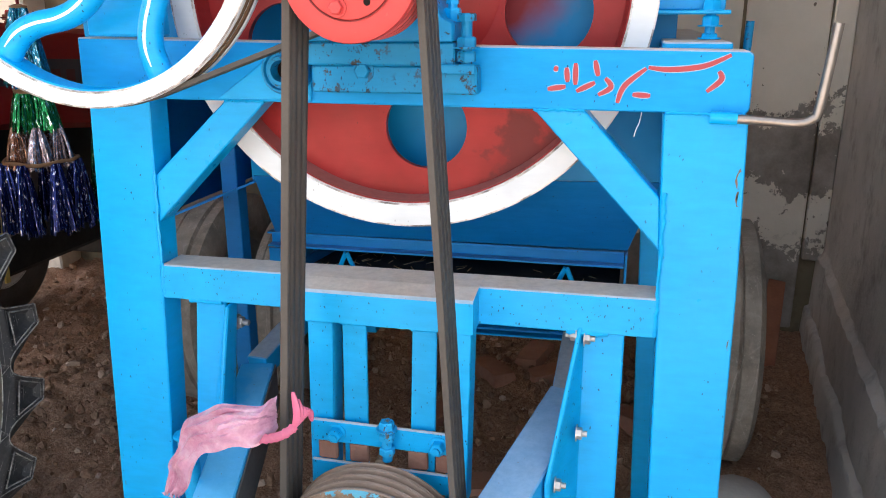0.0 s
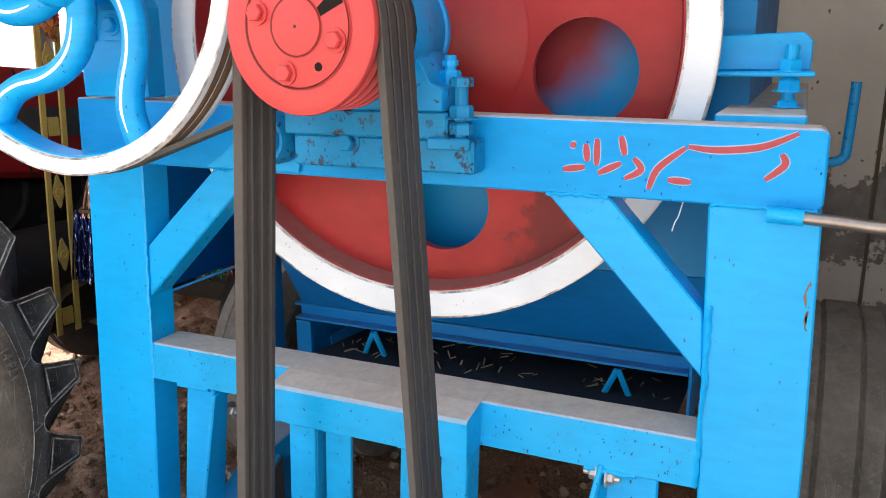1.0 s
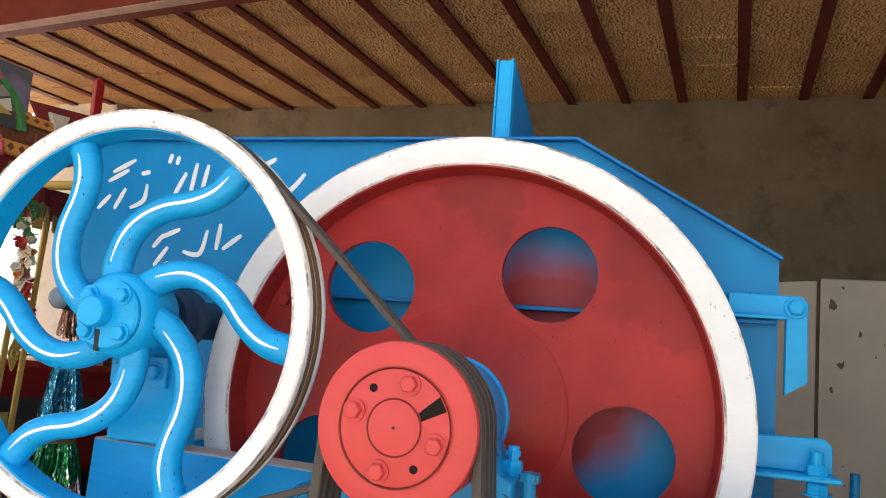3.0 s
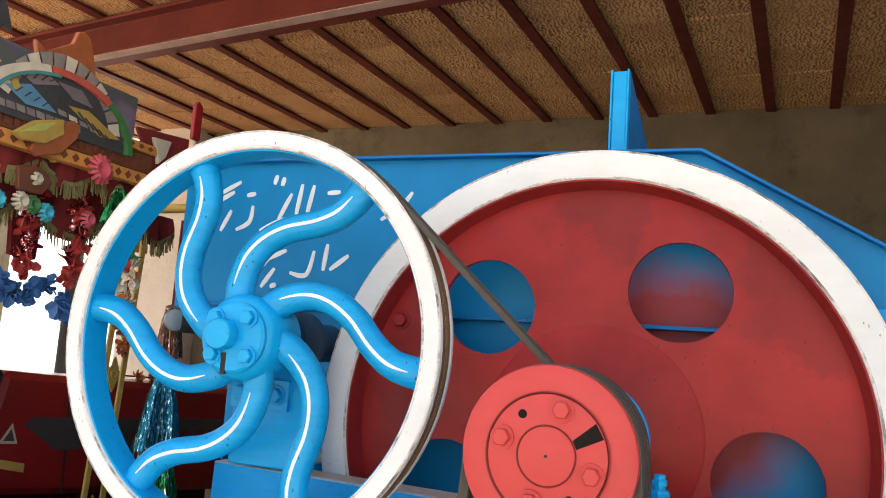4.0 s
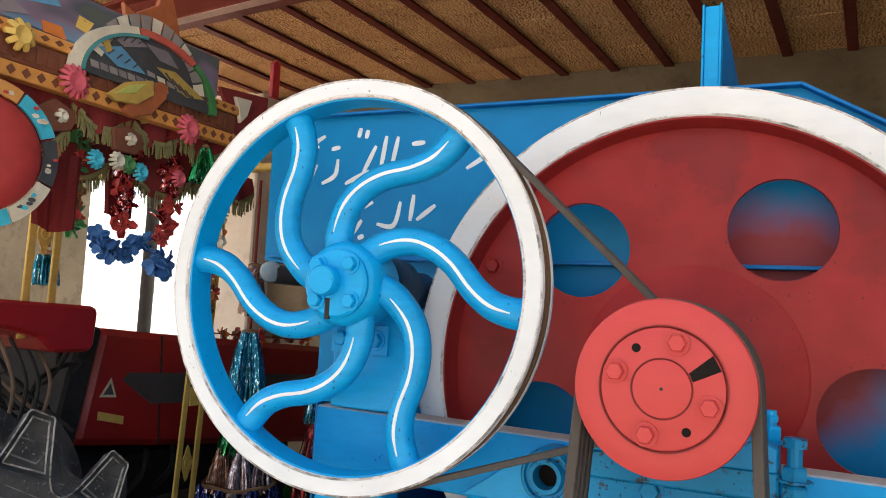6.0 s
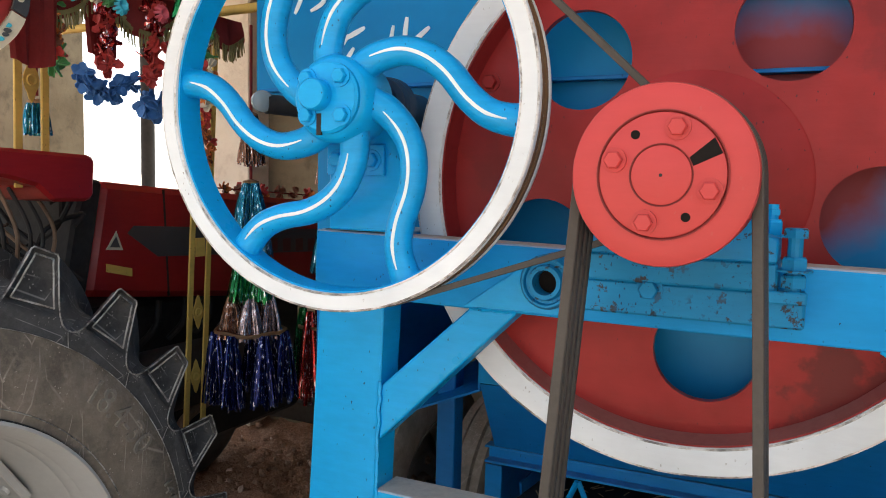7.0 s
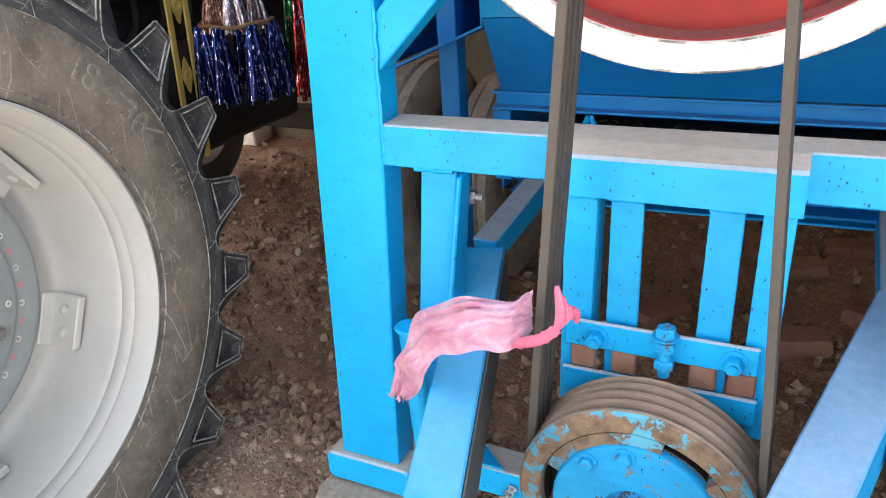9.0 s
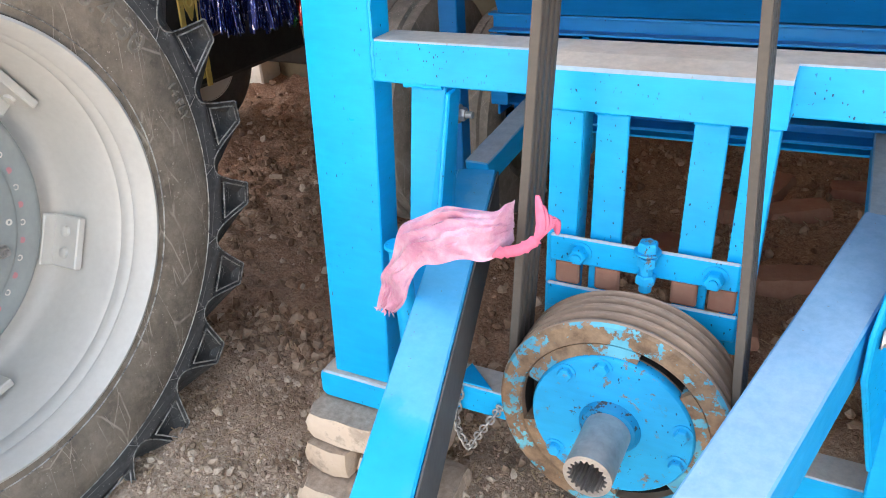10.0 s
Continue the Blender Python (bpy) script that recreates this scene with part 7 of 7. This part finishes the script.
# maroon cloth flap sewn under the board, and a mixed clutter of pipes behind the dash
for x0, y0, wd, zt, ht in ((CX - 0.022, -0.125, 0.115, 1.905, 0.150), (-0.845, 0.130, 0.095, 1.935, 0.125)):
    bm = B()
    rows4 = []
    for j in range(7):
        v = j / 6
        rows4.append([bm.verts.new((x0 + 0.010 * math.sin(9 * u_) * v + 0.004 * math.sin(23 * u_), y0 + 0.01 * v + (wd - 0.02 * v) * u_, zt - ht * v - 0.012 * math.sin(math.pi * u_) * v)) for u_ in [i / 16 for i in range(17)]])
    for a, b in zip(rows4, rows4[1:]):
        for i in range(16):
            bm.faces.new((a[i], a[i + 1], b[i + 1], b[i]))
    bmesh.ops.solidify(bm, geom=bm.faces[:], thickness=0.003)
    rp("cloth_flap", bm, MAROON, "dark red cloth flap under the canopy board", 0, True)
random.seed(77)
for i in range(14):
    y, z = random.uniform(0.12, 0.46), random.uniform(1.18, 1.46)
    pts = curve_pts([(-1.30 - 0.02 * (i % 4), y, z), (-1.27 - 0.03 * (i % 3), y + random.uniform(-0.06, 0.06), z + random.uniform(-0.05, 0.05)), (-1.32, y + random.uniform(-0.1, 0.1), z + random.uniform(-0.12, 0.12)), (-1.36, y + random.uniform(-0.1, 0.1), z - 0.1)], 5)
    rp("wiring", sweep(B(), pts, random.uniform(0.003, 0.009), None, 7), (GREASE, GREASE, RUST, STEEL, GREASE)[i % 5], "", 0, True)
rp("pedal_plate", box(B(), (-1.75, 0.10, 1.02), (-1.34, 0.52, 1.06)), GREASE, "", 0.006)
rp("dash_back", box(B(), (-1.80, 0.47, 1.05), (-1.38, 0.50, 1.50)), GREASE, "", 0.006)
# round painted shield at the canopy's corner
sh = (CX + 0.015, -0.258, 1.868)
rp("round_shield", rev(B(), [(0, 0.03), (0.06, 0.027), (0.10, 0.014), (0.110, 0.0), (0, 0.0)], sh, (1, -0.25, 0), 48, closed=False), P_RED, "red round ornament with patterned ring", 0, True)
u, v, w = frame_axes((1, -0.25, 0))


def on_shield(r, deg, h):
    return Vector(sh) + (u * math.cos(radians(deg)) + v * math.sin(radians(deg))) * r + w * h


random.seed(14)
for k in range(9):
    a0, a1 = 40 * k + 1, 40 * k + 39
    arc = [on_shield(0.140, a0 + (a1 - a0) * i / 8, 0.002) for i in range(9)] + [on_shield(0.111, a1 - (a1 - a0) * i / 8, 0.010) for i in range(9)]
    sector = rp("ring_sector", plate(B(), arc, -w * 0.008), (SLATE, ORANGE_STRIP, P_CYAN, P_CREAM, SLATE, P_CYAN, ORANGE_STRIP, P_CREAM, P_CYAN)[k], "painted sector of a patterned ring", 0)
    for _ in range(5):
        c, q = on_shield(random.uniform(0.117, 0.133), random.uniform(a0 + 5, a1 - 5), 0.0065), random.uniform(0.004, 0.0075)
        turn = random.uniform(0, 3)
        pts = [c + (u * math.cos(turn + g) * q + v * math.sin(turn + g) * q * 0.6) for g in (0, 0.8, 1.6, 2.4, 3.1, 4.0, 4.9, 5.6)]
        rp("painted_spot", plate(B(), pts, w * 0.002), (P_CREAM, P_CREAM, P_RED)[_ % 3] if k not in (3, 7) else (SLATE, P_CYAN)[_ % 2], "", 0, False, sector)
leaf = [on_shield(r, g, 0.029) for r, g in ((0.0, 0), (0.04, 25), (0.075, 10), (0.085, 0), (0.075, -10), (0.04, -25))]
rp("painted_leaf", plate(B(), leaf, w * 0.002), P_CREAM, "", 0)


# ---- hanging decorations ----
def tinsel_skirt(bm, c, z0, z1, r0, r1, n):
    for k in range(n):
        a = 2 * math.pi * k / n + random.uniform(-0.1, 0.1)
        wob, w = random.uniform(0.75, 1.1), random.uniform(0.003, 0.0055)
        prev = None
        for i in range(5):
            s = i / 4
            r = (r0 + (r1 - r0) * s ** 0.75) * (1 if i == 0 else wob)
            g = a + random.uniform(-0.07, 0.07)
            p = Vector((c[0] + r * math.cos(g), c[1] + r * math.sin(g), z0 + (z1 - z0) * s * (1 if i < 4 else random.uniform(0.93, 1.05))))
            t = Vector((-math.sin(g), math.cos(g), 0)) * w
            row = (bm.verts.new(p - t), bm.verts.new(p + t), bm.verts.new(p + Vector((math.cos(g), math.sin(g), 0)) * 0.004))
            if prev:
                for j in range(3):
                    bm.faces.new((prev[j], prev[(j + 1) % 3], row[(j + 1) % 3], row[j]))
            prev = row
    return bm


random.seed(33)


def tassel(at, tiers, label, hoop=None):
    top = max(t[0] for t in tiers)
    tas = thing("tinsel_tassel", (at[0], at[1], min(t[1] for t in tiers)), label, "tassel", "tinsel tassels")
    part("cord", rod(B(), (at[0], at[1], min(t[1] for t in tiers) + 0.1), (at[0], at[1], 2.03), 0.005, 8), MAROON, tas)
    for z0, z1, r0, r1, mat, n in tiers:
        tagged(part("tinsel_skirt", tinsel_skirt(B(), at, z0, z1, r0, r1, n), mat, tas), kind="stuff")
        part("binding", rev(B(), [(r0 * 0.3, -0.012), (r0 * 1.15, -0.008), (r0 * 1.2, 0.006), (r0 * 0.3, 0.012)], (at[0], at[1], z0), (0, 0, 1), 14), CANVAS, tas, "", 0, True)
    if hoop:
        z, r = hoop
        part("hoop", sweep(B(), [(at[0] + r * math.cos(2 * math.pi * i / 28), at[1] + r * math.sin(2 * math.pi * i / 28), z + 0.004 * math.sin(i)) for i in range(28)], 0.006, None, 7, (0, 0, 1), True), CANVAS, tas, "frayed cord hoop")
    return tas


def tuft_ring(c, z, r, n):
    return [(c[0] + r * math.cos(2 * math.pi * k / n + 0.4), c[1] + r * math.sin(2 * math.pi * k / n + 0.4)) for k in range(n)]


A = (-1.05, 0.93)
big = tassel(A, [(1.74, 1.58, 0.018, 0.042, TIN_COPPER, 60), (1.52, 1.28, 0.022, 0.066, TIN_TEAL, 120), (1.26, 1.13, 0.045, 0.075, TIN_GREEN, 90)], "tiered tinsel tassel, copper, teal, green, silver and blue", (1.03, 0.115))
for i, (x, y) in enumerate(tuft_ring(A, 1.1, 0.065, 5)):
    tagged(part("tinsel_tuft", tinsel_skirt(B(), (x, y), 1.145, 1.01, 0.010, 0.042, 40), (TIN_SILVER, TIN_COPPER, TIN_SILVER, TIN_COPPER, TIN_SILVER)[i], big), kind="stuff")
for i, (x, y) in enumerate(tuft_ring(A, 1.0, 0.115, 7)):
    tagged(part("tinsel_tuft", tinsel_skirt(B(), (x, y), 1.03, 0.80, 0.010, 0.042, 46), TIN_BLUE, big), kind="stuff")
A2 = (-0.98, 1.27)
tb = tassel(A2, [(1.66, 1.52, 0.018, 0.04, TIN_COPPER, 50), (1.38, 1.20, 0.022, 0.06, TIN_TEAL, 90), (1.20, 1.08, 0.03, 0.06, TIN_RED, 70)], "tiered tinsel tassel, teal, red and green", (1.0, 0.10))
for i, (x, y) in enumerate(tuft_ring(A2, 1.0, 0.09, 6)):
    tagged(part("tinsel_tuft", tinsel_skirt(B(), (x, y), 1.06, 0.74, 0.010, 0.045, 40), (TIN_RED, TIN_GREEN)[i % 2], tb), kind="stuff")
tassel((CX - 0.02, 0.338), [(2.0, 1.915, 0.008, 0.035, TIN_GREEN, 50)], "bright green tinsel tassel under the canopy")
tassel((-1.22, 0.285), [(1.72, 1.64, 0.02, 0.032, TIN_TEAL, 90)], "teal tinsel tassel on a canopy post")


def flower(c, r, mat, parent, n=7, name="flower"):
    """A loose artificial flower: cupped petals about a centre."""
    bm = B()
    c = Vector(c)
    for k in range(n):
        q = Euler((random.uniform(0, 6.28), random.uniform(0, 6.28), random.uniform(0, 6.28))).to_matrix()
        d, s, w = q @ Vector((1, 0, 0)), q @ Vector((0, 1, 0)), q @ Vector((0, 0, 1))
        pts = [c, c + d * r * 0.5 + s * r * 0.42 + w * r * 0.12, c + d * r + s * r * 0.2, c + d * r * 1.08, c + d * r - s * r * 0.25, c + d * r * 0.5 - s * r * 0.42 + w * r * 0.12]
        a = [bm.verts.new(p) for p in pts]
        b = [bm.verts.new(p + w * 0.003) for p in pts]
        bm.faces.new(a)
        bm.faces.new(b[::-1])
        for i in range(6):
            bm.faces.new((a[i], b[i], b[(i + 1) % 6], a[(i + 1) % 6]))
    return part(name, bm, mat, parent)


def garland(pts, sizes, mats, label):
    g = thing("garland", (pts[-1][0], pts[-1][1], min(p[2] for p in pts)), label, "garland", "artificial flower garlands")
    part("string", sweep(B(), [(p[0], p[1], p[2]) for p in pts], 0.0025, None, 6), MAROON, g)
    for i, p in enumerate(pts):
        for _ in range(2):
            q = Vector(p) + Vector((random.uniform(-1, 1), random.uniform(-1, 1), random.uniform(-0.5, 0.5))) * sizes * 0.5
            flower(q, sizes * random.uniform(0.75, 1.1), random.choice(mats), g)
    return g


GX = -0.80
garland([(GX, 0.155, 1.965 - 0.024 * i) for i in range(9)], 0.027, [P_RED, P_RED, TIN_RED], "hanging garland of red artificial flowers")
garland([(GX, 0.285, 1.95 - 0.026 * i) for i in range(8)], 0.026, [P_RED, TIN_RED, P_RED], "hanging garland of red artificial flowers")
garland([(GX, 0.092 + 0.019 * i, 1.748 - 0.014 * math.sin(math.pi * i / 6) * 2) for i in range(7)], 0.026, [P_BLUE], "swag of blue artificial flowers")
garland([(GX, 0.258 + 0.008 * i, 1.706) for i in range(3)], 0.036, [P_BLUE], "small bunch of blue artificial flowers")
garland([(GX - 0.02, 0.045, 1.95 - 0.03 * i) for i in range(7)], 0.028, [P_RED, P_GREEN, P_ORANGE, BROWN_BOARD], "hanging garland of mixed artificial flowers")
garland([(GX - 0.02, 0.46 + 0.004 * i, 1.98 - 0.03 * i) for i in range(9)], 0.028, [P_RED, P_ORANGE, P_CREAM, P_GREEN], "hanging garland of mixed artificial flowers")
garland([(-1.13, 0.80 + 0.005 * i, 1.74 - 0.03 * i) for i in range(6)], 0.026, [P_ORANGE, P_RED, BROWN_BOARD], "faded garland on the canopy post")
garland([(-1.38, 1.05 + 0.11 * i, 1.50 - 0.006 * i) for i in range(7)], 0.030, [P_RED, P_ORANGE, BROWN_BOARD], "dried orange garland lying on the bonnet")
for y, z, mat in ((0.005, 1.905, P_CYAN), (0.125, 1.900, P_CYAN), (0.06, 1.912, P_CREAM), (0.24, 1.905, P_PINK), (-0.10, 1.90, P_ORANGE), (0.09, 1.91, P_GREEN)):
    rosette((CX - 0.004, y, z), 0.020, mat, 11, label="small bright rosette")



# ---- loose things on the ground and about the machine ----
def brick_mesh(name, mat):
    bm = box(B(), (-0.112, -0.054, -0.035), (0.112, 0.054, 0.035))
    bmesh.ops.subdivide_edges(bm, edges=[e for e in bm.edges if e.calc_length() > 0.2], cuts=5, use_grid_fill=True)
    bmesh.ops.subdivide_edges(bm, edges=[e for e in bm.edges if e.calc_length() > 0.06], cuts=2, use_grid_fill=True)
    for v in bm.verts:
        worn = 1 - 0.10 * max(0, abs(v.co.x) / 0.112 + abs(v.co.y) / 0.054 + abs(v.co.z) / 0.035 - 2.0)
        v.co = v.co * worn + Vector((noise.noise(v.co * 22), noise.noise(v.co * 22 + Vector((5, 0, 0))), noise.noise(v.co * 22 + Vector((0, 5, 0))))) * 0.0042
    for f in bm.faces:
        f.smooth = True
    for e in bm.edges:
        if len(e.link_faces) == 2 and e.calc_face_angle() > 0.7:
            e.smooth = False
    me = bpy.data.meshes.new(name)
    bm.to_mesh(me)
    bm.free()
    me.materials.append(mat)
    return me


PALE, REDB = brick_mesh("pale_brick", PALE_BRICK), brick_mesh("red_brick", RED_BRICK)
random.seed(12)


def brick_stack(x, y, z_top, courses, label):
    st = thing("brick_stack", (x, y, 0.0), label, "brick stack", "brick supports")
    for c in range(courses):
        z = z_top - 0.037 - 0.0745 * c
        for k in range(2 + c // 2):
            o = new("brick", PALE)
            o.parent, o.matrix_parent_inverse = st, st.matrix_basis.inverted()
            along = c % 2 == 0
            off = (k - (1 + c // 2) / 2) * 0.118
            o.matrix_basis = Matrix.Translation((x + (random.uniform(-0.012, 0.012) if along else off), y + (off if along else random.uniform(-0.02, 0.02)), z)) @ Matrix.Rotation(radians((0 if along else 90) + random.uniform(-6, 6)), 4, "Z")
    return st


brick_stack(-0.072, 0.01, 0.271, 4, "stack of dusty pale bricks under the thresher foot")
brick_stack(1.03, 0.01, 0.271, 4, "stack of dusty pale bricks under the thresher foot")
for i, (x, y, a, me) in enumerate(((0.84, 2.05, 3, REDB), (1.09, 2.06, -4, REDB), (0.636, 1.80, 25, REDB), (0.235, 1.34, 60, REDB), (0.92, 1.49, 150, REDB), (0.66, 1.28, 20, REDB), (0.37, 1.77, 130, REDB), (0.53, 1.98, 75, REDB), (0.50, 0.9, 15, REDB))):
    o = new("brick", me)
    o.matrix_basis = Matrix.Translation((x, y, -0.004)) @ Euler((random.uniform(-0.12, 0.12), random.uniform(-0.1, 0.1), radians(a))).to_matrix().to_4x4()
    tagged(o, "old red brick lying in the dirt" if me is REDB else "pale dusty brick lying in the dirt", "brick", "loose bricks")

# plank leaning in the rear corner
bm = B()
beam(bm, (1.545, 2.14, -0.03), (1.632, 2.574, 0.245), 0.078, 0.024, (0, -1, 0.9))
tagged(part("plank", bm, surface("rust_red_wood", (0.27, 0.115, 0.07), 0.8, vary=0.25, grain=90, bumps=0.4), bevel=0.004), "short reddish plank leaning against the rear wall", "plank")

# stone by the foot near the wall
bm = bmesh.new()
bmesh.ops.create_icosphere(bm, subdivisions=3, radius=0.11)
for v in bm.verts:
    v.co *= 1 + 0.22 * noise.noise(v.co * 9)
    v.co = Vector((v.co.x * 1.15 + 1.28, v.co.y + 0.92, v.co.z * 0.75 + 0.045))
tagged(part("stone", bm, CEMENT_GREY, smooth=True), "pale rounded stone on the ground by the machine", "stone")

# pink plastic bag tied to the belt
bag = thing("plastic_bag", (0.20, -0.19, 0.64), "crumpled pink plastic bag tied round the belt", "plastic bag")
top_e = curve_pts([(0.329, -0.186, 0.868), (0.322, -0.200, 0.866), (0.306, -0.211, 0.861), (0.252, -0.215, 0.856), (0.21, -0.205, 0.841), (0.151, -0.19, 0.803), (0.123, -0.185, 0.735), (0.100, -0.185, 0.706), (0.098, -0.185, 0.680), (0.088, -0.19, 0.638)], 9)
low_e = curve_pts([(0.329, -0.190, 0.806), (0.324, -0.214, 0.802), (0.312, -0.240, 0.799), (0.285, -0.25, 0.799), (0.25, -0.25, 0.789), (0.215, -0.24, 0.772), (0.190, -0.23, 0.748), (0.171, -0.22, 0.717), (0.158, -0.214, 0.680), (0.128, -0.2, 0.648)], 9)
bm = B()
cols, M = [], 30
NC = len(top_e)
for i, (a, b) in enumerate(zip(top_e, low_e)):
    col = []
    u = i / (NC - 1)
    for k in range(M + 1):
        v = k / M
        p = a.lerp(b, v)
        belly = 0.014 * math.sin(math.pi * v) * math.sin(math.pi * min(1, u * 1.2)) ** 0.5
        q = v * 3.0 + 0.9 * noise.noise((u * 3, v * 2, 0.0)) + u * 1.3
        ridge = 1 - abs(noise.noise((u * 2.6, q * 1.5, 1.0))) * 2.2
        fine = 1 - abs(noise.noise((u * 7 + v * 2, q * 3.6, 4.0))) * 2.2
        cross = noise.noise((u * 13 - v * 4, v * 8, 8.0))
        d = belly + 0.009 * ridge + 0.0042 * fine + 0.004 * cross
        d *= 0.35 + 0.65 * min(1, 5 * min(v, 1 - v))
        p = p + Vector((0, 0, 0.007 * noise.noise((u * 7, k * 0.05, 6.0))))
        col.append(p + Vector((0.1, -0.75, 0.65)) * d)
    if i == NC - 1:
        col = [c + Vector((random.uniform(-0.006, 0.006), 0, random.uniform(-0.012, 0.006))) for c in col]
    cols.append(col)
vs = [[bm.verts.new(p) for p in c] for c in cols]
for a, b in zip(vs, vs[1:]):
    for k in range(M):
        bm.faces.new((a[k], a[k + 1], b[k + 1], b[k]))
back = [[bm.verts.new(p + Vector((0, 0.0008, -0.0006))) for p in c] for c in cols]
for a, b in zip(back, back[1:]):
    for k in range(M):
        bm.faces.new((a[k], b[k], b[k + 1], a[k + 1]))
part("bag_film", bm, PINK_FILM, bag, "", 0, True)
deep_film = surface("deep_pink_film", (0.52, 0.11, 0.20), 0.4, vary=0.35, grain=90, bumps=0.5)
bm = sweep(B(), curve_pts([(0.312, -0.232, 0.808), (0.332, -0.226, 0.810), (0.352, -0.220, 0.816), (0.370, -0.208, 0.828)], 6), [0.008 + 0.004 * noise.noise((i * 0.9, 0, 0)) for i in range(19)], [0.004 + 0.002 * noise.noise((i * 1.3, 5, 0)) for i in range(19)], 12, (0, -1, 0.3))
part("tied_twist", bm, deep_film, bag, "darker pink twisted film at the knot", 0, True)
for k in range(5):
    pts = curve_pts([(0.368, -0.212, 0.826), (0.374 + 0.003 * k, -0.208 + 0.004 * k, 0.850), (0.368 + 0.005 * k, -0.206 + 0.006 * k, 0.890 - 0.016 * k)], 5)
    bm = sweep(B(), pts, [0.003 + 0.0045 * math.sin(math.pi * i / 10) + 0.003 * noise.noise((i, k, 0)) for i in range(11)], [0.002 + 0.002 * math.sin(math.pi * i / 10) for i in range(11)], 8)
    part("knot_end", bm, deep_film, bag, "", 0, True)

# chain hanging by the bottom rail
chain = thing("chain", (0.15, 0.022, 0.20), "short galvanised steel chain hanging from the bottom rail", "chain")
cp = curve_pts([(0.122, 0.024, 0.332), (0.114, 0.022, 0.290), (0.108, 0.022, 0.238), (0.116, 0.022, 0.210), (0.134, 0.022, 0.180), (0.152, 0.022, 0.215), (0.172, 0.022, 0.250), (0.196, 0.022, 0.290), (0.206, 0.024, 0.310)], 3)
for i in range(len(cp) - 1):
    a, b = cp[i], cp[i + 1]
    d = (b - a).normalized()
    s = d.cross(Vector((0, 1, 0))).normalized() if i % 2 else d.cross(Vector((1, 0, 0.3))).normalized()
    c, L2 = (a + b) / 2, (b - a).length * 0.74
    pts = [c + d * L2 * math.cos(2 * math.pi * k / 14) + s * 0.0075 * math.sin(2 * math.pi * k / 14) for k in range(14)]
    part("chain_link", sweep(B(), pts, 0.0024, None, 6, d.cross(s), True), STEEL, chain, "", 0, True)

# straw chaff on the tray and sticks on the ground
random.seed(5)
bm = B()
for _ in range(1300):
    x, y = (random.uniform(-1.6, 1.5), random.uniform(-1.0, 2.3)) if _ % 3 else (random.gauss(-0.2, 0.35), random.gauss(-0.1, 0.35))
    a, l, z = random.uniform(0, 3.14), random.uniform(0.006, 0.032), -0.004 + 0.03 * noise.noise((x * 1.3, y * 1.3, 0.0))
    beam(bm, (x, y, z), (x + l * math.cos(a), y + l * math.sin(a), z + random.uniform(-0.004, 0.012)), random.uniform(0.0012, 0.0028), 0.0012)
tagged(part("straw_litter", bm, STRAW), "scattered straw and thin sticks on the earth", "straw", kind="stuff")
bm = B()
for _ in range(60):
    x, y = random.uniform(0.15, 0.86), random.uniform(0.36, 0.6)
    a, l, z = random.uniform(0, 3.14), random.uniform(0.01, 0.03), 0.902 - 0.09 * (y - 0.31)
    beam(bm, (x, y, z), (x + l * math.cos(a), y + l * math.sin(a), z + 0.004), 0.002, 0.0015)
tagged(part("chaff", bm, STRAW), "bits of chaff lying in the grain tray", "chaff", kind="stuff")
# clods and pebbles
bm = B()
ico = bmesh.new()
bmesh.ops.create_icosphere(ico, subdivisions=1, radius=1.0)
base_v = [v.co.copy() for v in ico.verts]
base_f = [[v.index for v in f.verts] for f in ico.faces]
ico.free()
verts, faces = [], []
for k in range(26000):
    if k % 2:
        x, y = random.uniform(-0.95, 0.75), random.uniform(-1.0, 0.55)
    elif k % 3:
        x, y = random.uniform(-1.9, 1.55), random.uniform(-1.1, 2.4)
    else:
        x, y = random.gauss(-1.5, 0.8), random.gauss(2.6, 0.9)
        if y > 2.4 and x > -2.3:
            continue
    r = random.uniform(0.0026, 0.0072) if random.random() < (0.93 if y < 0.3 else 0.72) else random.uniform(0.0075, 0.016 if y < 0.3 else 0.024)
    heap = math.exp(-(((x + 1.9) / 1.0) ** 2 + ((y - 3.3) / 0.8) ** 2)) * 0.22
    z = 0.035 * noise.noise((x * 1.3, y * 1.3, 0.0)) + 0.016 * noise.noise((x * 6, y * 6, 3.0)) + heap * (1 + 0.5 * noise.noise((x * 5, y * 5, 1.0))) - 0.02
    q = Euler((random.uniform(0, 6), random.uniform(0, 6), random.uniform(0, 6))).to_matrix() @ Matrix.Diagonal((random.uniform(0.7, 1.4), random.uniform(0.7, 1.2), random.uniform(0.5, 0.9)))
    i0 = len(verts)
    verts += [tuple(Vector((x, y, z + r * 0.3)) + q @ (v * r * random.uniform(0.68, 1.28))) for v in base_v]
    faces += [[i0 + j for j in f] for f in base_f]
me = bpy.data.meshes.new("clods")
me.from_pydata(verts, [], faces)
me.materials.append(CLOD)
tagged(new("clods", me), "loose clods and crumbs of dry brown earth", "clods", kind="stuff")
